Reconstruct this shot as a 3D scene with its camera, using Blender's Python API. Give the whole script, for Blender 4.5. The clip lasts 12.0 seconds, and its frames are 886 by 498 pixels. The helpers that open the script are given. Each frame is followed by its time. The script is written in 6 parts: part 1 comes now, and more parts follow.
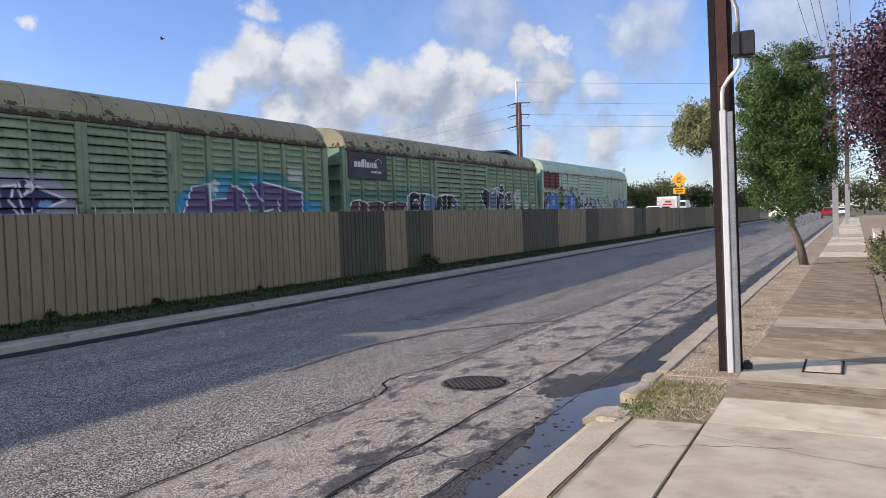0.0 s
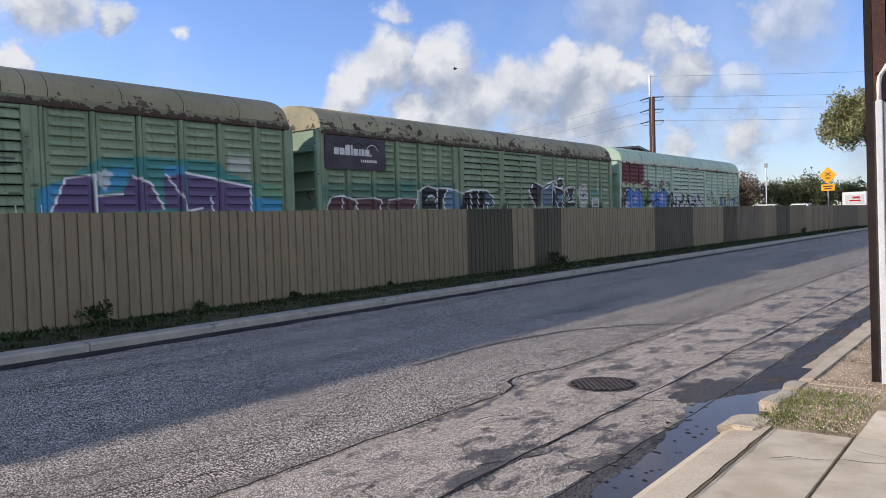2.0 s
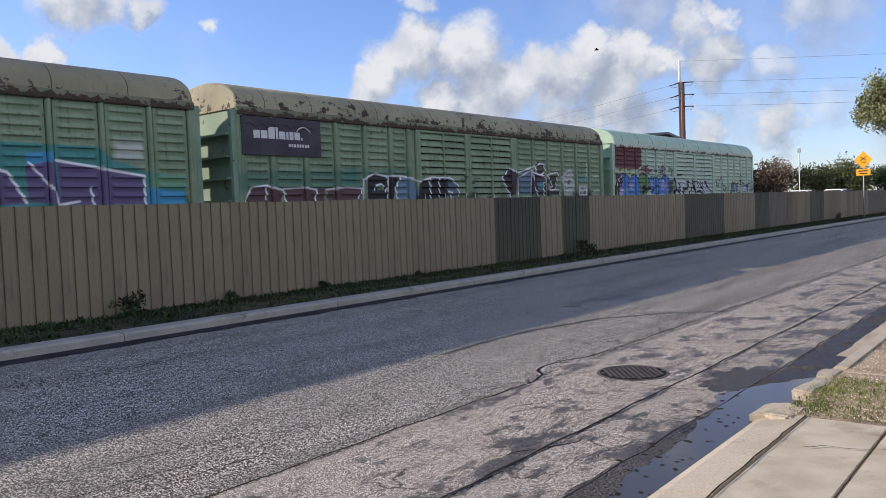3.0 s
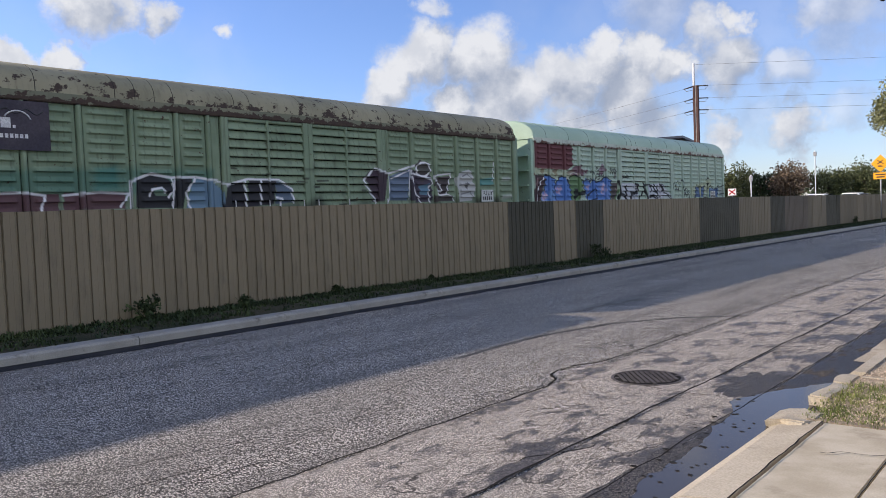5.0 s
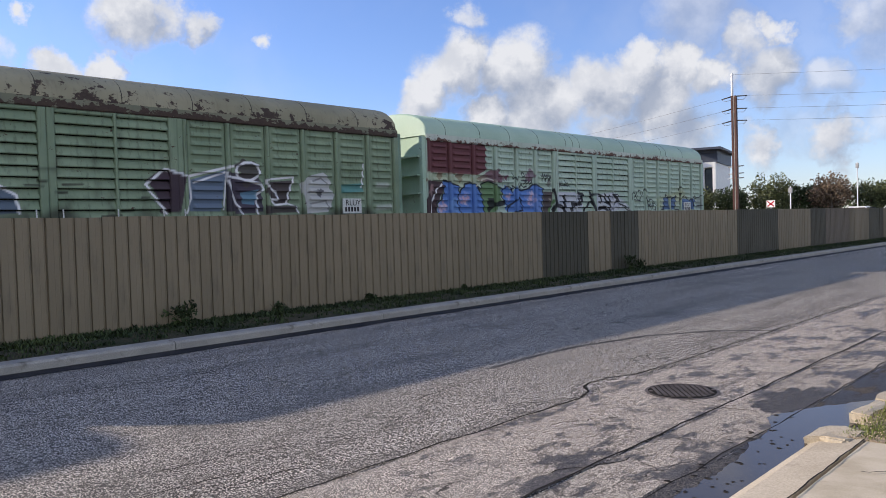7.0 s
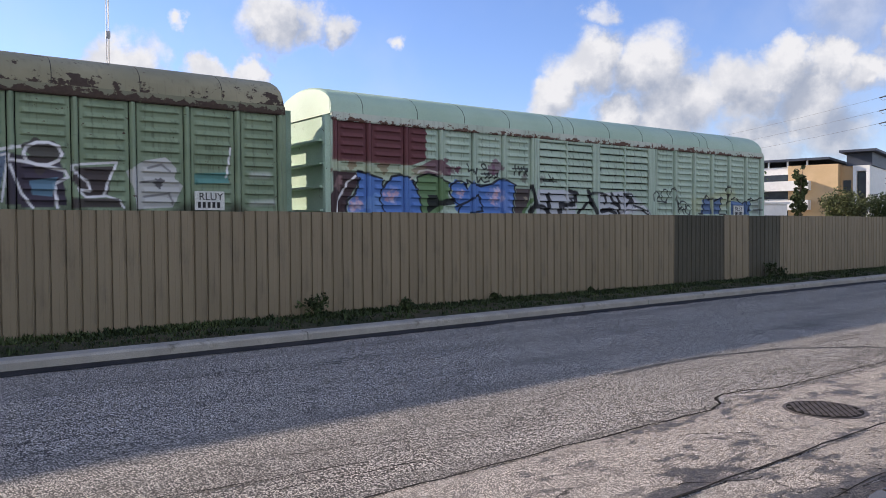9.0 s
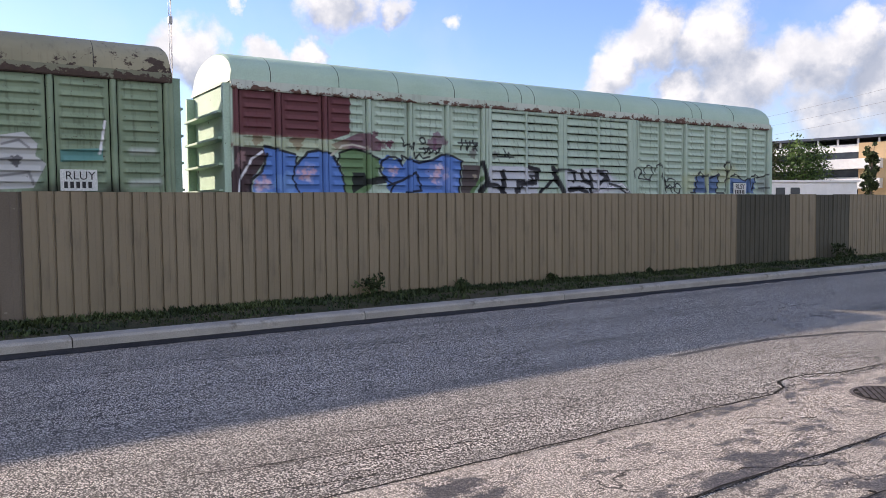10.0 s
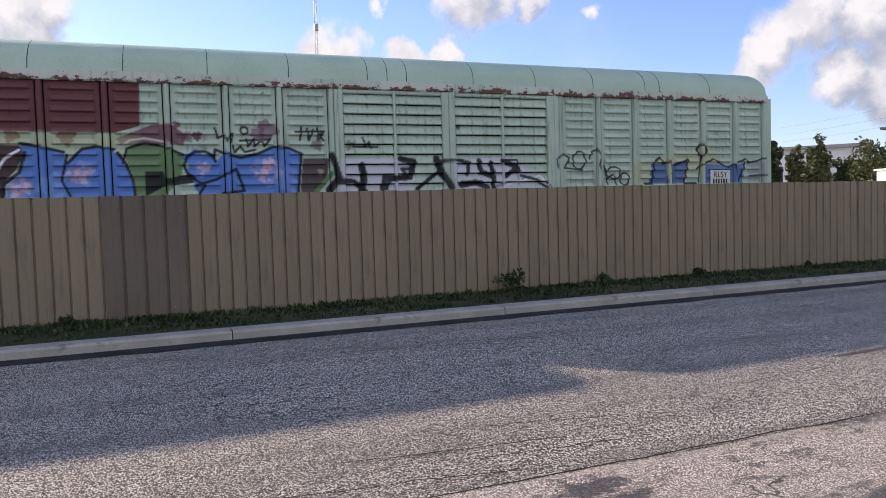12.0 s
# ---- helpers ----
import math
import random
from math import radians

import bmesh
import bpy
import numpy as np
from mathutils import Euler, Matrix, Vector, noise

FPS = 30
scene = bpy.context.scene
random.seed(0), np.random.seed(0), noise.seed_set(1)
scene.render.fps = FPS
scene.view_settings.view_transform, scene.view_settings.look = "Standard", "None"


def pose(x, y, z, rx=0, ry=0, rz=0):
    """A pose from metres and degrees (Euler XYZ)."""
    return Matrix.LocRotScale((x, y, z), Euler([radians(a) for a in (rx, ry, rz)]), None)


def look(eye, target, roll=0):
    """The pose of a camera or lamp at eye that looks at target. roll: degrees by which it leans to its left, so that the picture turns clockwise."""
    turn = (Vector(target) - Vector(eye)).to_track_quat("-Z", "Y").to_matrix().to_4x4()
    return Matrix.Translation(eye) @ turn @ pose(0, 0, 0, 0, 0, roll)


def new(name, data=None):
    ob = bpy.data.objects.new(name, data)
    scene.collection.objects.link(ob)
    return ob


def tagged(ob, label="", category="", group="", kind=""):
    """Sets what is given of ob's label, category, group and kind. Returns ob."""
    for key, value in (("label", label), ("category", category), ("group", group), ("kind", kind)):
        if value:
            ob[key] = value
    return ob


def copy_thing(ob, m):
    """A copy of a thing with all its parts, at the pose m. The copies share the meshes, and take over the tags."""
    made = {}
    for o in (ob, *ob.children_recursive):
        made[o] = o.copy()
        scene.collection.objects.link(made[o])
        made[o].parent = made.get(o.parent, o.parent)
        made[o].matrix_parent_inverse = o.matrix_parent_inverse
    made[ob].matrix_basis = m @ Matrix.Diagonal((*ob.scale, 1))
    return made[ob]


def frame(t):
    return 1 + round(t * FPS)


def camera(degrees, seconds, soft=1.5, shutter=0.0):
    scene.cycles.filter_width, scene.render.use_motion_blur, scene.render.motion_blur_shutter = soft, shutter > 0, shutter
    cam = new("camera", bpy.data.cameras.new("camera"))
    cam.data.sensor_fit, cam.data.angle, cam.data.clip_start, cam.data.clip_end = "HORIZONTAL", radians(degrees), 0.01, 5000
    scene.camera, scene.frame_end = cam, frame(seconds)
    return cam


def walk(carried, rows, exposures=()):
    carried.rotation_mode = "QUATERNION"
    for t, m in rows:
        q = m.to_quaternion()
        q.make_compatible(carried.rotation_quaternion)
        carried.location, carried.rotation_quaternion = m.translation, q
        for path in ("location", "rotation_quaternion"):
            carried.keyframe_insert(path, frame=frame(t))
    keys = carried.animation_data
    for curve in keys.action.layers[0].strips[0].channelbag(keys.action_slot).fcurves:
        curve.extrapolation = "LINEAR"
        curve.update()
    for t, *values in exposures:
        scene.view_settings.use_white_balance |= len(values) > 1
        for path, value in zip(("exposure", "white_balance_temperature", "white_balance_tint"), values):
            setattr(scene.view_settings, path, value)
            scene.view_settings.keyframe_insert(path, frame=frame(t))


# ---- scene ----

cam = camera(60.0, 12.0, soft=0.5)
EYE = 1.6
# seconds, yaw to the left of the street, pitch, roll
TURNS = [
    (0, 28.18, -2.20, -1.94),
    (0.5, 28.66, -2.55, -1.95),
    (1, 31.50, -2.74, -1.70),
    (1.5, 35.71, -3.11, -1.67),
    (2, 37.68, -2.07, -1.74),
    (2.5, 38.27, -2.20, -1.93),
    (3, 39.78, -2.82, -2.24),
    (3.2, 39.99, -2.60, -2.33),
    (4.8, 40.71, -2.53, -2.24),
    (5, 40.76, -2.47, -2.28),
    (5.5, 40.82, -2.25, -2.13),
    (6, 40.76, -2.09, -2.03),
    (6.5, 41.05, -1.86, -1.99),
    (7, 43.21, -1.68, -1.77),
    (7.2, 44.63, -1.62, -1.67),
    (8.8, 51.45, -1.01, -0.24),
    (9, 52.61, -1.52, -0.44),
    (9.2, 55.50, -3.11, -0.88),
    (9.5, 57.69, -4.22, -1.12),
    (10, 56.79, -2.94, -0.62),
    (10.5, 61.50, -1.57, -0.18),
    (11, 66.86, -1.12, -0.85),
    (11.2, 67.11, -1.15, -1.02),
    (11.5, 67.11, -1.95, -1.13),
    (12, 67.18, -3.08, -1.75),
]


def aim(yaw, pitch, roll):
    a, b = radians(yaw), radians(pitch)
    eye = Vector((0, 0, EYE))
    return look(eye, eye + Vector((-math.sin(a) * math.cos(b), math.cos(a) * math.cos(b), math.sin(b))), roll)


walk(cam, [(t, aim(y, p, r)) for t, y, p, r in TURNS],
     [(0.0, 0.31, 6300, 10.5), (7.0, 0.33, 6350, 11), (9.0, 0.42, 6500, 12), (9.5, 0.7, 6800, 15), (10.0, 0.66, 6650, 14), (10.5, 0.56, 6550, 14), (11.0, 0.54, 6550, 15), (12.0, 0.54, 6700, 16)])

# ---- light ----
SUN_EL = radians(20.8)   # the sun stands behind the train, low
sun_dir = Vector((-0.8346 * math.cos(SUN_EL), -0.5508 * math.cos(SUN_EL), math.sin(SUN_EL)))
sun = new("sun", bpy.data.lights.new("sun", "SUN"))
sun.data.energy, sun.data.angle, sun.data.color = 5.0, radians(0.55), (1.0, 0.85, 0.68)
sun.matrix_world = look((-60, -40, 60), Vector((-60, -40, 60)) - sun_dir)
scene.view_settings.exposure = 0.35


def sky_world():
    world = bpy.data.worlds.new("sky")
    scene.world = world
    world.use_nodes = True
    nt = world.node_tree
    N, L = nt.nodes, nt.links
    N.clear()
    sky = N.new("ShaderNodeTexSky")
    sky.sky_type, sky.sun_disc = "NISHITA", False
    sky.sun_elevation = SUN_EL
    sky.sun_rotation = math.atan2(sun_dir.x, sun_dir.y)
    sky.air_density, sky.dust_density, sky.ozone_density = 1.0, 0.3, 2.0
    bg = N.new("ShaderNodeBackground")
    bg.inputs["Strength"].default_value = 0.125
    tint = N.new("ShaderNodeMix")
    tint.data_type, tint.blend_type = "RGBA", "MULTIPLY"
    tint.inputs[0].default_value, tint.inputs[7].default_value = 1.0, (0.9, 0.96, 1.3, 1)
    L.new(sky.outputs[0], tint.inputs[6])
    L.new(tint.outputs[2], bg.inputs["Color"])
    out = N.new("ShaderNodeOutputWorld")
    L.new(bg.outputs[0], out.inputs["Surface"])
    return nt, bg, out


sky_tree, sky_bg, sky_out = sky_world()

# clouds: direction, angular radius, density
CLOUDS = []
CLOUDS += [(-0.647, 0.737, 0.196, 0.059, 1), (-0.597, 0.777, 0.2, 0.068, 1), (-0.688, 0.705, 0.17, 0.047, 1), (-0.557, 0.817, 0.149, 0.068, 0.9), (-0.514, 0.842, 0.163, 0.064, 1), (-0.475, 0.86, 0.187, 0.051, 1)]
CLOUDS += [(-0.429, 0.882, 0.193, 0.051, 1), (-0.398, 0.901, 0.174, 0.047, 1), (-0.356, 0.911, 0.208, 0.051, 0.75), (-0.329, 0.919, 0.218, 0.034, 0.9), (-0.449, 0.882, 0.144, 0.076, 0.95), (-0.339, 0.926, 0.167, 0.059, 0.8)]
CLOUDS += [(-0.276, 0.949, 0.154, 0.051, 0.6), (-0.267, 0.959, 0.095, 0.051, 0.85), (-0.35, 0.932, 0.092, 0.042, 0.8), (-0.623, 0.771, 0.131, 0.051, 1), (-0.59, 0.799, 0.115, 0.059, 1), (-0.428, 0.897, 0.108, 0.068, 0.75)]
CLOUDS += [(-0.877, 0.409, 0.254, 0.059, 0.9), (-0.858, 0.446, 0.254, 0.042, 0.8), (-0.843, 0.479, 0.245, 0.032, 0.8), (-0.806, 0.542, 0.239, 0.027, 0.9), (-0.638, 0.724, 0.262, 0.032, 0.65), (-0.903, 0.385, 0.193, 0.038, 1)]
CLOUDS += [(-0.919, 0.343, 0.195, 0.034, 1), (-0.254, 0.941, 0.223, 0.051, 0.6), (-0.217, 0.957, 0.19, 0.068, 0.5), (-0.916, 0.316, 0.246, 0.024, 0.9), (-0.946, 0.264, 0.187, 0.059, 1), (-0.953, 0.237, 0.19, 0.042, 0.9)]
CLOUDS += [(-0.97, -0.075, 0.232, 0.068, 1), (-0.969, -0.141, 0.203, 0.085, 1), (-0.214, 0.949, 0.23, 0.085, 0.6), (-0.049, 0.979, 0.198, 0.119, 0.6), (-0.125, 0.989, 0.083, 0.102, 0.55), (-0.4, 0.88, 0.257, 0.102, 0.55)]
CLOUDS += [(-0.67, 0.718, 0.188, 0.051, 0.9), (-0.7, 0.697, 0.157, 0.042, 0.9)]

for az, el, r, k in ((25, 7, 0.07, 0.5), (18, 6, 0.06, 0.45), (12.5, 6, 0.05, 0.5), (21, 12.5, 0.06, 0.45), (30, 5.5, 0.07, 0.8), (36, 9, 0.07, 0.9)):
    a, e = radians(az), radians(el)
    CLOUDS.append((-math.sin(a) * math.cos(e), math.cos(a) * math.cos(e), math.sin(e), r, k))

CLOUD_LIGHT = 0.66


def sky_clouds(nt, bg, out):
    N, L = nt.nodes, nt.links
    geo = N.new("ShaderNodeTexCoord")

    def vec(op, a, b):
        n = N.new("ShaderNodeVectorMath")
        n.operation = op
        for i, v in enumerate((a, b)):
            if isinstance(v, tuple):
                n.inputs[i].default_value = v
            elif isinstance(v, float):
                n.inputs["Scale"].default_value = v
            else:
                L.new(v, n.inputs[i])
        return n.outputs["Value"] if op in ("DOT_PRODUCT", "DISTANCE") else n.outputs[0]

    def value(op, a, b):
        n = N.new("ShaderNodeMath")
        n.operation = op
        for i, v in enumerate((a, b)):
            if isinstance(v, float):
                n.inputs[i].default_value = v
            else:
                L.new(v, n.inputs[i])
        return n.outputs[0]

    def smooth(v, a, b, lo=0.0, hi=1.0):
        n = N.new("ShaderNodeMapRange")
        n.interpolation_type = "SMOOTHSTEP"
        for i, q in ((1, a), (2, b), (3, lo), (4, hi)):
            n.inputs[i].default_value = q
        L.new(v, n.inputs[0])
        return n.outputs[0]

    def billow(way, scale, detail):
        n = N.new("ShaderNodeTexNoise")
        n.inputs["Scale"].default_value, n.inputs["Detail"].default_value, n.inputs["Roughness"].default_value = scale, detail, 0.6
        L.new(way, n.inputs["Vector"])
        return n

    way = vec("NORMALIZE", geo.outputs["Generated"], (0.0, 0.0, 0.0))

    def density(way):
        warp = vec("SCALE", vec("SUBTRACT", billow(way, 15.0, 10.0).outputs["Color"], (0.5, 0.5, 0.5)), 0.1)
        bent = vec("ADD", way, warp)
        total = None
        for x, y, z, r, k in CLOUDS:
            one = smooth(vec("DISTANCE", bent, (x, y, z)), 0.2 * r, 1.12 * r, k, 0.0)
            total = one if total is None else value("MAXIMUM", total, one)
        return total

    thick = density(way)
    above = density(vec("ADD", way, (-0.012, -0.008, 0.03)))
    sun_side = smooth(value("SUBTRACT", thick, above), -0.25, 0.55)
    puffs = billow(way, 21.0, 9.0).outputs["Fac"]
    lit = value("ADD", value("MULTIPLY", sun_side, 0.7), smooth(puffs, 0.35, 0.7, 0.0, 0.5))
    rim = smooth(thick, 0.12, 0.6, 0.9, 0.0)
    lit = value("MINIMUM", value("MAXIMUM", lit, rim), 1.0)
    tone = N.new("ShaderNodeMix")
    tone.data_type = "RGBA"
    L.new(lit, tone.inputs[0])
    tone.inputs[6].default_value, tone.inputs[7].default_value = (0.43, 0.49, 0.62, 1), (0.98, 0.985, 1.01, 1)
    mass = smooth(thick, 0.12, 0.85)
    haze = smooth(billow(way, 3.0, 5.0).outputs["Fac"], 0.45, 0.78, 0.0, 0.22)
    # broken cloud added over the unseen sky opposite the sun, brightened as fill light
    side = N.new("ShaderNodeSeparateXYZ")
    L.new(way, side.inputs[0])
    rest = value("MULTIPLY", smooth(billow(way, 2.6, 7.0).outputs["Fac"], 0.4, 0.58), smooth(side.outputs[0], 0.06, 0.3))
    mass = value("MAXIMUM", mass, rest)
    cloud = N.new("ShaderNodeBackground")
    L.new(tone.outputs[2], cloud.inputs["Color"])
    L.new(value("ADD", value("MULTIPLY", rest, 0.4), CLOUD_LIGHT), cloud.inputs["Strength"])
    mix = N.new("ShaderNodeMixShader")
    L.new(value("MAXIMUM", mass, haze), mix.inputs[0])
    L.new(bg.outputs[0], mix.inputs[1])
    L.new(cloud.outputs[0], mix.inputs[2])
    L.new(mix.outputs[0], out.inputs["Surface"])


sky_clouds(sky_tree, sky_bg, sky_out)

# ---- materials ----
def nodes_of(name):
    m = bpy.data.materials.new(name)
    m.use_nodes = True
    nt = m.node_tree
    nt.nodes["Principled BSDF"].inputs["Specular IOR Level"].default_value = 0.22
    return m, nt, nt.nodes["Principled BSDF"]


def coords(nt, stretch=(1, 1, 1)):
    tc = nt.nodes.new("ShaderNodeTexCoord")
    mp = nt.nodes.new("ShaderNodeMapping")
    mp.inputs["Scale"].default_value = stretch
    nt.links.new(tc.outputs["Object"], mp.inputs["Vector"])
    return mp.outputs[0]


def noise_of(nt, vec, scale, detail=4.0, rough=0.55):
    n = nt.nodes.new("ShaderNodeTexNoise")
    n.inputs["Scale"].default_value, n.inputs["Detail"].default_value, n.inputs["Roughness"].default_value = scale, detail, rough
    nt.links.new(vec, n.inputs["Vector"])
    return n.outputs["Fac"]


def ranged(nt, val, a, b, lo=0.0, hi=1.0):
    r = nt.nodes.new("ShaderNodeMapRange")
    r.inputs[1].default_value, r.inputs[2].default_value, r.inputs[3].default_value, r.inputs[4].default_value = a, b, lo, hi
    r.interpolation_type = "SMOOTHSTEP"
    nt.links.new(val, r.inputs[0])
    return r.outputs[0]


def math_of(nt, op, a, b):
    n = nt.nodes.new("ShaderNodeMath")
    n.operation = op
    for i, v in enumerate((a, b)):
        if isinstance(v, (int, float)):
            n.inputs[i].default_value = v
        else:
            nt.links.new(v, n.inputs[i])
    return n.outputs[0]


def mixed(nt, fac, a, b, how="MIX"):
    n = nt.nodes.new("ShaderNodeMix")
    n.data_type, n.blend_type = "RGBA", how
    for i, v in ((0, fac), (6, a), (7, b)):
        if isinstance(v, tuple):
            n.inputs[i].default_value = (*v, 1)
        elif isinstance(v, (int, float)):
            n.inputs[i].default_value = v
        else:
            nt.links.new(v, n.inputs[i])
    return n.outputs[2]


def bumped(nt, b, height, strength, dist=0.01):
    n = nt.nodes.new("ShaderNodeBump")
    n.inputs["Strength"].default_value, n.inputs["Distance"].default_value = strength, dist
    nt.links.new(height, n.inputs["Height"])
    nt.links.new(n.outputs[0], b.inputs["Normal"])


def surface(name, c1, c2, big=1.0, fine=40.0, rough=0.8, metal=0.0, spot=None, spot_at=(0.6, 0.68), spot_scale=3.0,
            stretch=(1, 1, 1), bump=0.3, dist=0.01, vary=0.25, per_object=0.0, per_island=0.0):
    """A worn surface: two tones in large blotches, fine grain, spots of wear or dirt, relief."""
    m, nt, b = nodes_of(name)
    v = coords(nt, stretch)
    col = mixed(nt, ranged(nt, noise_of(nt, v, big), 0.35, 0.65), c1, c2)
    g = noise_of(nt, v, fine, 3.0, 0.7)
    grey = nt.nodes.new("ShaderNodeCombineColor")
    gg = ranged(nt, g, 0.25, 0.75, 1 - vary, 1 + vary)
    for i in range(3):
        nt.links.new(gg, grey.inputs[i])
    col = mixed(nt, 1.0, col, grey.outputs[0], "MULTIPLY")
    if spot:
        col = mixed(nt, ranged(nt, noise_of(nt, v, spot_scale, 6.0, 0.65), *spot_at), col, spot)
    for amount, node, out in ((per_object, "ShaderNodeObjectInfo", "Random"), (per_island, "ShaderNodeNewGeometry", "Random Per Island")):
        if amount:
            src = nt.nodes.new(node)
            hsv = nt.nodes.new("ShaderNodeHueSaturation")
            nt.links.new(ranged(nt, src.outputs[out], 0, 1, 1 - amount, 1 + amount), hsv.inputs["Value"])
            nt.links.new(col, hsv.inputs["Color"])
            col = hsv.outputs[0]
    nt.links.new(col, b.inputs["Base Color"])
    b.inputs["Roughness"].default_value, b.inputs["Metallic"].default_value = rough, metal
    if bump:
        bumped(nt, b, g, bump, dist)
    return m


def chip_seal(name, dark, light, size, bump, wet=0.0, warm=(0.16, 0.13, 0.1), blot=(0.55, 0.75), cracked=0.75):
    """Road surface of stone chips in bitumen, with wear along the lanes and, where wet, damp stains."""
    m, nt, b = nodes_of(name)
    v = coords(nt)
    vor = nt.nodes.new("ShaderNodeTexVoronoi")
    vor.inputs["Scale"].default_value = size
    nt.links.new(v, vor.inputs["Vector"])
    sep = nt.nodes.new("ShaderNodeSeparateColor")
    nt.links.new(vor.outputs["Color"], sep.inputs[0])
    col = mixed(nt, ranged(nt, sep.outputs[0], -0.1, 0.85), dark, light)
    col = mixed(nt, ranged(nt, sep.outputs[1], 0.86, 0.95), col, warm)
    stone = ranged(nt, vor.outputs["Distance"], 0.42, 0.62, 1.0, 0.0)
    col = mixed(nt, stone, tuple(0.5 * c for c in dark), col)
    lane = noise_of(nt, coords(nt, (1.6, 0.12, 1)), 1.0, 5.0, 0.6)
    col = mixed(nt, math_of(nt, "MULTIPLY", ranged(nt, lane, 0.45, 0.7), 0.45), col, dark)
    blotch = noise_of(nt, v, 0.7, 6.0, 0.62)
    col = mixed(nt, math_of(nt, "MULTIPLY", ranged(nt, blotch, *blot), 0.55), col, dark)
    # fine net of old cracks, here and there
    shaken = nt.nodes.new("ShaderNodeVectorMath")
    shaken.operation = "MULTIPLY_ADD"
    wobble = nt.nodes.new("ShaderNodeTexNoise")
    wobble.inputs["Scale"].default_value, wobble.inputs["Detail"].default_value = 3.0, 5.0
    nt.links.new(v, wobble.inputs["Vector"])
    nt.links.new(wobble.outputs["Color"], shaken.inputs[0])
    shaken.inputs[1].default_value = (0.35, 0.5, 0.0)
    nt.links.new(coords(nt, (1.0, 0.55, 1)), shaken.inputs[2])
    net = nt.nodes.new("ShaderNodeTexVoronoi")
    net.feature = "DISTANCE_TO_EDGE"
    net.inputs["Scale"].default_value = 2.6
    nt.links.new(shaken.outputs[0], net.inputs["Vector"])
    hair = math_of(nt, "MULTIPLY", ranged(nt, net.outputs["Distance"], 0.004, 0.016, 1.0, 0.0), ranged(nt, noise_of(nt, coords(nt, (1.3, 0.5, 1)), 0.8, 4.0), 0.47, 0.6))
    col = mixed(nt, math_of(nt, "MULTIPLY", hair, cracked), col, (0.025, 0.024, 0.023))
    b.inputs["Roughness"].default_value = 0.9
    if wet:
        damp = ranged(nt, noise_of(nt, coords(nt, (2.0, 1.0, 1)), 1.5, 10.0, 0.7), 0.575 - wet * 0.14, 0.66 - wet * 0.14)
        col = mixed(nt, math_of(nt, "MULTIPLY", damp, 0.8), col, (0.03, 0.026, 0.024))
        nt.links.new(ranged(nt, damp, 0, 1, 0.9, 0.45), b.inputs["Roughness"])
    nt.links.new(col, b.inputs["Base Color"])
    bumped(nt, b, math_of(nt, "MULTIPLY", stone, ranged(nt, sep.outputs[0], 0.0, 1.0, 0.5, 1.0)), bump, 0.008)
    return m


def wagon_paint(name, c1, c2, rust, rust_at, fade=0.2):
    """Old enamel on steel: chalky tones, streaks down the side, chips of rust; sprayed colours lie over it."""
    m, nt, b = nodes_of(name)
    v = coords(nt)
    col = mixed(nt, ranged(nt, noise_of(nt, v, 0.9, 5.0), 0.3, 0.7), c1, c2)
    streak = noise_of(nt, coords(nt, (6, 7, 0.5)), 1.6, 4.0)
    col = mixed(nt, math_of(nt, "MULTIPLY", ranged(nt, streak, 0.5, 0.72), 0.42), col, (0.05, 0.052, 0.038))
    chips = noise_of(nt, coords(nt, (1, 1, 1.6)), 5.0, 8.0, 0.7)
    col = mixed(nt, ranged(nt, chips, rust_at, rust_at + 0.04), col, rust)
    paint = nt.nodes.new("ShaderNodeAttribute")
    paint.attribute_name = "paint"
    worn = ranged(nt, chips, rust_at + 0.02, rust_at + 0.06, 1.0, fade)
    col = mixed(nt, math_of(nt, "MULTIPLY", paint.outputs["Alpha"], worn), col, paint.outputs["Color"])
    nt.links.new(col, b.inputs["Base Color"])
    b.inputs["Roughness"].default_value = 0.72
    bumped(nt, b, chips, 0.15, 0.01)
    return m


RUST = (0.075, 0.045, 0.032)
GREEN_OLD = wagon_paint("old_green_enamel", (0.18, 0.242, 0.158), (0.242, 0.312, 0.21), RUST, 0.63)
GREEN_MINT = wagon_paint("mint_green_enamel", (0.36, 0.46, 0.37), (0.42, 0.52, 0.425), RUST, 0.665)


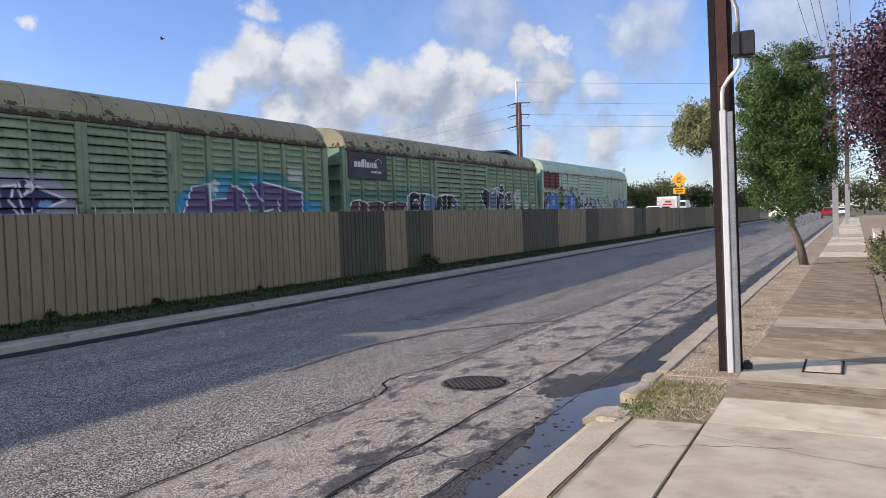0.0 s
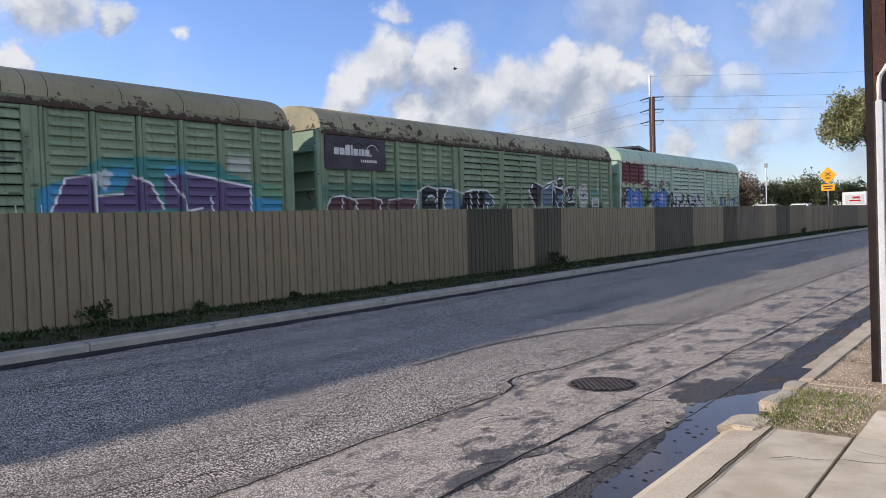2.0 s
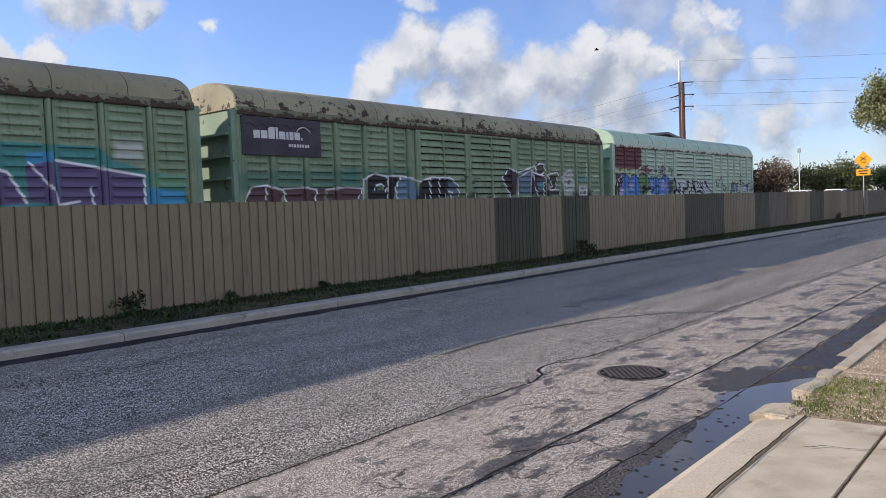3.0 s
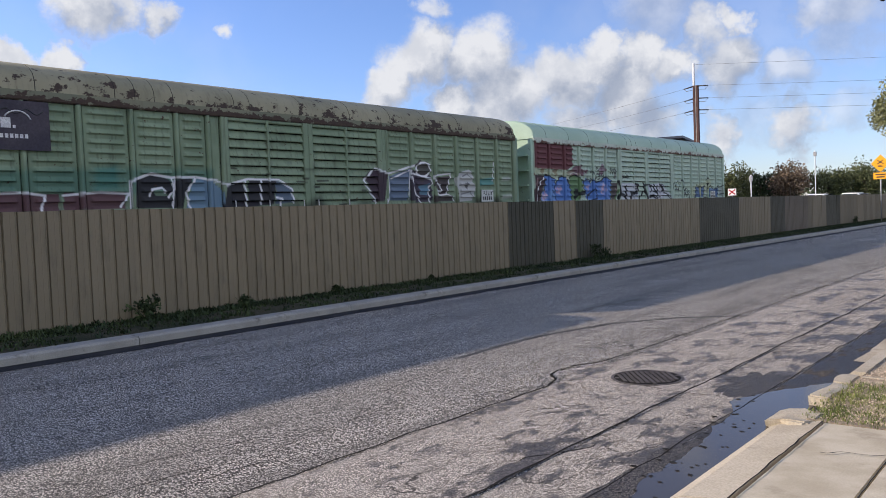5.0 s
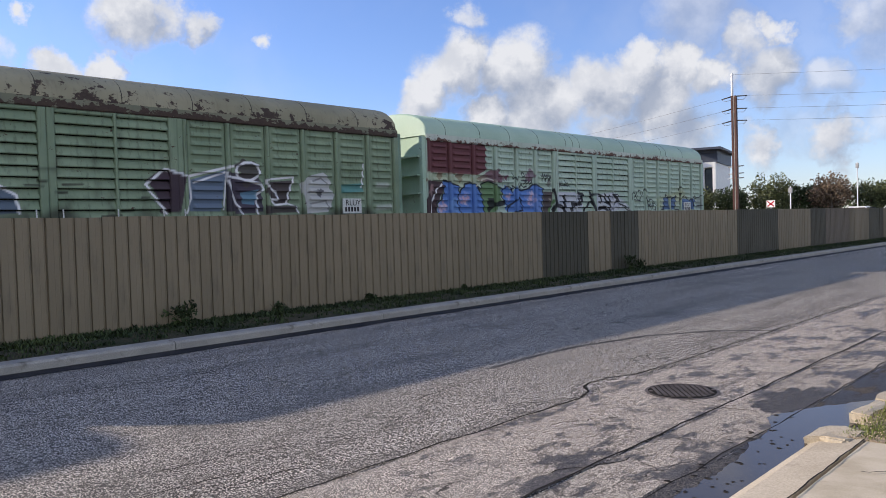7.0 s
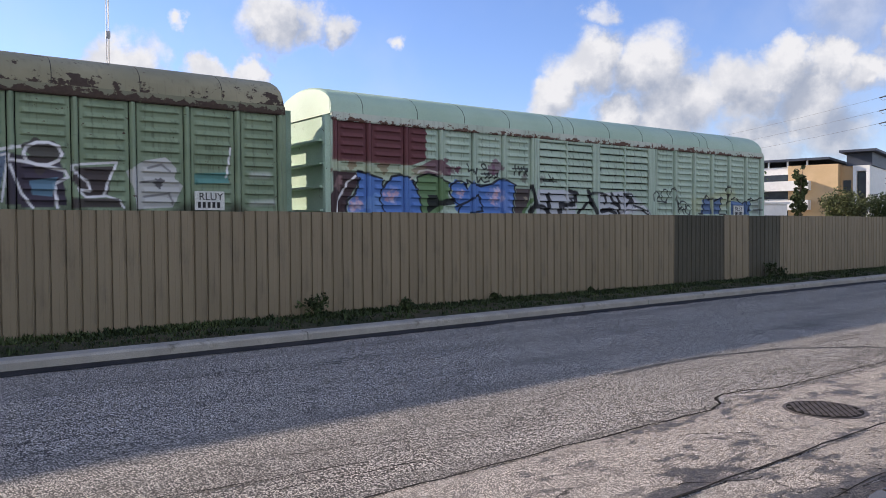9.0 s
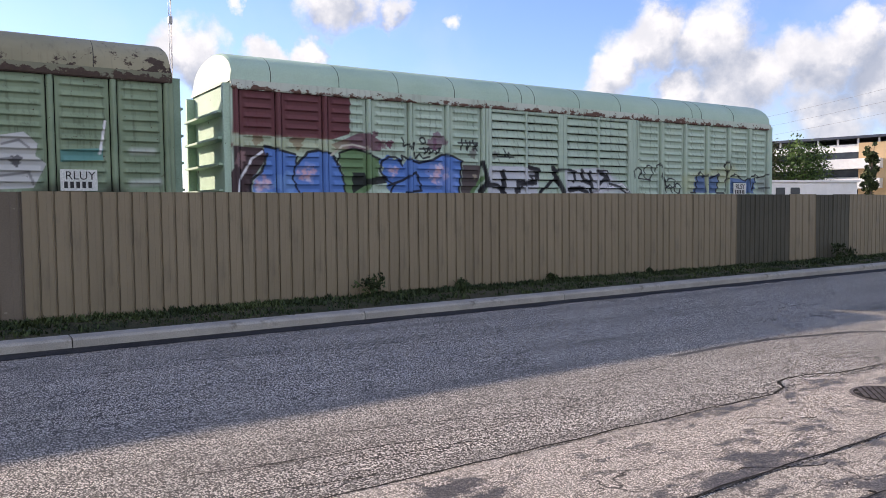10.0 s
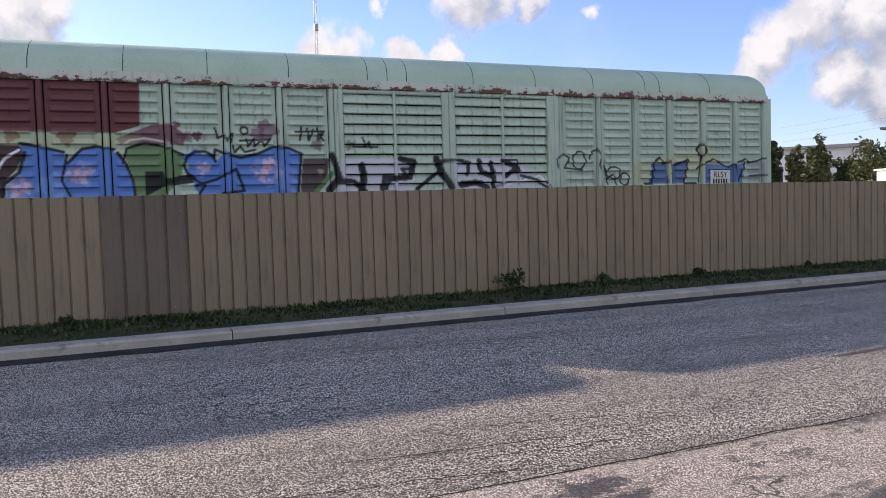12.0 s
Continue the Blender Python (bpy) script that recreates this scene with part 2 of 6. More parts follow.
def rusting(name, paint, paint2, rust, z_rust, z_clean, amount, rough=0.75, fine=6.0):
    """Painted steel that rusts from its lower edge upwards, in ragged patches."""
    m, nt, b = nodes_of(name)
    v = coords(nt, (1, 0.7, 1))
    col = mixed(nt, ranged(nt, noise_of(nt, v, 0.8), 0.35, 0.65), paint, paint2)
    streak = noise_of(nt, coords(nt, (3, 5, 0.6)), 2.0, 5.0)
    col = mixed(nt, math_of(nt, "MULTIPLY", ranged(nt, streak, 0.5, 0.75), 0.4), col, (0.14, 0.12, 0.09))
    sep = nt.nodes.new("ShaderNodeSeparateXYZ")
    nt.links.new(coords(nt), sep.inputs[0])
    edge = math_of(nt, "MULTIPLY", ranged(nt, sep.outputs[2], z_rust, z_clean, 1.0, 0.0), amount)
    ragged = math_of(nt, "ADD", noise_of(nt, v, fine, 9.0, 0.68), edge)
    patches = math_of(nt, "ADD", ragged, math_of(nt, "MULTIPLY", noise_of(nt, coords(nt, (1, 0.5, 1)), 0.9, 3.0), 0.3))
    rusty = mixed(nt, noise_of(nt, v, 18.0, 5.0), rust, tuple(2.2 * c for c in rust))
    col = mixed(nt, ranged(nt, patches, 0.78, 0.83), col, rusty)
    nt.links.new(col, b.inputs["Base Color"])
    b.inputs["Roughness"].default_value = rough
    bumped(nt, b, ragged, 0.25, 0.01)
    return m


ROOF_OLD = rusting("weathered_roof_paint", (0.24, 0.225, 0.15), (0.32, 0.295, 0.2), (0.035, 0.025, 0.02), 4.3, 4.95, 0.14, fine=4.6)
ROOF_CLEAN = rusting("dull_tan_roof_paint", (0.235, 0.215, 0.14), (0.3, 0.27, 0.18), (0.05, 0.036, 0.028), 4.3, 4.7, 0.1, fine=4.6)
ROOF_MINT = surface("mint_roof_paint", (0.34, 0.46, 0.36), (0.38, 0.5, 0.4), 0.8, 30, 0.55, spot=(0.1, 0.09, 0.07), spot_at=(0.7, 0.73), spot_scale=3.0, vary=0.08)
CORNICE_OLD = rusting("rusting_cornice", (0.2, 0.2, 0.14), (0.16, 0.17, 0.12), (0.04, 0.028, 0.022), 4.2, 4.44, 0.27)
CORNICE_MINT = rusting("peeling_cornice", (0.42, 0.49, 0.41), (0.5, 0.54, 0.47), (0.075, 0.042, 0.032), 4.17, 4.4, 0.2, fine=6.0)
GREEN_OLD_PLAIN = surface("old_green_steel", (0.16, 0.24, 0.17), (0.21, 0.3, 0.22), 0.9, 25, 0.6, spot=RUST, spot_at=(0.63, 0.67), spot_scale=4, vary=0.12)
GREEN_MINT_PLAIN = surface("mint_green_steel", (0.34, 0.47, 0.36), (0.4, 0.53, 0.42), 0.9, 25, 0.6, spot=RUST, spot_at=(0.66, 0.7), spot_scale=4, vary=0.1)
WEEDY = surface("weedy_soil", (0.03, 0.036, 0.018), (0.06, 0.055, 0.034), 1.5, 40, 0.95, bump=0.8, dist=0.03, vary=0.35)
# near-black stands in for the shade between slats, panels and posts
RECESS_SHADE = surface("painted_recess_shade", (0.009, 0.011, 0.008), (0.016, 0.018, 0.013), 2, 30, 0.9)
UNDER = surface("grimy_underframe", (0.035, 0.032, 0.03), (0.06, 0.05, 0.045), 2, 30, 0.8)
STEEL = surface("rail_steel", (0.2, 0.18, 0.16), (0.12, 0.09, 0.07), 4, 40, 0.5, 0.6)
BOARD = surface("dark_sign_board", (0.045, 0.04, 0.055), (0.065, 0.056, 0.07), 1.5, 20, 0.6, vary=0.15)
LETTER = surface("off_white_lettering", (0.55, 0.55, 0.56), (0.62, 0.62, 0.62), 5, 40, 0.7)
PLATE = surface("white_number_panel", (0.55, 0.57, 0.54), (0.62, 0.63, 0.6), 6, 50, 0.6)
INK = surface("black_lettering", (0.03, 0.03, 0.03), (0.04, 0.04, 0.04), 5, 40, 0.7)
SHEETS = {
    "tan": surface("tan_fence_steel", (0.19, 0.158, 0.105), (0.215, 0.178, 0.119), 0.7, 60, 0.55, spot=(0.15, 0.127, 0.088), spot_at=(0.52, 0.75), spot_scale=2.2, stretch=(1, 2.5, 0.5), bump=0.05, vary=0.06, per_object=0.035),
    "drab": surface("faded_tan_fence_steel", (0.165, 0.138, 0.094), (0.19, 0.158, 0.108), 0.7, 60, 0.6, bump=0.05, vary=0.08, per_object=0.16),
    "olive": surface("dark_olive_fence_steel", (0.062, 0.059, 0.043), (0.083, 0.077, 0.056), 0.8, 60, 0.6, bump=0.05, vary=0.1, per_object=0.1),
    "brown": surface("brown_fence_steel", (0.12, 0.1, 0.077), (0.145, 0.121, 0.093), 0.8, 60, 0.6, spot=(0.2, 0.18, 0.14), spot_at=(0.66, 0.7), spot_scale=5, bump=0.05, vary=0.1),
}
SEAL = chip_seal("chip_seal", (0.1, 0.092, 0.081), (0.8, 0.735, 0.645), 95, 0.6)
PATCH = chip_seal("old_patch_seal", (0.27, 0.24, 0.2), (0.84, 0.745, 0.64), 100, 0.55, 0.5)
STRIP = chip_seal("gutter_strip", (0.3, 0.265, 0.22), (0.74, 0.66, 0.56), 110, 0.45, 0.68)
GUTTER = chip_seal("damp_gutter", (0.06, 0.052, 0.044), (0.2, 0.174, 0.146), 130, 0.4, 1.2, cracked=0.0)
SLAB = surface("pavement_concrete", (0.47, 0.4, 0.285), (0.6, 0.525, 0.395), 2.6, 110, 0.9, spot=(0.25, 0.195, 0.13), spot_at=(0.52, 0.78), spot_scale=2.2, bump=0.25, dist=0.004, vary=0.14, per_object=0.2)
SLAB_BROWN = surface("brown_stained_concrete", (0.24, 0.185, 0.12), (0.36, 0.29, 0.2), 2.3, 110, 0.9, spot=(0.15, 0.105, 0.068), spot_at=(0.48, 0.72), spot_scale=2.6, bump=0.25, dist=0.004, vary=0.14, per_object=0.16)
KERB = surface("kerb_concrete", (0.39, 0.335, 0.25), (0.48, 0.42, 0.325), 1.5, 70, 0.9, spot=(0.15, 0.13, 0.1), spot_at=(0.58, 0.78), spot_scale=2.5, bump=0.35, vary=0.18)
KERB_FAR = surface("grey_kerb_concrete", (0.27, 0.26, 0.235), (0.35, 0.335, 0.3), 1.2, 70, 0.9, spot=(0.12, 0.11, 0.09), spot_at=(0.56, 0.76), spot_scale=2.5, bump=0.35, vary=0.2)
DIRT = surface("gravelly_dirt", (0.29, 0.225, 0.155), (0.43, 0.345, 0.245), 2.5, 70, 0.95, spot=(0.13, 0.1, 0.06), spot_at=(0.55, 0.75), spot_scale=4, bump=0.8, dist=0.02, vary=0.35)
GROUND = surface("yard_ground", (0.16, 0.135, 0.1), (0.22, 0.19, 0.14), 0.3, 12, 0.95, bump=0.4, dist=0.03, vary=0.25)
STONE = surface("pebble", (0.36, 0.28, 0.19), (0.56, 0.455, 0.34), 30, 90, 0.9, per_island=0.35, bump=0)
# wet dirt, blackened further for the shade along the kerb's foot
GUTTER_DARK = surface("wet_shaded_gutter", (0.012, 0.012, 0.013), (0.03, 0.029, 0.028), 2.5, 60, 0.7, vary=0.3)
WET = chip_seal("wet_seal", (0.04, 0.035, 0.03), (0.2, 0.175, 0.145), 100, 0.6, cracked=0.0)
WET.node_tree.nodes["Principled BSDF"].inputs["Roughness"].default_value = 0.5
CRACK = surface("crack_shadow", (0.018, 0.016, 0.014), (0.03, 0.027, 0.023), 8, 40, 0.95)
TYRE_MARK = surface("tyre_mark", (0.07, 0.066, 0.062), (0.12, 0.114, 0.105), 2, 60, 0.85)
IRON = surface("cast_iron", (0.09, 0.075, 0.066), (0.13, 0.11, 0.095), 6, 80, 0.6, 0.3)
POLE_RED = surface("red_brown_steel", (0.065, 0.032, 0.026), (0.095, 0.045, 0.036), 3, 40, 0.6, spot=(0.05, 0.025, 0.02), spot_at=(0.6, 0.7), spot_scale=6)
# pole steel with the shade of the open channel put into its colour
POLE_SHADE = surface("shaded_channel_steel", (0.016, 0.011, 0.01), (0.028, 0.018, 0.016), 3, 40, 0.7)
TIMBER = surface("weathered_pole", (0.1, 0.085, 0.075), (0.15, 0.13, 0.115), 3, 40, 0.9, stretch=(3, 3, 0.4))
POLE_GREY = surface("pole_concrete", (0.28, 0.27, 0.25), (0.34, 0.325, 0.3), 3, 60, 0.9)
GALV = surface("galvanised_steel", (0.3, 0.3, 0.3), (0.36, 0.36, 0.36), 6, 60, 0.5, 0.4)
CONDUIT = surface("white_conduit", (0.66, 0.66, 0.66), (0.72, 0.72, 0.71), 4, 60, 0.45, vary=0.05)
DARK_BOX = surface("dark_grey_plastic", (0.035, 0.037, 0.042), (0.05, 0.052, 0.058), 5, 50, 0.5, vary=0.08)
WIRE = surface("cable", (0.14, 0.14, 0.15), (0.16, 0.16, 0.17), 2, 10, 0.7, bump=0)
BARK = surface("bark", (0.1, 0.078, 0.06), (0.17, 0.14, 0.11), 3, 30, 0.95, stretch=(3, 3, 0.6), bump=0.8, dist=0.02)
YELLOW = surface("sign_yellow", (0.75, 0.33, 0.01), (0.8, 0.37, 0.015), 4, 40, 0.5, vary=0.05)
WHITE = surface("white_paint", (0.72, 0.72, 0.7), (0.78, 0.78, 0.76), 2, 40, 0.5, vary=0.05)
CREAM = surface("cream_render", (0.55, 0.39, 0.22), (0.6, 0.43, 0.25), 0.6, 20, 0.85, vary=0.06)
NAVY = surface("dark_blue_cladding", (0.05, 0.06, 0.085), (0.065, 0.075, 0.1), 0.6, 20, 0.5, vary=0.1)
GLASS = surface("window_glass", (0.03, 0.035, 0.045), (0.04, 0.05, 0.06), 1, 10, 0.08, bump=0, vary=0.05)
RED_CAR = surface("red_car_paint", (0.4, 0.015, 0.02), (0.45, 0.02, 0.025), 2, 40, 0.3, vary=0.03)
WATER, _wnt, _wb = nodes_of("standing_water")
_wb.inputs["Base Color"].default_value, _wb.inputs["Roughness"].default_value, _wb.inputs["IOR"].default_value = (0.07, 0.062, 0.054, 1), 0.06, 1.33
_wb.inputs["Specular IOR Level"].default_value = 0.5
bumped(_wnt, _wb, noise_of(_wnt, coords(_wnt), 6.0), 0.04, 0.01)


def leaves(name, c1, c2):
    m = surface(name, c1, c2, 0.9, 5, 0.6, per_island=0.45, bump=0, vary=0.2)
    b = m.node_tree.nodes["Principled BSDF"]
    b.inputs["Transmission Weight"].default_value = 0.0
    b.inputs["Subsurface Weight"].default_value = 0.0
    return m


LEAF_GREEN = leaves("fresh_green_foliage", (0.044, 0.082, 0.022), (0.092, 0.145, 0.04))
LEAF_OLIVE = leaves("olive_foliage", (0.062, 0.075, 0.03), (0.11, 0.12, 0.048))
LEAF_GUM = leaves("pale_gum_foliage", (0.16, 0.17, 0.075), (0.27, 0.27, 0.13))
LEAF_DARK = leaves("dark_foliage", (0.03, 0.045, 0.018), (0.055, 0.075, 0.028))
LEAF_PLUM = leaves("plum_foliage", (0.04, 0.022, 0.034), (0.085, 0.045, 0.06))
LEAF_RUST = leaves("autumn_foliage", (0.13, 0.092, 0.06), (0.19, 0.14, 0.095))
GRASS_DRY = leaves("dry_grass", (0.1, 0.135, 0.03), (0.2, 0.215, 0.06))
WEED = leaves("weed_green", (0.022, 0.036, 0.013), (0.046, 0.064, 0.022))

# ---- building helpers ----
def mesh_of(name, verts, faces, mat, smooth=False):
    me = bpy.data.meshes.new(name)
    me.from_pydata([tuple(v) for v in verts], [], [tuple(f) for f in faces])
    me.materials.append(mat)
    if smooth:
        me.shade_smooth()
    return me


def part(name, me, parent=None, label=""):
    ob = new(name, me)
    ob.parent = parent
    if label:
        ob["label"] = label
    return ob


def box_data(lo, hi):
    (a, b, c), (d, e, f) = lo, hi
    v = [(a, b, c), (d, b, c), (d, e, c), (a, e, c), (a, b, f), (d, b, f), (d, e, f), (a, e, f)]
    return v, [(0, 3, 2, 1), (4, 5, 6, 7), (0, 1, 5, 4), (1, 2, 6, 5), (2, 3, 7, 6), (3, 0, 4, 7)]


def join(*lots):
    vs, fs = [], []
    for v, f in lots:
        k = len(vs)
        vs += list(v)
        fs += [tuple(i + k for i in face) for face in f]
    return vs, fs


def boxes(name, spans, mat, parent=None, label="", bevel=0.0):
    me = mesh_of(name, *join(*[box_data(a, b) for a, b in spans]), mat)
    if bevel:
        bm = bmesh.new()
        bm.from_mesh(me)
        bmesh.ops.bevel(bm, geom=bm.edges[:], offset=bevel, segments=2, affect="EDGES")
        bm.to_mesh(me)
        bm.free()
    return part(name, me, parent, label)


def tube_data(points, radii, n=8, cap=True):
    pts = [Vector(p) for p in points]
    radii = [radii] * len(pts) if isinstance(radii, (int, float)) else radii
    vs, fs = [], []
    for i, p in enumerate(pts):
        way = (pts[min(i + 1, len(pts) - 1)] - pts[max(i - 1, 0)]).normalized()
        side = way.cross(Vector((0, 0, 1)) if abs(way.z) < 0.9 else Vector((0, 1, 0))).normalized()
        up = side.cross(way)
        for k in range(n):
            a = 2 * math.pi * k / n
            vs.append(p + radii[i] * (math.cos(a) * side + math.sin(a) * up))
    for i in range(len(pts) - 1):
        for k in range(n):
            a, b = i * n + k, i * n + (k + 1) % n
            fs.append((a, b, b + n, a + n))
    if cap:
        fs += [tuple(range(n))[::-1], tuple(range((len(pts) - 1) * n, len(pts) * n))]
    return vs, fs


def tube(name, points, radii, mat, parent=None, n=8, label=""):
    return part(name, mesh_of(name, *tube_data(points, radii, n), mat, True), parent, label)


def strip(x0, x1, y0, y1, z, dy, wob0=0.0, wob1=0.0, seed=0.0):
    """A ribbon along the street with wandering edges."""
    n = max(2, int((y1 - y0) / dy) + 1)
    vs, fs = [], []
    for i in range(n):
        y = y0 + (y1 - y0) * i / (n - 1)
        a = noise.noise((y * 1.3, seed, 0)) + 0.5 * noise.noise((y * 5, seed, 3))
        b = noise.noise((y * 1.3, seed + 9, 0)) + 0.5 * noise.noise((y * 5, seed + 9, 3))
        vs += [(x0 + wob0 * a, y, z), (x1 + wob1 * b, y, z)]
    for i in range(n - 1):
        fs.append((2 * i, 2 * i + 1, 2 * i + 3, 2 * i + 2))
    return vs, fs


def ribbon(points, width, z):
    """A flat band of some width along points of the ground."""
    pts = [Vector((*p, 0)) for p in points]
    vs, fs = [], []
    for i, p in enumerate(pts):
        way = (pts[min(i + 1, len(pts) - 1)] - pts[max(i - 1, 0)]).normalized()
        side = Vector((way.y, -way.x, 0)) * width * 0.5 * (0.7 + 0.6 * abs(noise.noise((p.x * 6, p.y * 6, 1))))
        for s in (side, -side):
            vs.append((p.x + s.x, p.y + s.y, z))
    for i in range(len(pts) - 1):
        fs.append((2 * i, 2 * i + 1, 2 * i + 3, 2 * i + 2))
    return vs, fs


def wander(a, b, n, amount, seed):
    out = []
    for i in range(n + 1):
        k = i / n
        x, y = a[0] + (b[0] - a[0]) * k, a[1] + (b[1] - a[1]) * k
        q, r = amount * noise.noise((y * 2.1, x * 2.1, seed)), 0.5 * amount * noise.noise((y * 9, x * 9, seed))
        out.append((x + q + r, y + (q - r) * (0.8 if abs(b[0] - a[0]) > abs(b[1] - a[1]) else 0.0)))
    return out


def structure(ob, label=""):
    return tagged(ob, label, kind="structure")


def leaf_data(rng, centres, radii, per, size, flat=0.0):
    """Small four-cornered leaves, scattered in clumps."""
    centres = np.asarray(centres, float)
    radii = np.asarray(radii, float)
    n = len(centres) * per
    c = np.repeat(centres, per, 0)
    r = np.repeat(radii, per, 0)
    d = rng.normal(size=(n, 3))
    d /= np.linalg.norm(d, axis=1)[:, None]
    c = c + d * r * (rng.random((n, 1)) ** 0.4)
    a = rng.normal(size=(n, 3))
    a /= np.linalg.norm(a, axis=1)[:, None]
    b = np.cross(a, rng.normal(size=(n, 3)))
    b /= np.linalg.norm(b, axis=1)[:, None]
    s = size * rng.uniform(0.6, 1.4, (n, 1))
    v = np.stack([c - a * s, c + b * s * 0.5, c + a * s, c - b * s * 0.5], 1).reshape(-1, 3)
    return v, np.arange(4 * n).reshape(-1, 4)


def leaf_mesh(name, rng, centres, radii, per, size, mat):
    v, f = leaf_data(rng, centres, radii, per, size)
    me = bpy.data.meshes.new(name)
    me.vertices.add(len(v))
    me.vertices.foreach_set("co", v.ravel())
    me.loops.add(len(f) * 4)
    me.loops.foreach_set("vertex_index", f.ravel().astype(np.int32))
    me.polygons.add(len(f))
    me.polygons.foreach_set("loop_start", np.arange(0, len(f) * 4, 4, dtype=np.int32))
    me.update(calc_edges=True)
    me.materials.append(mat)
    return me


def tree(label, x, y, z_top, half, leaf, seed, z_low=None, clumps=60, per=60, size=0.12, lean=(0, 0), trunk=0.14, base=0.0, tall=1.0, category="tree", clump=0.33, square=1.0):
    """A tree: tapered trunk, limbs that reach the clumps, a crown of small leaves with gaps."""
    rng = np.random.default_rng(seed)
    z_low = base + 0.3 * (z_top - base) if z_low is None else z_low
    top = new("tree")
    top.location = (x, y, base)
    tagged(top, label, category)
    h, low = z_top - base, z_low - base
    mid = np.array([lean[0], lean[1], (h + low) / 2])
    wide = np.array([half, half, (h - low) / 2])
    pts = []
    while len(pts) < clumps:
        d = rng.normal(size=3)
        d /= np.linalg.norm(d)
        k = rng.uniform(0.45, 1.0) * (0.8 + 0.35 * noise.noise((d[0] * 2 + seed, d[1] * 2, d[2] * 2)))
        pts.append(mid + np.sign(d) * np.abs(d) ** square * wide * k)
    pts = np.array(pts)
    rad = np.full((clumps, 3), half * clump) * rng.uniform(0.6, 1.15, (clumps, 1))
    bend = Vector((lean[0], lean[1], low + 0.5 * (h - low)))
    stem = [Vector((0, 0, -0.05)), Vector((lean[0] * 0.25, lean[1] * 0.25, low * 0.6)), Vector((lean[0] * 0.7, lean[1] * 0.7, low * 1.15)), bend]
    part("trunk", mesh_of("trunk", *tube_data(stem, [trunk * 1.25, trunk, trunk * 0.8, trunk * 0.3], 9), BARK, True), top)
    for i in range(0, clumps, max(1, clumps // 9)):
        k = rng.uniform(0.3, 0.9)
        s = stem[2].lerp(bend, k)
        e = Vector(pts[i])
        part("limb", mesh_of("limb", *tube_data([s, s.lerp(e, 0.5) + Vector((0, 0, 0.08 * h)), e], [trunk * 0.4, trunk * 0.22, trunk * 0.06], 6), BARK, True), top)
    part("crown", leaf_mesh("crown", rng, pts, rad, per, size, leaf), top)
    return top

# ---- spray paint on the wagons: shape, colour, cover, places along and up the side, width ----
PAINT_C = []
PAINT_C.append(('poly', (0.12, 0.03, 0.04), 0.95, [(0.06, 4.23), (2.8, 4.24), (2.78, 3.36), (2.32, 3.21), (0.03, 3.23)], 0))
PAINT_C.append(('blob', (0.12, 0.03, 0.04), 0.85, [(0.58, 3.15)], 0.12))
PAINT_C.append(('blob', (0.12, 0.03, 0.04), 0.85, [(1.49, 3.13)], 0.15))
PAINT_C.append(('blob', (0.12, 0.03, 0.04), 0.8, [(-0.14, 2.96)], 0.16))
PAINT_C.append(('blob', (0.12, 0.03, 0.04), 0.8, [(-0.19, 2.69)], 0.1))
PAINT_C.append(('poly', (0.13, 0.04, 0.07), 0.85, [(2.32, 3.1), (3.02, 3.39), (3.33, 3.4), (3.63, 3.18), (3.56, 2.99), (2.42, 3.0)], 0))
PAINT_C.append(('blob', (0.14, 0.04, 0.08), 0.8, [(3.82, 3.17)], 0.09))
PAINT_C.append(('blob', (0.14, 0.04, 0.08), 0.8, [(3.44, 3.38)], 0.07))
PAINT_C.append(('poly', (0.4, 0.4, 0.22), 0.45, [(0.04, 3.22), (2.75, 3.17), (2.63, 2.97), (1.48, 2.85), (0.03, 2.99)], 0))
PAINT_C.append(('poly', (0.05, 0.022, 0.03), 0.95, [(0.03, 2.99), (0.7, 2.97), (0.81, 2.84), (0.63, 2.53), (0.43, 2.29), (0.42, 2.01), (-0.14, 2.01), (-0.08, 2.37), (0.06, 2.53)], 0))
PAINT_C.append(('blob', (0.4, 0.25, 0.25), 0.6, [(0.23, 2.78)], 0.1))
PAINT_C.append(('blob', (0.3, 0.2, 0.2), 0.6, [(0.18, 2.63)], 0.1))
PAINT_C.append(('line', (0.74, 0.74, 0.76), 0.95, [(0.69, 2.89), (0.45, 2.73), (0.3, 2.47), (0.17, 2.27), (0.14, 2.02)], 0.05))
PAINT_C.append(('poly', (0.085, 0.19, 0.5), 0.95, [(0.72, 3.0), (1.01, 2.95), (1.43, 2.85), (1.48, 2.64), (1.74, 2.91), (2.0, 2.96), (2.31, 2.9), (2.46, 2.7), (2.56, 2.42), (2.65, 1.99), (0.45, 2.02), (0.48, 2.24), (0.65, 2.42), (0.78, 2.69)], 0))
PAINT_C.append(('blob', (0.5, 0.35, 0.42), 0.6, [(1.69, 2.45)], 0.22))
PAINT_C.append(('blob', (0.5, 0.35, 0.42), 0.5, [(0.67, 2.19)], 0.22))
PAINT_C.append(('blob', (0.2, 0.35, 0.6), 0.5, [(1.21, 2.21)], 0.25))
PAINT_C.append(('line', (0.015, 0.015, 0.018), 0.95, [(0.72, 3.01), (1.01, 2.96), (1.43, 2.85)], 0.06))
PAINT_C.append(('line', (0.015, 0.015, 0.018), 0.95, [(1.48, 2.64), (1.74, 2.91), (2.0, 2.96), (2.31, 2.9), (2.49, 2.64), (2.61, 2.31), (2.64, 1.99)], 0.06))
PAINT_C.append(('line', (0.015, 0.015, 0.018), 0.95, [(1.48, 2.8), (1.37, 2.32), (1.51, 2.01)], 0.04))
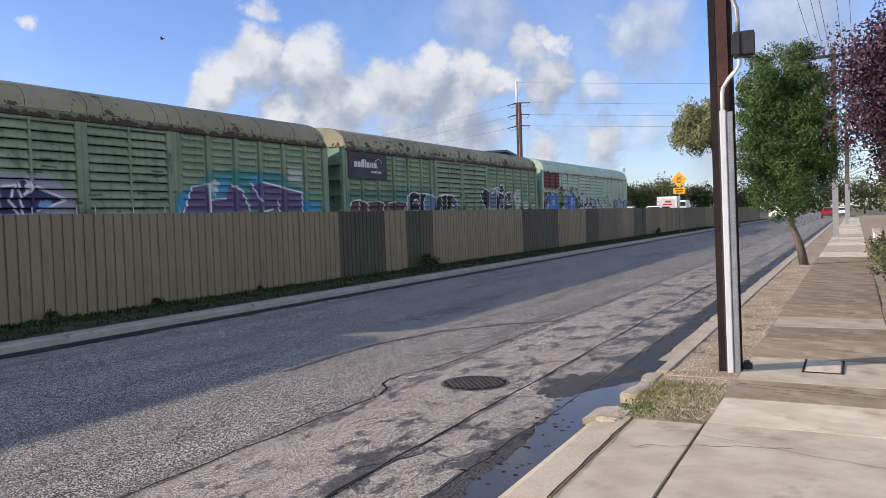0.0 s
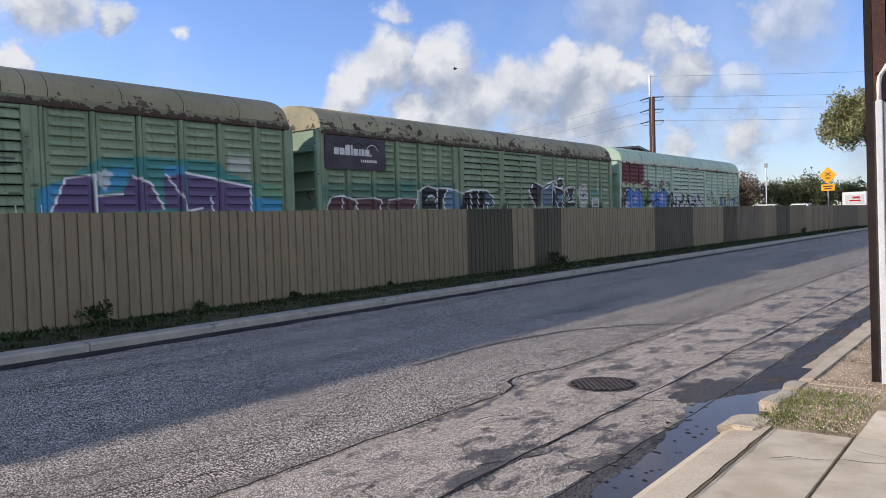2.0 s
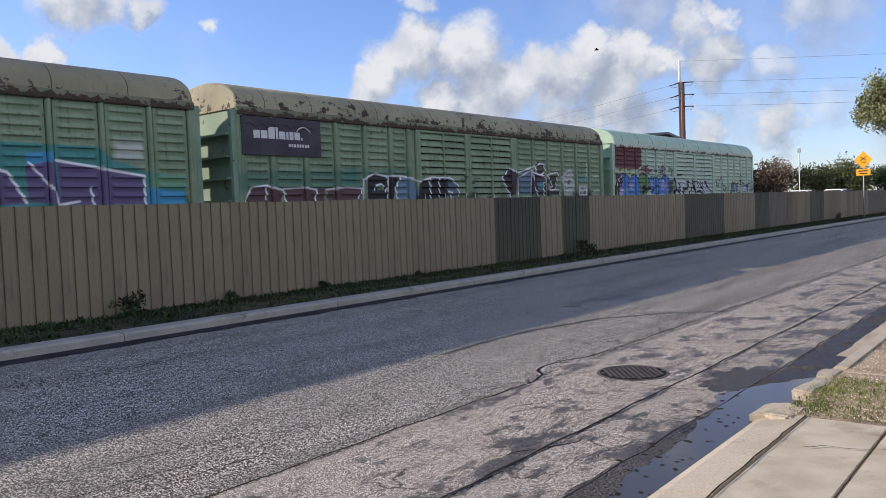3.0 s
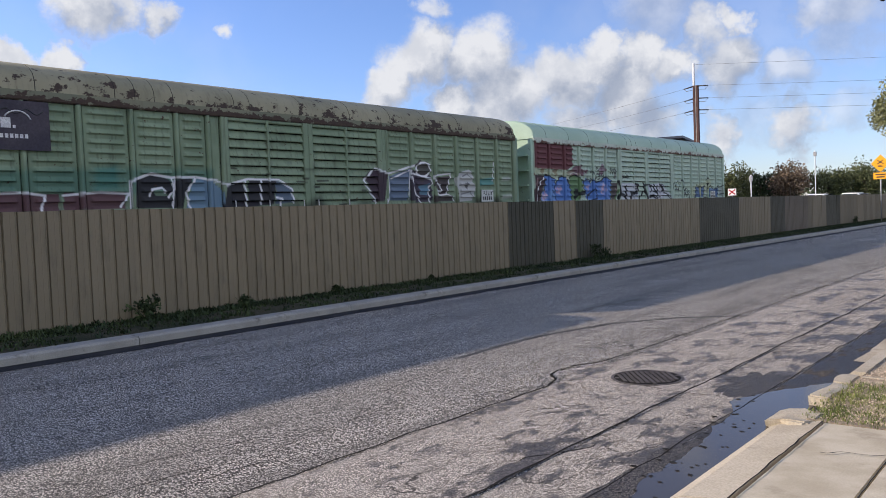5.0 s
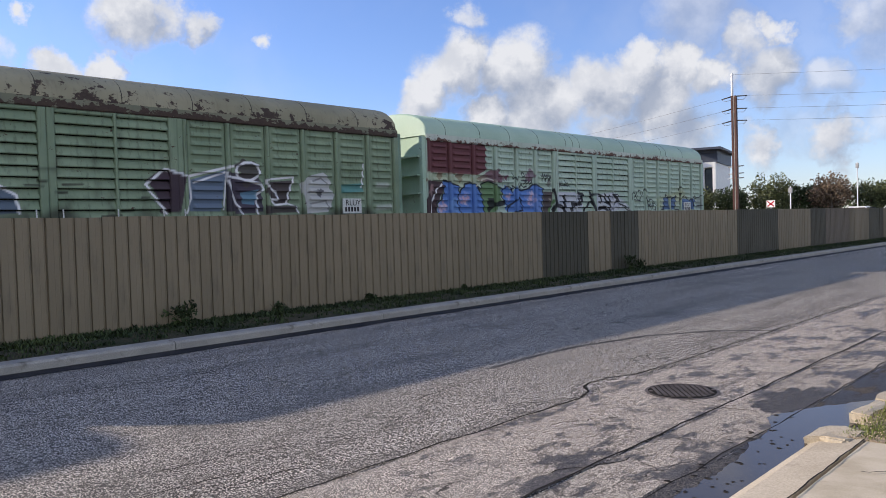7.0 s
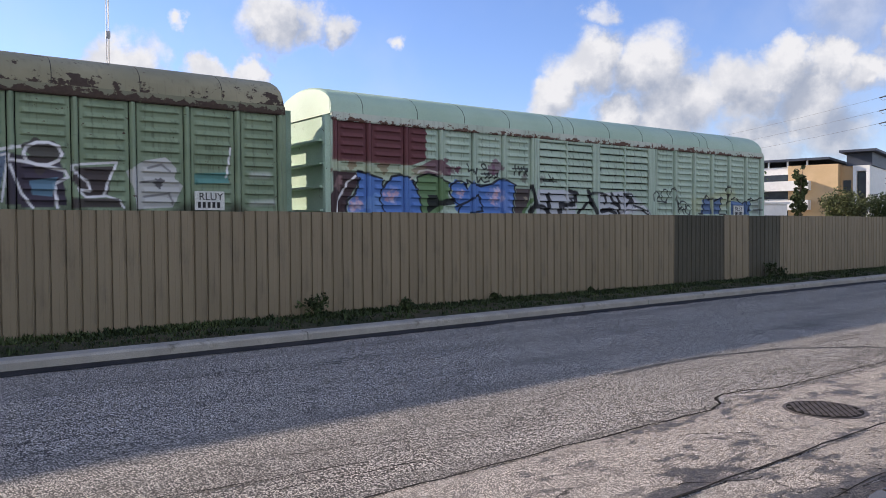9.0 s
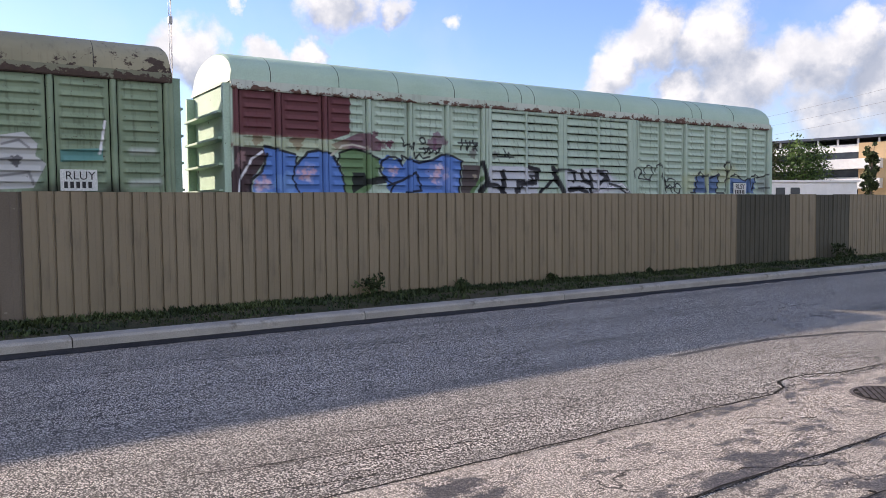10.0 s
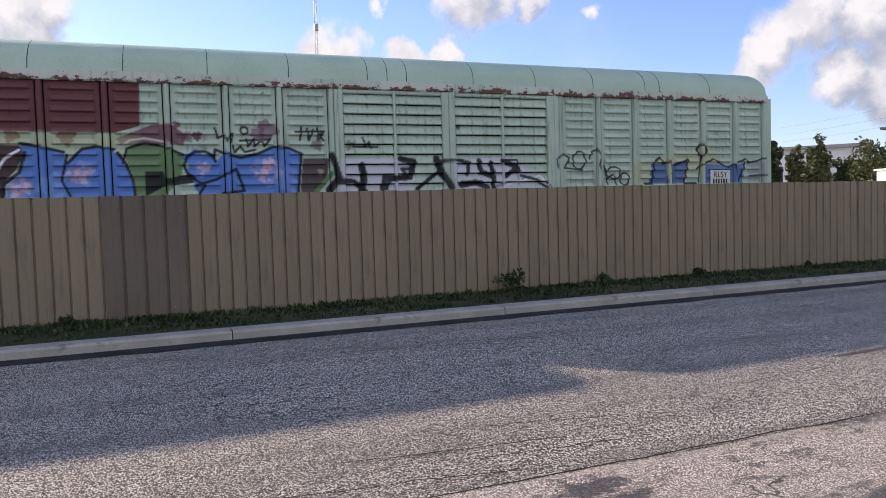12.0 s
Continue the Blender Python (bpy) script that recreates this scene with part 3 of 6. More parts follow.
PAINT_C.append(('line', (0.015, 0.015, 0.018), 0.95, [(0.79, 2.84), (0.68, 2.48), (0.43, 2.27), (0.4, 2.02)], 0.06))
PAINT_C.append(('poly', (0.11, 0.2, 0.08), 0.9, [(2.47, 2.81), (2.58, 2.97), (2.85, 3.04), (3.23, 2.95), (3.56, 2.79), (3.49, 2.31), (3.15, 1.99), (2.66, 1.99), (2.62, 2.37)], 0))
PAINT_C.append(('line', (0.5, 0.48, 0.4), 0.95, [(2.31, 2.86), (2.58, 3.08), (2.85, 3.12), (3.29, 3.04)], 0.04))
PAINT_C.append(('line', (0.015, 0.015, 0.018), 0.95, [(2.44, 2.64), (2.52, 2.92), (2.85, 3.03), (3.23, 2.95), (3.56, 2.79)], 0.05))
PAINT_C.append(('poly', (0.015, 0.015, 0.018), 0.95, [(2.83, 2.48), (3.16, 2.48), (3.21, 2.34), (3.72, 2.42), (3.77, 2.25), (3.15, 2.17), (2.82, 1.99)], 0))
PAINT_C.append(('blob', (0.085, 0.19, 0.5), 0.95, [(3.87, 2.59)], 0.3))
PAINT_C.append(('line', (0.015, 0.015, 0.018), 0.95, [(4.18, 2.6), (4.12, 2.43), (3.96, 2.32), (3.76, 2.33), (3.61, 2.43), (3.55, 2.59), (3.62, 2.76), (3.78, 2.86), (3.97, 2.86), (4.12, 2.76), (4.18, 2.6)], 0.06))
PAINT_C.append(('poly', (0.085, 0.19, 0.5), 0.95, [(3.96, 2.76), (4.12, 2.59), (4.36, 2.88), (4.65, 2.77), (5.01, 2.83), (5.32, 2.96), (5.63, 2.94), (5.9, 2.81), (5.82, 2.0), (3.82, 2.02), (3.71, 2.19)], 0))
PAINT_C.append(('line', (0.015, 0.015, 0.018), 0.95, [(4.13, 2.76), (4.16, 2.9), (4.36, 2.82), (4.65, 2.74), (5.01, 2.82), (5.32, 2.96), (5.63, 2.94), (5.9, 2.81), (5.8, 2.0)], 0.06))
PAINT_C.append(('line', (0.015, 0.015, 0.018), 0.95, [(3.77, 2.19), (4.17, 2.31), (4.56, 2.51), (4.7, 2.07), (4.28, 2.02)], 0.06))
PAINT_C.append(('line', (0.015, 0.015, 0.018), 0.95, [(3.61, 2.39), (3.94, 2.19), (3.82, 2.02)], 0.05))
PAINT_C.append(('blob', (0.5, 0.35, 0.42), 0.65, [(5.16, 2.48)], 0.28))
PAINT_C.append(('blob', (0.5, 0.35, 0.42), 0.5, [(3.89, 2.53)], 0.15))
PAINT_C.append(('blob', (0.2, 0.3, 0.6), 0.5, [(5.55, 2.3)], 0.25))
PAINT_C.append(('poly', (0.05, 0.022, 0.03), 0.9, [(5.93, 2.72), (6.51, 2.72), (6.43, 2.3), (6.23, 2.0), (5.85, 2.0)], 0))
PAINT_C.append(('line', (0.11, 0.2, 0.08), 0.95, [(6.17, 2.0), (6.56, 2.42)], 0.1))
PAINT_C.append(('blob', (0.4, 0.35, 0.25), 0.6, [(6.29, 2.44)], 0.06))
PAINT_C.append(('line', (0.015, 0.015, 0.018), 0.95, [(4.17, 3.33), (4.22, 3.13), (4.34, 3.19)], 0.03))
PAINT_C.append(('line', (0.015, 0.015, 0.018), 0.95, [(4.34, 3.19), (4.4, 3.08), (4.49, 3.22)], 0.03))
PAINT_C.append(('line', (0.015, 0.015, 0.018), 0.95, [(4.52, 3.22), (4.48, 3.05)], 0.03))
PAINT_C.append(('line', (0.015, 0.015, 0.018), 0.95, [(4.82, 3.29), (4.81, 3.24), (4.77, 3.22), (4.72, 3.21), (4.68, 3.24), (4.67, 3.28), (4.68, 3.33), (4.72, 3.36), (4.77, 3.36), (4.81, 3.33), (4.82, 3.29)], 0.03))
PAINT_C.append(('line', (0.015, 0.015, 0.018), 0.95, [(4.65, 3.08), (5.26, 3.11)], 0.03))
PAINT_C.append(('line', (0.015, 0.015, 0.018), 0.95, [(4.78, 3.11), (4.81, 2.97), (4.93, 3.12), (4.94, 2.97), (5.08, 3.09), (5.14, 2.97), (5.27, 3.13)], 0.03))
PAINT_C.append(('line', (0.015, 0.015, 0.018), 0.95, [(4.51, 2.99), (4.54, 2.85), (4.66, 2.97), (4.74, 2.85), (4.95, 2.9)], 0.03))
PAINT_C.append(('line', (0.015, 0.015, 0.018), 0.95, [(5.79, 3.27), (6.4, 3.29)], 0.03))
PAINT_C.append(('line', (0.015, 0.015, 0.018), 0.95, [(5.92, 3.37), (5.88, 3.1)], 0.03))
PAINT_C.append(('line', (0.015, 0.015, 0.018), 0.95, [(6.04, 3.34), (6.07, 3.09), (6.17, 3.32)], 0.03))
PAINT_C.append(('line', (0.015, 0.015, 0.018), 0.95, [(6.26, 3.35), (6.27, 3.09), (6.38, 3.26), (6.29, 3.23), (6.39, 3.09)], 0.03))
PAINT_C.append(('blob', (0.16, 0.07, 0.12), 0.75, [(5.21, 3.3)], 0.2))
PAINT_C.append(('blob', (0.16, 0.07, 0.12), 0.75, [(5.02, 3.23)], 0.14))
PAINT_C.append(('blob', (0.14, 0.05, 0.08), 0.7, [(3.82, 3.17)], 0.08))
PAINT_C.append(('blob', (0.14, 0.05, 0.08), 0.7, [(3.63, 3.14)], 0.1))
PAINT_C.append(('blob', (0.1, 0.08, 0.08), 0.7, [(6.24, 3.01)], 0.12))
PAINT_C.append(('blob', (0.1, 0.08, 0.08), 0.7, [(6.95, 3.0)], 0.1))
PAINT_C.append(('poly', (0.5, 0.5, 0.56), 0.8, [(6.73, 2.72), (7.9, 2.73), (8.46, 2.61), (8.37, 1.98), (6.68, 2.0)], 0))
PAINT_C.append(('poly', (0.5, 0.5, 0.56), 0.75, [(9.32, 2.65), (10.6, 2.75), (11.14, 2.56), (11.29, 2.15), (10.58, 1.96), (9.38, 1.97)], 0))
PAINT_C.append(('line', (0.015, 0.015, 0.018), 0.95, [(6.57, 2.78), (6.63, 2.3), (6.43, 2.06)], 0.08))
PAINT_C.append(('line', (0.015, 0.015, 0.018), 0.95, [(6.63, 2.3), (7.02, 2.24), (7.28, 2.02)], 0.07))
PAINT_C.append(('line', (0.015, 0.015, 0.018), 0.95, [(7.22, 2.51), (7.18, 2.11)], 0.09))
PAINT_C.append(('line', (0.015, 0.015, 0.018), 0.95, [(8.11, 2.7), (8.42, 2.67), (8.38, 2.48), (8.11, 2.48), (8.24, 2.3), (7.82, 2.23), (7.75, 2.05)], 0.08))
PAINT_C.append(('line', (0.015, 0.015, 0.018), 0.95, [(8.45, 2.04), (9.02, 2.42), (9.23, 2.04)], 0.06))
PAINT_C.append(('line', (0.015, 0.015, 0.018), 0.95, [(8.96, 2.68), (9.02, 2.36)], 0.09))
PAINT_C.append(('line', (0.015, 0.015, 0.018), 0.95, [(8.88, 2.64), (9.58, 2.67)], 0.07))
PAINT_C.append(('line', (0.015, 0.015, 0.018), 0.95, [(9.98, 2.62), (10.02, 2.36)], 0.07))
PAINT_C.append(('line', (0.015, 0.015, 0.018), 0.95, [(9.53, 2.16), (10.05, 2.16)], 0.08))
PAINT_C.append(('line', (0.015, 0.015, 0.018), 0.95, [(10.29, 2.62), (10.35, 2.03), (10.82, 2.16)], 0.07))
PAINT_C.append(('line', (0.015, 0.015, 0.018), 0.95, [(10.59, 2.62), (10.98, 2.49), (11.05, 2.09)], 0.06))
PAINT_C.append(('line', (0.015, 0.015, 0.018), 0.95, [(7.24, 3.16), (7.3, 2.97), (7.37, 3.07), (7.43, 2.94)], 0.03))
PAINT_C.append(('line', (0.015, 0.015, 0.018), 0.95, [(7.03, 2.97), (7.57, 2.96)], 0.03))
PAINT_C.append(('blob', (0.015, 0.015, 0.018), 0.8, [(9.51, 3.41)], 0.05))
PAINT_C.append(('poly', (0.5, 0.5, 0.55), 0.6, [(10.44, 2.67), (10.9, 2.7), (11.61, 2.3), (11.93, 2.0), (10.43, 2.01)], 0))
PAINT_C.append(('line', (0.015, 0.015, 0.018), 0.95, [(10.59, 2.67), (10.98, 2.67), (11.06, 2.41), (10.67, 2.34)], 0.06))
PAINT_C.append(('line', (0.015, 0.015, 0.018), 0.95, [(11.13, 2.21), (11.61, 2.3), (11.89, 2.03)], 0.05))
PAINT_C.append(('line', (0.74, 0.74, 0.76), 0.95, [(10.66, 2.08), (11.61, 2.3), (11.81, 2.07)], 0.05))
PAINT_C.append(('line', (0.015, 0.015, 0.018), 0.95, [(12.1, 2.47), (12.06, 2.68), (12.27, 2.81), (12.44, 2.71), (12.31, 2.47), (12.77, 2.41)], 0.035))
PAINT_C.append(('line', (0.015, 0.015, 0.018), 0.95, [(12.9, 2.65), (12.86, 2.52), (12.76, 2.44), (12.65, 2.44), (12.56, 2.52), (12.53, 2.65), (12.56, 2.77), (12.66, 2.86), (12.77, 2.86), (12.86, 2.78), (12.9, 2.65)], 0.035))
PAINT_C.append(('line', (0.015, 0.015, 0.018), 0.95, [(13.02, 2.68), (13.07, 2.86), (13.24, 2.91), (13.35, 2.75), (13.28, 2.54), (13.36, 2.37)], 0.035))
PAINT_C.append(('line', (0.015, 0.015, 0.018), 0.95, [(13.45, 2.51), (13.53, 2.06)], 0.03))
PAINT_C.append(('line', (0.015, 0.015, 0.018), 0.95, [(13.92, 2.34), (13.88, 2.24), (13.77, 2.19), (13.64, 2.19), (13.54, 2.25), (13.5, 2.34), (13.54, 2.43), (13.65, 2.48), (13.78, 2.48), (13.88, 2.43), (13.92, 2.34)], 0.035))
PAINT_C.append(('line', (0.015, 0.015, 0.018), 0.95, [(14.18, 2.18), (14.16, 2.09), (14.08, 2.03), (14.0, 2.03), (13.93, 2.09), (13.9, 2.18), (13.93, 2.27), (14.0, 2.33), (14.09, 2.33), (14.16, 2.27), (14.18, 2.18)], 0.035))
PAINT_C.append(('line', (0.015, 0.015, 0.018), 0.95, [(13.49, 2.2), (13.71, 2.3), (13.79, 2.05)], 0.03))
PAINT_C.append(('poly', (0.42, 0.38, 0.12), 0.3, [(14.24, 2.55), (16.87, 3.0), (17.07, 2.56), (15.71, 2.11), (14.33, 2.05)], 0))
PAINT_C.append(('poly', (0.07, 0.13, 0.28), 0.9, [(14.87, 2.55), (15.34, 2.62), (15.42, 2.04), (14.78, 2.05)], 0))
PAINT_C.append(('poly', (0.07, 0.13, 0.28), 0.9, [(15.52, 2.55), (16.0, 2.66), (15.9, 2.04), (15.52, 2.04)], 0))
PAINT_C.append(('poly', (0.08, 0.15, 0.33), 0.9, [(16.62, 2.55), (17.47, 2.48), (17.98, 2.56), (17.87, 2.03), (16.62, 2.03)], 0))
PAINT_C.append(('poly', (0.22, 0.24, 0.24), 0.6, [(18.08, 2.56), (18.7, 2.6), (18.65, 2.02), (18.08, 2.02)], 0))
PAINT_C.append(('line', (0.015, 0.015, 0.018), 0.95, [(14.64, 2.05), (14.87, 2.05), (14.97, 2.62), (15.15, 2.71), (15.24, 2.55), (15.48, 2.61), (15.52, 2.08)], 0.06))
PAINT_C.append(('line', (0.015, 0.015, 0.018), 0.95, [(15.62, 2.51), (16.04, 2.66), (15.99, 2.41), (15.9, 2.04), (16.28, 2.04)], 0.06))
PAINT_C.append(('line', (0.015, 0.015, 0.018), 0.95, [(16.28, 2.41), (16.87, 2.67), (17.37, 2.44), (17.98, 2.67), (18.08, 2.56), (18.7, 2.68)], 0.05))
PAINT_C.append(('line', (0.015, 0.015, 0.018), 0.95, [(16.68, 2.9), (16.64, 2.82), (16.56, 2.77), (16.46, 2.77), (16.38, 2.82), (16.34, 2.9), (16.38, 2.98), (16.46, 3.03), (16.56, 3.03), (16.64, 2.98), (16.68, 2.9)], 0.09))
PAINT_C.append(('line', (0.015, 0.015, 0.018), 0.95, [(16.48, 2.74), (16.38, 2.04)], 0.05))
PAINT_C.append(('line', (0.015, 0.015, 0.018), 0.95, [(17.62, 2.48), (17.72, 2.03), (17.98, 2.56)], 0.05))
PAINT_C.append(('line', (0.015, 0.015, 0.018), 0.95, [(18.08, 2.21), (18.81, 2.24)], 0.03))

# black letter shapes over the pale ground on the doors
for a, b, c, wide in (((6.55, 2.78), (6.7, 2.3), (6.45, 2.0), 0.13), ((6.7, 2.2), (7.0, 2.22), (7.25, 2.0), 0.1), ((7.2, 2.55), (7.24, 2.3), (7.18, 2.02), 0.17), ((7.65, 2.05), (7.72, 2.3), (8.2, 2.28), 0.13),
                      ((8.1, 2.7), (8.4, 2.62), (8.3, 2.3), 0.15), ((8.45, 2.02), (8.75, 2.25), (9.05, 2.45), 0.09), ((8.95, 2.7), (9.05, 2.4), (9.3, 2.05), 0.17), ((9.5, 2.66), (9.75, 2.6), (9.7, 2.35), 0.1),
                      ((9.55, 2.1), (9.9, 2.16), (10.2, 2.05), 0.14), ((10.0, 2.65), (10.05, 2.4), (10.3, 2.3), 0.13), ((10.3, 2.6), (10.38, 2.3), (10.35, 2.0), 0.12), ((10.6, 2.64), (11.0, 2.5), (10.7, 2.3), 0.12), ((11.1, 2.3), (11.5, 2.2), (11.8, 2.0), 0.08)):
    PAINT_C.append(("line", (0.015, 0.015, 0.018), 0.95, [a, b, c], wide))


def sprayed_dots(ops):
    """Soft pink patches become clusters of small sprayed dots."""
    rng, out = random.Random(6), []
    for op in ops:
        if op[0] == "blob" and op[1] == (0.5, 0.35, 0.42):
            (u, z), r = op[3][0], op[4]
            out.append(("blob", (0.3, 0.33, 0.55), 0.4, [(u, z)], r))
            for k in range(16):
                a, d = rng.uniform(0, 6.28), r * rng.random() ** 0.6
                out.append(("blob", rng.choice(((0.62, 0.42, 0.46), (0.55, 0.5, 0.6), (0.6, 0.36, 0.36))), 0.68, [(u + d * math.cos(a), z + 0.8 * d * math.sin(a))], r * rng.uniform(0.1, 0.26)))
        else:
            out.append(op)
    return out


PAINT_C = sprayed_dots(PAINT_C)

PAINT_B = []
PAINT_B.append(('poly', (0.03, 0.13, 0.11), 0.55, [(-0.1, 2.74), (4.32, 2.91), (6.42, 2.91), (6.27, 2.34), (-0.13, 2.27)], 0))
PAINT_B.append(('poly', (0.1, 0.04, 0.055), 0.9, [(0.31, 2.35), (0.83, 2.42), (1.37, 2.26), (1.27, 2.01), (0.14, 2.02)], 0))
PAINT_B.append(('poly', (0.1, 0.04, 0.055), 0.9, [(1.45, 2.35), (2.8, 2.35), (2.77, 2.0), (1.43, 2.0)], 0))
PAINT_B.append(('poly', (0.1, 0.04, 0.055), 0.9, [(2.89, 2.38), (4.19, 2.35), (4.17, 2.03), (2.86, 2.01)], 0))
PAINT_B.append(('line', (0.74, 0.74, 0.76), 0.95, [(0.14, 2.02), (0.38, 2.38), (0.83, 2.43), (1.37, 2.32), (1.43, 2.0)], 0.05))
PAINT_B.append(('line', (0.74, 0.74, 0.76), 0.95, [(1.41, 2.35), (2.11, 2.38), (2.53, 2.32), (2.43, 2.02)], 0.05))
PAINT_B.append(('line', (0.74, 0.74, 0.76), 0.95, [(2.88, 2.32), (3.62, 2.38), (4.28, 2.35), (4.07, 2.07)], 0.05))
PAINT_B.append(('line', (0.74, 0.74, 0.76), 0.95, [(0.83, 2.42), (0.81, 2.08)], 0.04))
PAINT_B.append(('poly', (0.04, 0.18, 0.16), 0.5, [(3.58, 2.89), (4.04, 2.97), (4.04, 2.48), (3.55, 2.41)], 0))
PAINT_B.append(('poly', (0.025, 0.022, 0.03), 0.95, [(4.43, 2.7), (4.85, 2.79), (5.21, 2.67), (5.36, 2.45), (5.19, 2.3), (5.05, 2.48), (4.8, 2.44), (4.9, 2.3), (5.27, 2.3), (5.33, 2.02), (4.39, 2.03), (4.41, 2.41)], 0))
PAINT_B.append(('poly', (0.025, 0.022, 0.03), 0.95, [(5.36, 2.67), (5.83, 2.72), (5.65, 2.37), (5.55, 2.01), (5.29, 2.02)], 0))
PAINT_B.append(('poly', (0.14, 0.22, 0.3), 0.95, [(5.83, 2.68), (6.31, 2.68), (6.63, 2.41), (6.67, 2.0), (5.63, 2.01)], 0))
PAINT_B.append(('poly', (0.025, 0.022, 0.03), 0.95, [(6.72, 2.53), (7.17, 2.7), (7.31, 2.0), (6.61, 2.01)], 0))
PAINT_B.append(('poly', (0.025, 0.022, 0.03), 0.95, [(7.34, 2.66), (8.19, 2.71), (8.1, 2.07), (7.31, 2.0)], 0))
PAINT_B.append(('poly', (0.09, 0.12, 0.18), 0.9, [(8.18, 2.67), (8.67, 2.5), (8.75, 2.11), (8.15, 2.07)], 0))
PAINT_B.append(('line', (0.74, 0.74, 0.76), 0.95, [(4.31, 2.04), (4.32, 2.62), (4.78, 2.79), (5.29, 2.71), (5.91, 2.73), (6.47, 2.65), (6.72, 2.55), (7.34, 2.7), (8.28, 2.69), (8.67, 2.46), (8.73, 2.11)], 0.06))
PAINT_B.append(('line', (0.74, 0.74, 0.76), 0.95, [(5.19, 2.26), (5.36, 2.45), (5.29, 2.67)], 0.05))
PAINT_B.append(('line', (0.74, 0.74, 0.76), 0.95, [(4.75, 2.3), (4.8, 2.44), (5.05, 2.48), (5.12, 2.37)], 0.05))
PAINT_B.append(('line', (0.74, 0.74, 0.76), 0.95, [(5.38, 2.65), (5.29, 2.02)], 0.05))
PAINT_B.append(('line', (0.74, 0.74, 0.76), 0.95, [(5.91, 2.72), (5.65, 2.37), (5.71, 2.01)], 0.05))
PAINT_B.append(('line', (0.74, 0.74, 0.76), 0.95, [(7.24, 2.67), (7.27, 2.04)], 0.05))
PAINT_B.append(('line', (0.74, 0.74, 0.76), 0.95, [(7.71, 2.66), (7.7, 2.08)], 0.05))
PAINT_B.append(('line', (0.74, 0.74, 0.76), 0.95, [(8.16, 2.24), (8.35, 2.2), (8.29, 2.03)], 0.05))
PAINT_B.append(('poly', (0.05, 0.03, 0.045), 0.95, [(11.25, 2.8), (11.64, 3.05), (12.22, 2.96), (12.04, 2.12), (11.58, 2.08), (11.48, 2.51)], 0))
PAINT_B.append(('line', (0.74, 0.74, 0.76), 0.95, [(11.71, 2.07), (11.25, 2.7), (11.7, 3.05), (12.28, 2.91), (13.25, 3.14), (13.84, 3.26)], 0.06))
PAINT_B.append(('poly', (0.12, 0.16, 0.24), 0.9, [(12.27, 2.82), (13.25, 3.09), (13.05, 2.11), (12.24, 2.12)], 0))
PAINT_B.append(('line', (0.74, 0.74, 0.76), 0.95, [(12.28, 2.87), (12.32, 2.42), (12.17, 2.07)], 0.05))
PAINT_B.append(('poly', (0.05, 0.04, 0.06), 0.95, [(13.25, 3.04), (14.12, 2.95), (14.22, 2.1), (13.19, 2.11)], 0))
PAINT_B.append(('line', (0.74, 0.74, 0.76), 0.95, [(12.4, 2.77), (13.25, 3.04), (13.13, 2.16)], 0.04))
PAINT_B.append(('poly', (0.06, 0.05, 0.07), 0.95, [(13.23, 2.93), (13.46, 2.85), (14.19, 2.74), (13.99, 2.06), (13.45, 2.05)], 0))
PAINT_B.append(('blob', (0.07, 0.06, 0.06), 0.9, [(13.81, 3.05)], 0.3))
PAINT_B.append(('line', (0.74, 0.74, 0.76), 0.95, [(14.15, 3.08), (14.09, 2.95), (13.91, 2.86), (13.71, 2.85), (13.55, 2.92), (13.49, 3.05), (13.55, 3.18), (13.72, 3.27), (13.92, 3.28), (14.09, 3.21), (14.15, 3.08)], 0.06))
PAINT_B.append(('line', (0.74, 0.74, 0.76), 0.95, [(13.23, 2.93), (13.47, 2.91), (14.19, 2.76), (14.25, 2.64), (14.0, 2.5), (14.05, 2.06)], 0.06))
PAINT_B.append(('line', (0.74, 0.74, 0.76), 0.95, [(13.26, 2.84), (13.45, 2.32), (13.63, 2.05)], 0.05))
PAINT_B.append(('poly', (0.13, 0.24, 0.33), 0.9, [(13.58, 2.55), (14.06, 2.63), (13.96, 2.26), (13.63, 2.29)], 0))
PAINT_B.append(('poly', (0.06, 0.045, 0.05), 0.95, [(14.35, 2.82), (15.07, 2.88), (14.96, 2.31), (14.56, 2.27), (14.31, 2.57)], 0))
PAINT_B.append(('line', (0.74, 0.74, 0.76), 0.95, [(14.32, 2.78), (14.32, 2.88), (15.14, 2.96), (14.96, 2.56), (14.89, 2.31), (15.16, 2.21), (15.26, 2.07)], 0.05))
PAINT_B.append(('line', (0.74, 0.74, 0.76), 0.95, [(14.35, 2.75), (14.6, 2.55), (14.63, 2.38), (14.41, 2.41), (14.56, 2.26), (14.89, 2.29)], 0.05))
PAINT_B.append(('poly', (0.06, 0.045, 0.05), 0.9, [(14.31, 2.23), (15.16, 2.25), (15.22, 2.07), (14.3, 2.06)], 0))
PAINT_B.append(('poly', (0.5, 0.5, 0.5), 0.85, [(15.31, 2.79), (15.66, 3.02), (16.09, 3.11), (16.31, 2.9), (16.27, 2.67), (16.45, 2.53), (16.22, 2.08), (15.5, 2.04), (15.44, 2.43)], 0))
PAINT_B.append(('blob', (0.025, 0.022, 0.03), 0.8, [(15.94, 2.58)], 0.1))
PAINT_B.append(('line', (0.2, 0.2, 0.2), 0.95, [(15.73, 2.87), (16.01, 2.96), (16.16, 2.82)], 0.03))
PAINT_B.append(('line', (0.2, 0.2, 0.2), 0.95, [(15.58, 2.58), (15.86, 2.62)], 0.03))
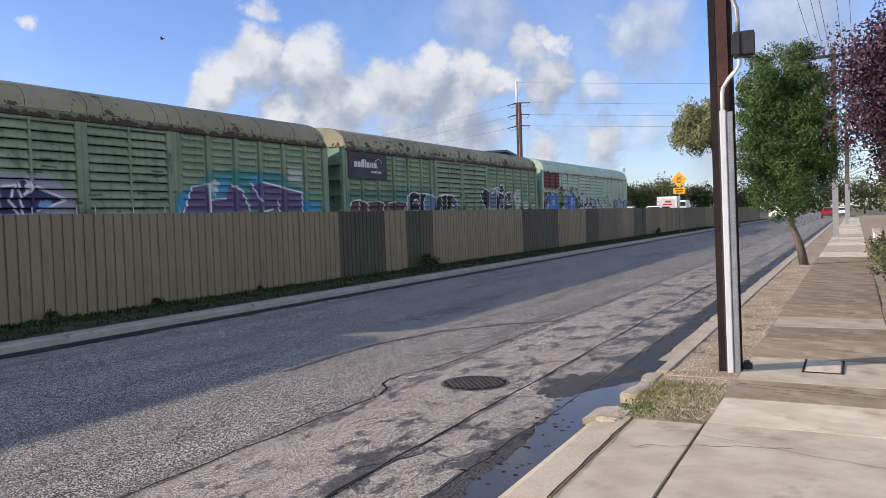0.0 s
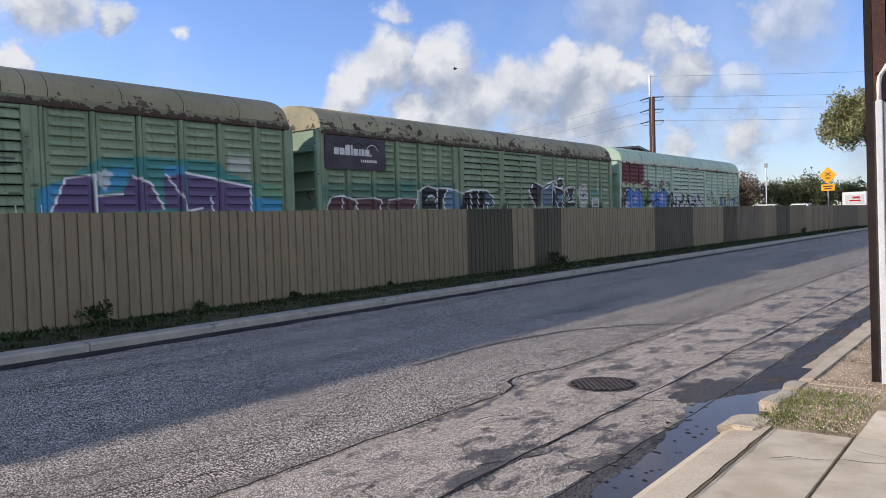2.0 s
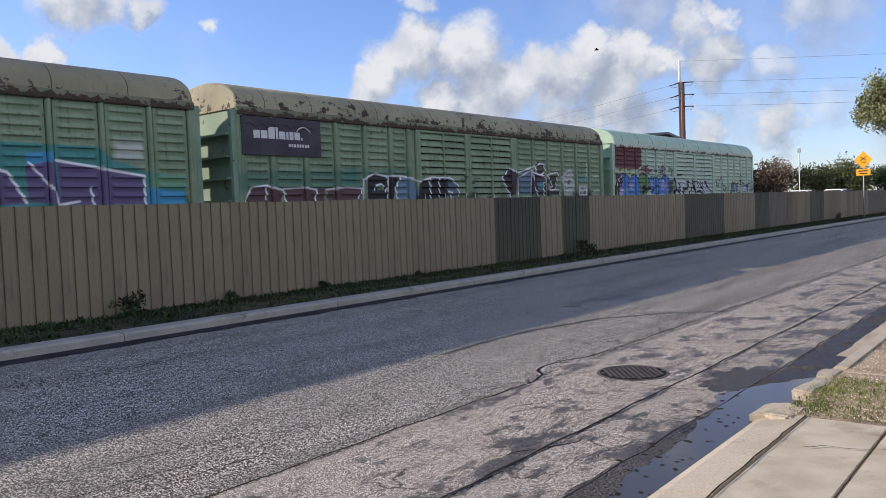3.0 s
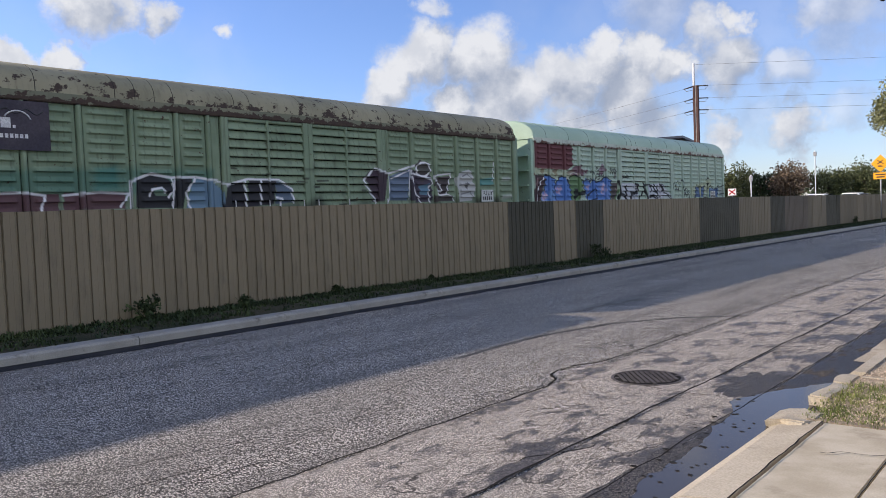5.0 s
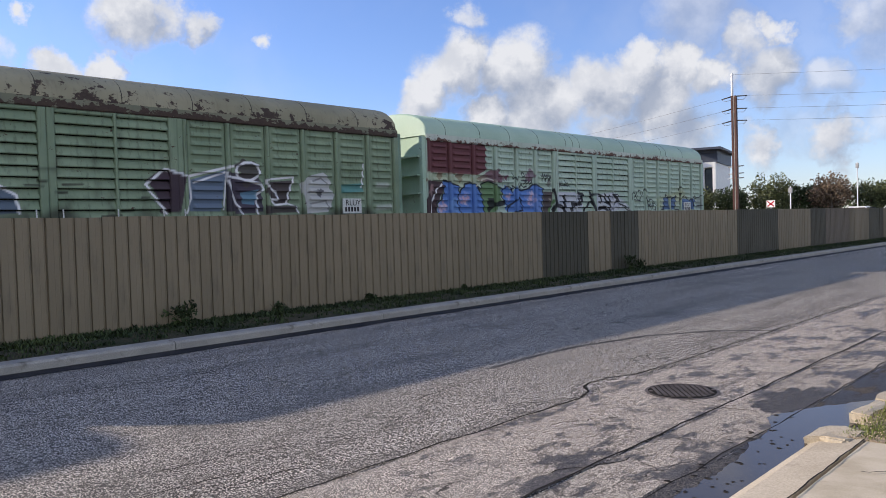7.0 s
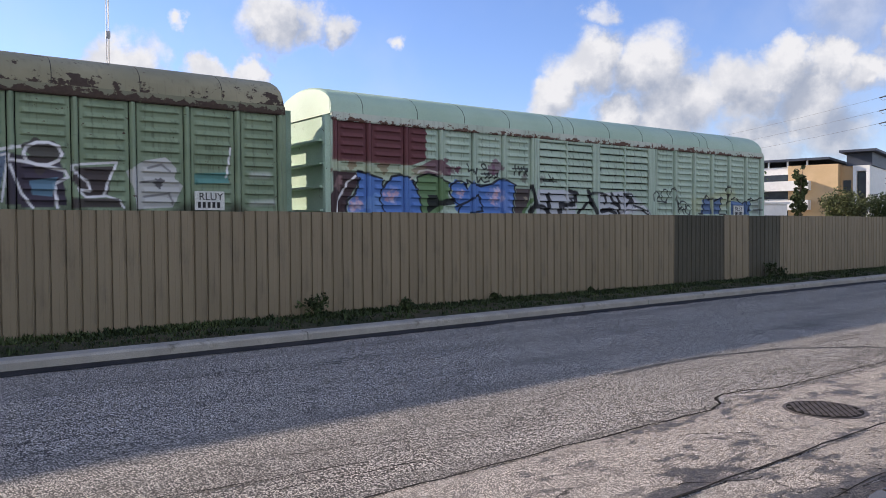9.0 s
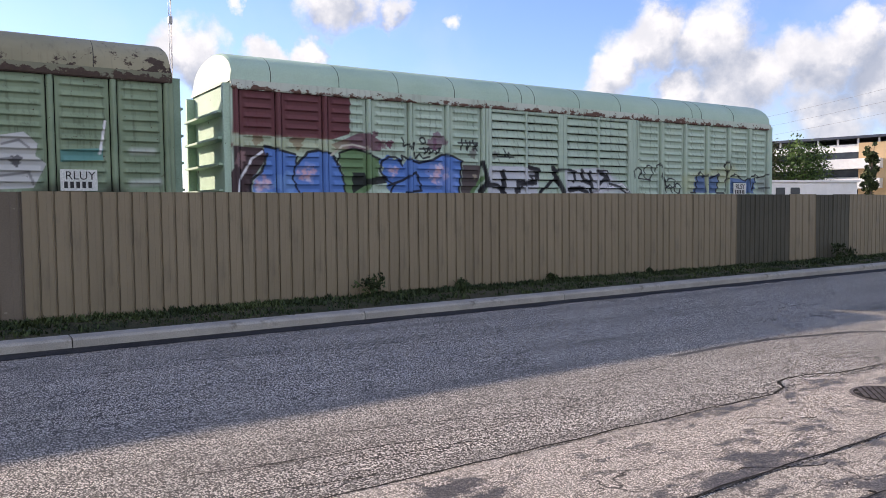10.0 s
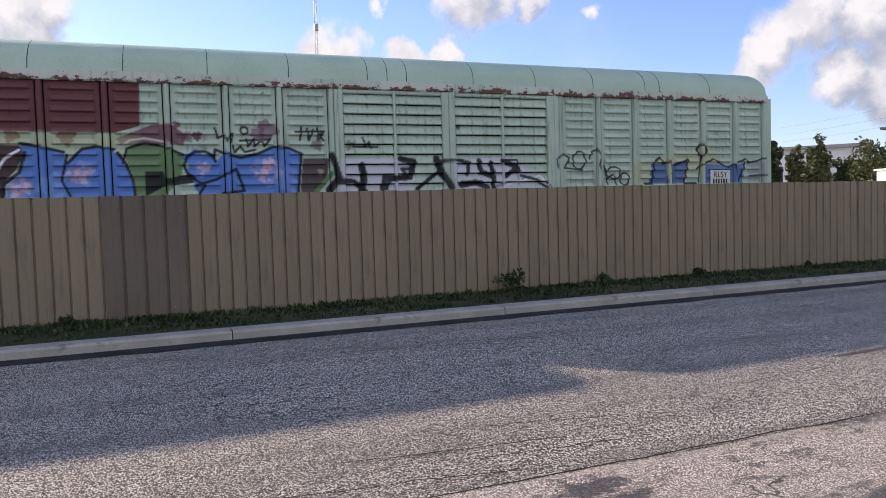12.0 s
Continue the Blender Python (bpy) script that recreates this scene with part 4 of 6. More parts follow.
PAINT_B.append(('line', (0.2, 0.2, 0.2), 0.95, [(15.65, 2.29), (16.15, 2.37), (16.22, 2.15)], 0.03))
PAINT_B.append(('poly', (0.08, 0.26, 0.26), 0.75, [(16.68, 2.8), (17.43, 2.85), (17.42, 2.62), (16.68, 2.57)], 0))
PAINT_B.append(('line', (0.74, 0.74, 0.76), 0.95, [(17.48, 3.37), (17.37, 2.75)], 0.05))
PAINT_B.append(('line', (0.74, 0.74, 0.76), 0.6, [(17.96, 2.81), (18.34, 2.82)], 0.04))
PAINT_B.append(('line', (0.74, 0.74, 0.76), 0.6, [(17.95, 2.18), (18.46, 2.22)], 0.05))

PAINT_A = []
PAINT_A.append(('poly', (0.33, 0.27, 0.42), 0.6, [(7.29, 2.91), (8.4, 2.88), (8.98, 2.48), (9.04, 2.0), (7.24, 2.02)], 0))
PAINT_A.append(('poly', (0.03, 0.03, 0.1), 0.95, [(7.27, 2.55), (7.82, 2.79), (8.1, 2.67), (8.82, 2.34), (8.13, 2.06), (7.24, 2.02)], 0))
PAINT_A.append(('line', (0.74, 0.74, 0.76), 0.95, [(7.27, 2.62), (7.61, 2.66), (7.45, 2.33), (7.64, 2.02)], 0.05))
PAINT_A.append(('line', (0.74, 0.74, 0.76), 0.95, [(7.68, 2.69), (7.74, 2.03)], 0.05))
PAINT_A.append(('line', (0.74, 0.74, 0.76), 0.95, [(7.86, 2.8), (8.02, 2.6), (7.8, 2.46)], 0.06))
PAINT_A.append(('line', (0.74, 0.74, 0.76), 0.95, [(8.09, 2.64), (8.82, 2.34), (8.1, 2.1)], 0.05))
PAINT_A.append(('blob', (0.2, 0.35, 0.6), 0.8, [(8.29, 2.21)], 0.15))
PAINT_A.append(('blob', (0.74, 0.74, 0.76), 0.8, [(7.92, 2.61)], 0.1))
PAINT_A.append(('poly', (0.03, 0.22, 0.23), 0.75, [(12.0, 2.48), (12.71, 2.76), (13.42, 3.18), (14.51, 3.28), (16.42, 3.25), (16.63, 3.06), (17.45, 2.74), (18.42, 2.65), (18.46, 2.01), (11.98, 2.02)], 0))
PAINT_A.append(('poly', (0.07, 0.28, 0.5), 0.9, [(12.16, 2.52), (12.71, 2.69), (12.45, 2.01), (12.03, 2.02)], 0))
PAINT_A.append(('poly', (0.07, 0.28, 0.5), 0.8, [(13.64, 2.97), (14.13, 3.07), (13.97, 2.54), (13.37, 2.41)], 0))
PAINT_A.append(('poly', (0.07, 0.28, 0.5), 0.85, [(14.95, 3.06), (15.53, 3.12), (15.39, 2.56), (14.99, 2.56)], 0))
PAINT_A.append(('poly', (0.07, 0.28, 0.5), 0.8, [(17.5, 2.39), (18.39, 2.29), (18.41, 2.01), (17.48, 2.01)], 0))
PAINT_A.append(('poly', (0.3, 0.4, 0.1), 0.4, [(17.6, 2.64), (18.42, 2.65), (18.4, 2.4), (17.58, 2.39)], 0))
PAINT_A.append(('poly', (0.13, 0.09, 0.19), 0.95, [(12.66, 2.73), (13.22, 2.83), (13.29, 2.02), (12.34, 2.02)], 0))
PAINT_A.append(('poly', (0.13, 0.09, 0.19), 0.95, [(13.31, 2.37), (13.9, 2.41), (14.18, 2.86), (14.6, 2.69), (14.93, 2.06), (13.34, 2.01)], 0))
PAINT_A.append(('poly', (0.13, 0.09, 0.19), 0.95, [(14.94, 2.83), (15.48, 2.92), (15.63, 2.05), (14.96, 2.1)], 0))
PAINT_A.append(('poly', (0.13, 0.09, 0.19), 0.95, [(15.55, 2.94), (17.44, 2.64), (17.4, 2.01), (15.63, 2.03)], 0))
PAINT_A.append(('line', (0.74, 0.74, 0.76), 0.95, [(12.34, 2.03), (12.66, 2.73), (13.28, 2.83), (13.29, 2.02)], 0.05))
PAINT_A.append(('line', (0.74, 0.74, 0.76), 0.95, [(13.31, 2.37), (13.9, 2.41)], 0.05))
PAINT_A.append(('line', (0.74, 0.74, 0.76), 0.95, [(14.17, 2.81), (14.6, 2.69), (14.93, 2.09)], 0.06))
PAINT_A.append(('line', (0.74, 0.74, 0.76), 0.95, [(15.01, 2.88), (15.51, 2.29), (15.56, 2.03), (15.98, 2.1)], 0.05))
PAINT_A.append(('line', (0.74, 0.74, 0.76), 0.95, [(15.55, 2.94), (17.44, 2.64), (17.43, 2.01)], 0.06))
PAINT_A.append(('line', (0.74, 0.74, 0.76), 0.95, [(16.22, 2.38), (16.27, 2.02)], 0.05))
PAINT_A.append(('blob', (0.6, 0.6, 0.62), 0.7, [(13.48, 2.75)], 0.2))
PAINT_A.append(('poly', (0.5, 0.52, 0.5), 0.7, [(16.8, 3.41), (17.46, 3.41), (17.43, 2.97), (16.77, 2.97)], 0))

# ---- ground, road and pavement ----
def build_ground():
    v, f = [], []
    xs = [-1500, -400, -120, -13.0, -11.9, 0.4, 3, 60, 400, 1500]
    ys = [-1500, -200, -40, 0, 60, 150, 260, 800, 2500]
    for y in ys:
        for x in xs:
            v.append((x, y, -0.03))
    n = len(xs)
    for j in range(len(ys) - 1):
        for i in range(n - 1):
            f.append((j * n + i, j * n + i + 1, (j + 1) * n + i + 1, (j + 1) * n + i))
    structure(part("ground", mesh_of("ground", v, f, GROUND)), "dry bare ground of the rail yard and verges")
    road = structure(part("road", mesh_of("road", *box_data((-10.02, -60, -0.4), (-1.6, 330, 0.0)), SEAL)), "grey chip-seal street, worn and cracked")
    part("road_patch", mesh_of("road_patch", *strip(-3.85, -2.72, -6, 120, 0.005, 0.15, 0.03, 0.02, 2.0), PATCH), road, "lighter worn strip of old seal")
    part("road_patch", mesh_of("road_patch", *join(*[tube_data([(-3.3, 6.65, 0.0), (-3.3, 6.65, 0.0065)], 0.72, 28)]), PATCH), road)
    part("gutter_strip", mesh_of("gutter_strip", *strip(-2.7, -2.15, -6, 120, 0.0055, 0.15, 0.02, 0.02, 5.0), STRIP), road, "stained strip beside the gutter")
    part("gutter", mesh_of("gutter", *strip(-2.13, -1.68, -6, 120, 0.005, 0.15, 0.02, 0.0, 8.0), GUTTER), road, "damp concrete gutter")
    part("gutter_edge", mesh_of("gutter_edge", *strip(-1.87, -1.72, 8.3, 120, 0.009, 0.12, 0.05, 0.0, 11.0), KERB), road, "dry pale edge of the gutter")
    # far gutter: wet dirt with the kerb's shade painted into one dark strip
    part("gutter", mesh_of("gutter", *strip(-10.0, -9.6, -40, 117, 0.005, 0.2, 0.0, 0.1, 17.0), GUTTER_DARK), road)
    lines = [(wander((-3.87, -4), (-3.87, 5.9), 80, 0.04, 1), 0.022), (wander((-3.98, 7.4), (-3.8, 60), 220, 0.03, 2), 0.022),
             (wander((-2.74, -4), (-2.72, 60), 300, 0.03, 3), 0.018), (wander((-2.17, -4), (-2.15, 40), 180, 0.03, 4), 0.012),
             ([(-3.87, 5.9), (-3.95, 6.15), (-4.1, 6.3), (-4.15, 6.5), (-4.12, 6.8), (-4.0, 7.1), (-3.98, 7.4)], 0.03)]
    rng = random.Random(4)
    for k in range(26):
        x, y = rng.uniform(-9.2, -4.2), rng.uniform(-3, 26)
        lines.append((wander((x, y), (x + rng.uniform(-0.5, 0.5), y + rng.uniform(0.7, 2.2)), 14, 0.22, 20 + k), rng.uniform(0.008, 0.018)))
    for k in range(34):
        x, y = rng.uniform(-8.6, -4.1), rng.uniform(-1, 18)
        lines.append((wander((x, y), (x + rng.uniform(-0.25, 0.25), y + rng.uniform(0.5, 1.8)), 18, 0.055, 120 + k), rng.uniform(0.008, 0.018)))
    for k in range(10):
        x, y = rng.uniform(-3.7, -2.3), rng.uniform(2.5, 12)
        lines.append((wander((x, y), (x + rng.uniform(0.2, 0.8), y + rng.uniform(-0.3, 0.6)), 10, 0.12, 60 + k), 0.012))
    for pts, w in lines:
        part("crack", mesh_of("crack", *ribbon(pts, w, 0.0085), CRACK), road)
    arcs = [([(-5.47, 6.5), (-5.53, 7.4), (-5.5, 8.3), (-5.21, 9.6), (-4.64, 10.48), (-3.76, 11.15), (-3.28, 11.4)], 0.1)]
    for pts, w in arcs:
        fine = []
        for i in range(len(pts) - 1):
            for k in range(8):
                a, b = pts[i], pts[i + 1]
                fine.append((a[0] + (b[0] - a[0]) * k / 8, a[1] + (b[1] - a[1]) * k / 8))
        part("tyre_mark", mesh_of("tyre_mark", *ribbon(fine, w, 0.0045), TYRE_MARK), road, "dark curved tyre mark")
    # standing water in the gutter
    edge = []
    for k in range(72):
        y = 3.7 + 3.6 * k / 71
        left = float(np.interp(y, (3.7, 4.0, 4.9, 5.7, 6.24, 6.76, 7.1, 7.3), (1.98, 2.04, 2.05, 2.14, 2.3, 2.07, 1.88, 1.76)))
        edge.append((-left - 0.05 * noise.noise((y * 4, 0, 0)) - 0.035 * noise.noise((y * 12, 0, 0)), y))
    back = [(-1.71, 7.3), (-1.71, 3.7)]
    ring = edge + back
    part("puddle", mesh_of("puddle", [(x, y, 0.0085) for x, y in ring], [tuple(range(len(ring)))[::-1]], WATER), road, "shallow puddle of rain water in the gutter")
    for cx, cy, rx, ry, s in ((-2.36, 6.85, 0.22, 0.55, 1), (-2.02, 4.2, 0.2, 0.9, 3)):
        blot = []
        for k in range(56):
            a = 2 * math.pi * k / 56
            q = 1 + 0.45 * noise.noise((2.2 * math.cos(a), 2.2 * math.sin(a), s)) + 0.3 * noise.noise((7 * math.cos(a), 7 * math.sin(a), s))
            blot.append((cx + rx * q * math.cos(a), cy + ry * q * math.sin(a), 0.0072))
        part("wet_patch", mesh_of("wet_patch", blot, [tuple(range(56))], WET), road, "dark wet patch on the seal")
    # leaf litter in the water
    lv, lf = [], []
    for k in range(70):
        y = rng.uniform(3.3, 6.6)
        x = -1.98 - 0.2 * max(0, math.sin((y - 4.9) / 2.2 * math.pi)) + rng.gauss(0, 0.11)
        a, s = rng.uniform(0, 6.28), rng.uniform(0.008, 0.022)
        b = len(lv)
        lv += [(x + s * math.cos(a + q) * (1.6 if q in (0, math.pi) else 0.7), y + s * math.sin(a + q), 0.0115) for q in (0, math.pi / 2, math.pi, -math.pi / 2)]
        lf.append((b, b + 1, b + 2, b + 3))
    tagged(part("leaf_litter", mesh_of("leaf_litter", lv, lf, CRACK)), "dark fallen leaves lying in the puddle", kind="stuff")


build_ground()


def rough_stone(name, lo, hi, amount, seed, mat):
    """A block of broken concrete with worn, uneven edges."""
    bm = bmesh.new()
    bmesh.ops.create_cube(bm, size=1.0)
    bmesh.ops.bevel(bm, geom=bm.edges[:], offset=0.05, segments=2, affect="EDGES")
    bmesh.ops.subdivide_edges(bm, edges=bm.edges[:], cuts=2, use_grid_fill=True)
    lo, hi = Vector(lo), Vector(hi)
    for v in bm.verts:
        q = Vector((lo.x + (v.co.x + 0.5) * (hi.x - lo.x), lo.y + (v.co.y + 0.5) * (hi.y - lo.y), lo.z + (v.co.z + 0.5) * (hi.z - lo.z)))
        n = Vector((noise.noise(q * 6 + Vector((seed, 0, 0))), noise.noise(q * 6 + Vector((0, seed, 5))), 0.6 * noise.noise(q * 7 + Vector((5, 0, seed)))))
        v.co = q + amount * n
    me = bpy.data.meshes.new(name)
    bm.to_mesh(me)
    bm.free()
    me.materials.append(mat)
    return me


def build_kerbs():
    far = structure(new("kerb"), "pale concrete kerb along the fence verge")
    seg = mesh_of("kerb_stone", *[(v, f) for v, f in [join(([(-0.0, 0, -0.2), (0.0, 0, 0.09), (-0.03, 0, 0.12), (-0.3, 0, 0.125), (-0.3, 0, -0.2), (0.0, 3.885, -0.2), (0.0, 3.885, 0.09), (-0.03, 3.885, 0.12), (-0.3, 3.885, 0.125), (-0.3, 3.885, -0.2)],
        [(0, 1, 6, 5), (1, 2, 7, 6), (2, 3, 8, 7), (3, 4, 9, 8), (4, 3, 2, 1, 0), (5, 6, 7, 8, 9)]))]][0], KERB_FAR)
    for k in range(-11, 28):
        s = part("kerb_stone", seg, far)
        s.location = (-9.99, 5.17 + 3.9 * k, 0)
    near = structure(new("kerb"), "worn concrete kerb beside the pavement")
    stone = mesh_of("kerb_stone", *join(([(0, 0, -0.2), (0, 0, 0.075), (0.03, 0, 0.1), (0.13, 0, 0.102), (0.13, 0, -0.2), (0, 1.19, -0.2), (0, 1.19, 0.075), (0.03, 1.19, 0.1), (0.13, 1.19, 0.102), (0.13, 1.19, -0.2)],
        [(0, 5, 6, 1), (1, 6, 7, 2), (2, 7, 8, 3), (3, 8, 9, 4), (0, 1, 2, 3, 4), (9, 8, 7, 6, 5)])), KERB)
    for k in range(80):
        s = part("kerb_stone", stone, near)
        s.location = (-1.69, 7.35 + 1.2 * k, 0)
    # the broken stones at the crossover, and its low kerb
    for y0, y1, x0, turn in ((6.95, 7.32, -1.72, 8), (6.35, 6.92, -1.75, -4)):
        b = part("kerb_stone", rough_stone("kerb_stone", (0, 0, -0.15), (0.15, y1 - y0, 0.09), 0.04, y0, KERB), near)
        b.matrix_basis = pose(x0, y0, 0, 0, 3, turn)
    spans = [(-8.0, -5.1), (-5.08, -2.1), (-2.08, 0.9), (0.92, 3.85), (3.87, 5.62)]
    for y0, y1 in spans:
        m = mesh_of("kerb_stone", [(-1.82, y0, -0.1), (-1.79, y0, 0.02), (-1.72, y0, 0.05), (-1.47, y0, 0.088), (-1.46, y0, -0.1), (-1.82, y1, -0.1), (-1.79, y1, 0.02), (-1.72, y1, 0.05), (-1.47, y1, 0.088), (-1.46, y1, -0.1)],
                    [(0, 5, 6, 1), (1, 6, 7, 2), (2, 7, 8, 3), (3, 8, 9, 4), (0, 1, 2, 3, 4), (9, 8, 7, 6, 5)], KERB)
        part("kerb_stone", m, near, "low sloping kerb of the driveway crossover")
    b = part("kerb_stone", rough_stone("kerb_stone", (0, 0, -0.12), (0.3, 0.4, 0.072), 0.05, 3.0, KERB), near)
    b.matrix_basis = pose(-1.83, 5.56, 0, 0, -4, -10)


build_kerbs()


def build_pavement():
    pave = structure(new("pavement"), "concrete slab pavement, stained brown, with open joints")
    cuts = [-8, -5.2, -2.6, 0.0, 2.8, 5.6, 6.42, 7.15, 8.3, 9.6, 10.6, 11.55, 13.0, 14.7, 17.5, 20.2, 23, 25.5, 28, 30.5, 33, 36, 39, 42, 46, 50, 55, 60, 66, 72, 80, 90, 100, 115]
    for a, b in zip(cuts, cuts[1:]):
        s = boxes("slab", [((0, 0, -0.1), (1.24 + 0.003 * a, b - a - 0.014, 0.0))], SLAB_BROWN if 6.0 < a < 24 and a not in (10.6, 7.15) else SLAB, pave, bevel=0.005)
        s.matrix_basis = pose(-0.93, a, 0.1 + 0.004 * math.sin(a * 7), 0.15 * math.sin(a * 3), 0.2 * math.cos(a * 5), 0)
    cuts = [-8, -5.2, -2.6, 0.0, 2.8, 5.58]
    for a, b in zip(cuts, cuts[1:]):
        s = boxes("slab", [((0, 0, -0.1), (0.5, b - a - 0.014, 0.0))], SLAB, pave, bevel=0.01)
        s.matrix_basis = pose(-1.445, a, 0.094 + 0.003 * math.sin(a), 0, -0.6, 0)
    for pts, w in ((wander((-1.3, 4.85), (-0.35, 5.15), 30, 0.07, 7), 0.009), (wander((-0.9, 6.9), (0.2, 6.7), 30, 0.06, 8), 0.008), (wander((-0.9, 5.25), (0.25, 4.9), 30, 0.05, 9), 0.005),
                   (wander((-1.45, -2.0), (-1.45, 5.55), 150, 0.014, 12), 0.012), (wander((-0.935, -2.0), (-0.935, 5.6), 120, 0.01, 13), 0.008), (wander((-0.86, 6.97), (0.21, 6.82), 30, 0.03, 14), 0.01)):
        part("crack", mesh_of("crack", *ribbon([(p[0], p[1]) for p in pts], w, 0.1085), CRACK), pave)
    verge = structure(part("verge", mesh_of("verge", *box_data((-1.57, 5.62, -0.2), (-0.935, 130, 0.088)), DIRT)), "gravelly dirt strip between kerb and pavement")
    part("edging", mesh_of("edging", *join(*[box_data((-1.56, 7.18, 0.0), (-1.12, 7.22, 0.096))]), KERB), verge, "pale timber edging")
    structure(part("verge", mesh_of("verge", *box_data((0.33, -8, -0.2), (6, 130, 0.09)), DIRT)), "dirt strip beside the pavement")
    bank = []
    for k in range(160):
        y = -40 + k
        bank.append((y, 0.125 + 0.02 * noise.noise((y, 0, 0))))
    v, f = [], []
    for i, (y, z) in enumerate(bank):
        v += [(-10.28, y, 0.122), (-10.8, y, z + 0.03), (-11.73, y, 0.14), (-12.6, y, 0.05)]
        if i:
            for q in range(3):
                f.append((4 * i - 4 + q, 4 * i - 3 + q, 4 * i + 1 + q, 4 * i + q))
    structure(part("verge", mesh_of("verge", v, f, WEEDY)), "weedy strip at the foot of the fence")
    rng = np.random.default_rng(3)
    # pebbles of the strip round the pole
    n = 7500
    xy = np.c_[rng.uniform(-1.55, -0.95, n), 5.7 + 19 * rng.random(n) ** 1.7]
    v, f = [], []
    for x, y in xy:
        s = rng.uniform(0.005, 0.012)
        b = len(v)
        a = rng.uniform(0, 6.28)
        for q in range(4):
            v.append((x + s * math.cos(a + q * 1.57), y + s * math.sin(a + q * 1.57), 0.086))
        v.append((x, y, 0.088 + s * 0.9))
        f += [(b + q, b + (q + 1) % 4, b + 4) for q in range(4)]
    tagged(part("gravel", mesh_of("gravel", v, f, STONE)), "loose brown and cream pebbles on the dirt strip", kind="stuff")


build_pavement()


def grass(name, label, rng, places, height, mat, blades=9, thin=1.0):
    """Tufts of thin bent blades."""
    v, f = [], []
    for x, y, z, s in places:
        for k in range(blades):
            a, h, w = rng.uniform(0, 6.28), height * s * rng.uniform(0.5, 1.2), thin * (0.006 + 0.012 * rng.random() * s)
            dx, dy = math.cos(a), math.sin(a)
            px, py = x + 0.05 * rng.normal(), y + 0.05 * rng.normal()
            lean = h * rng.uniform(0.2, 0.8)
            b = len(v)
            v += [(px - dy * w, py + dx * w, z), (px + dy * w, py - dx * w, z), (px + dx * lean * 0.4 + dy * w, py + dy * lean * 0.4 - dx * w, z + h * 0.6), (px + dx * lean * 0.4 - dy * w, py + dy * lean * 0.4 + dx * w, z + h * 0.6), (px + dx * lean, py + dy * lean, z + h)]
            f += [(b, b + 1, b + 2, b + 3), (b + 3, b + 2, b + 4)]
    tagged(part(name, mesh_of(name, v, f, mat)), label, kind="stuff")


def build_weeds():
    rng = np.random.default_rng(8)
    places = []
    for k in range(15000):
        y = -14 + 85 * rng.random() ** 1.3
        d = noise.noise((y * 0.8, 4, 0)) + 0.45
        if rng.random() < 0.5 + 0.5 * d:
            wide = rng.random() < 0.45
            x = rng.uniform(-11.66, -10.33) if wide else -11.66 + abs(rng.normal()) * 0.35
            if x < -10.35:
                places.append((x, y, 0.13, (0.35 if wide else 0.7) + 0.6 * rng.random()))
    grass("grass", "dark green weeds and grass along the fence", rng, places, 0.075, WEED)
    near = [(-1.53 + 0.55 * rng.random() ** 1.7, 5.68 + 1.25 * rng.random() ** 1.2, 0.088, rng.uniform(0.4, 1)) for k in range(520)]
    grass("grass", "short green grass at the end of the dirt strip", rng, near, 0.026, GRASS_DRY, 8, 0.22)
    for y, s in ((6.1, 0.34), (7.95, 0.2), (10.1, 0.15), (20.4, 0.4), (20.95, 0.26), (12.9, 0.12), (-0.7, 0.14), (52.0, 0.4)):
        w = tagged(new("weed"), "leafy dark green weed growing against the fence", "weed", "weeds along the fence")
        w.location = (-11.5, y, 0.12)
        stalks = [tube_data([(0, 0, 0), (rng.normal() * 0.2 * s, rng.normal() * 0.4 * s, s * rng.uniform(0.6, 1.1))], [0.008, 0.003], 5) for k in range(6)]
        for data in stalks:
            part("stalk", mesh_of("stalk", *data, WEED), w)
        c = np.array([[rng.normal() * 0.15 * s, rng.normal() * 0.3 * s, s * rng.uniform(0.1, 1.05)] for k in range(26)])
        part("leaf_mass", leaf_mesh("leaf_mass", rng, c, np.full((26, 3), 0.12 * s + 0.03), 12, 0.035, WEED), w)["kind"] = "stuff"


build_weeds()


# ---- fence ----
PITCH = 0.2055


def sheet_mesh(name, mat, ribs=4):
    """Flat pans between narrow grooves, with a small fold beside each groove."""
    prof = []
    for k in range(ribs):
        y = k * PITCH
        prof += [(0.0, y), (0.0, y + 0.088), (0.003, y + 0.094), (0.0, y + 0.1), (0.0, y + 0.158), (0.01, y + 0.166), (0.01, y + 0.172), (-0.024, y + 0.178), (-0.024, y + 0.194), (0.0, y + 0.201)]
    prof.append((0.0, ribs * PITCH))
    v, f = [], []
    for x, y in prof:
        v += [(x, y, 0.05), (x, y, 1.9)]
    for i in range(len(prof) - 1):
        f.append((2 * i, 2 * i + 2, 2 * i + 3, 2 * i + 1))
    n = len(v)
    v += [(-0.03, prof[0][1], 0.05), (-0.03, prof[0][1], 1.9), (-0.03, prof[-1][1], 0.05), (-0.03, prof[-1][1], 1.9)]
    f += [(n, n + 1, n + 3, n + 2), (1, n - 1, n + 3, n + 1), (0, 1, n + 1, n), (n - 2, n + 2, n + 3, n - 1)]
    return mesh_of(name, v, f, mat)


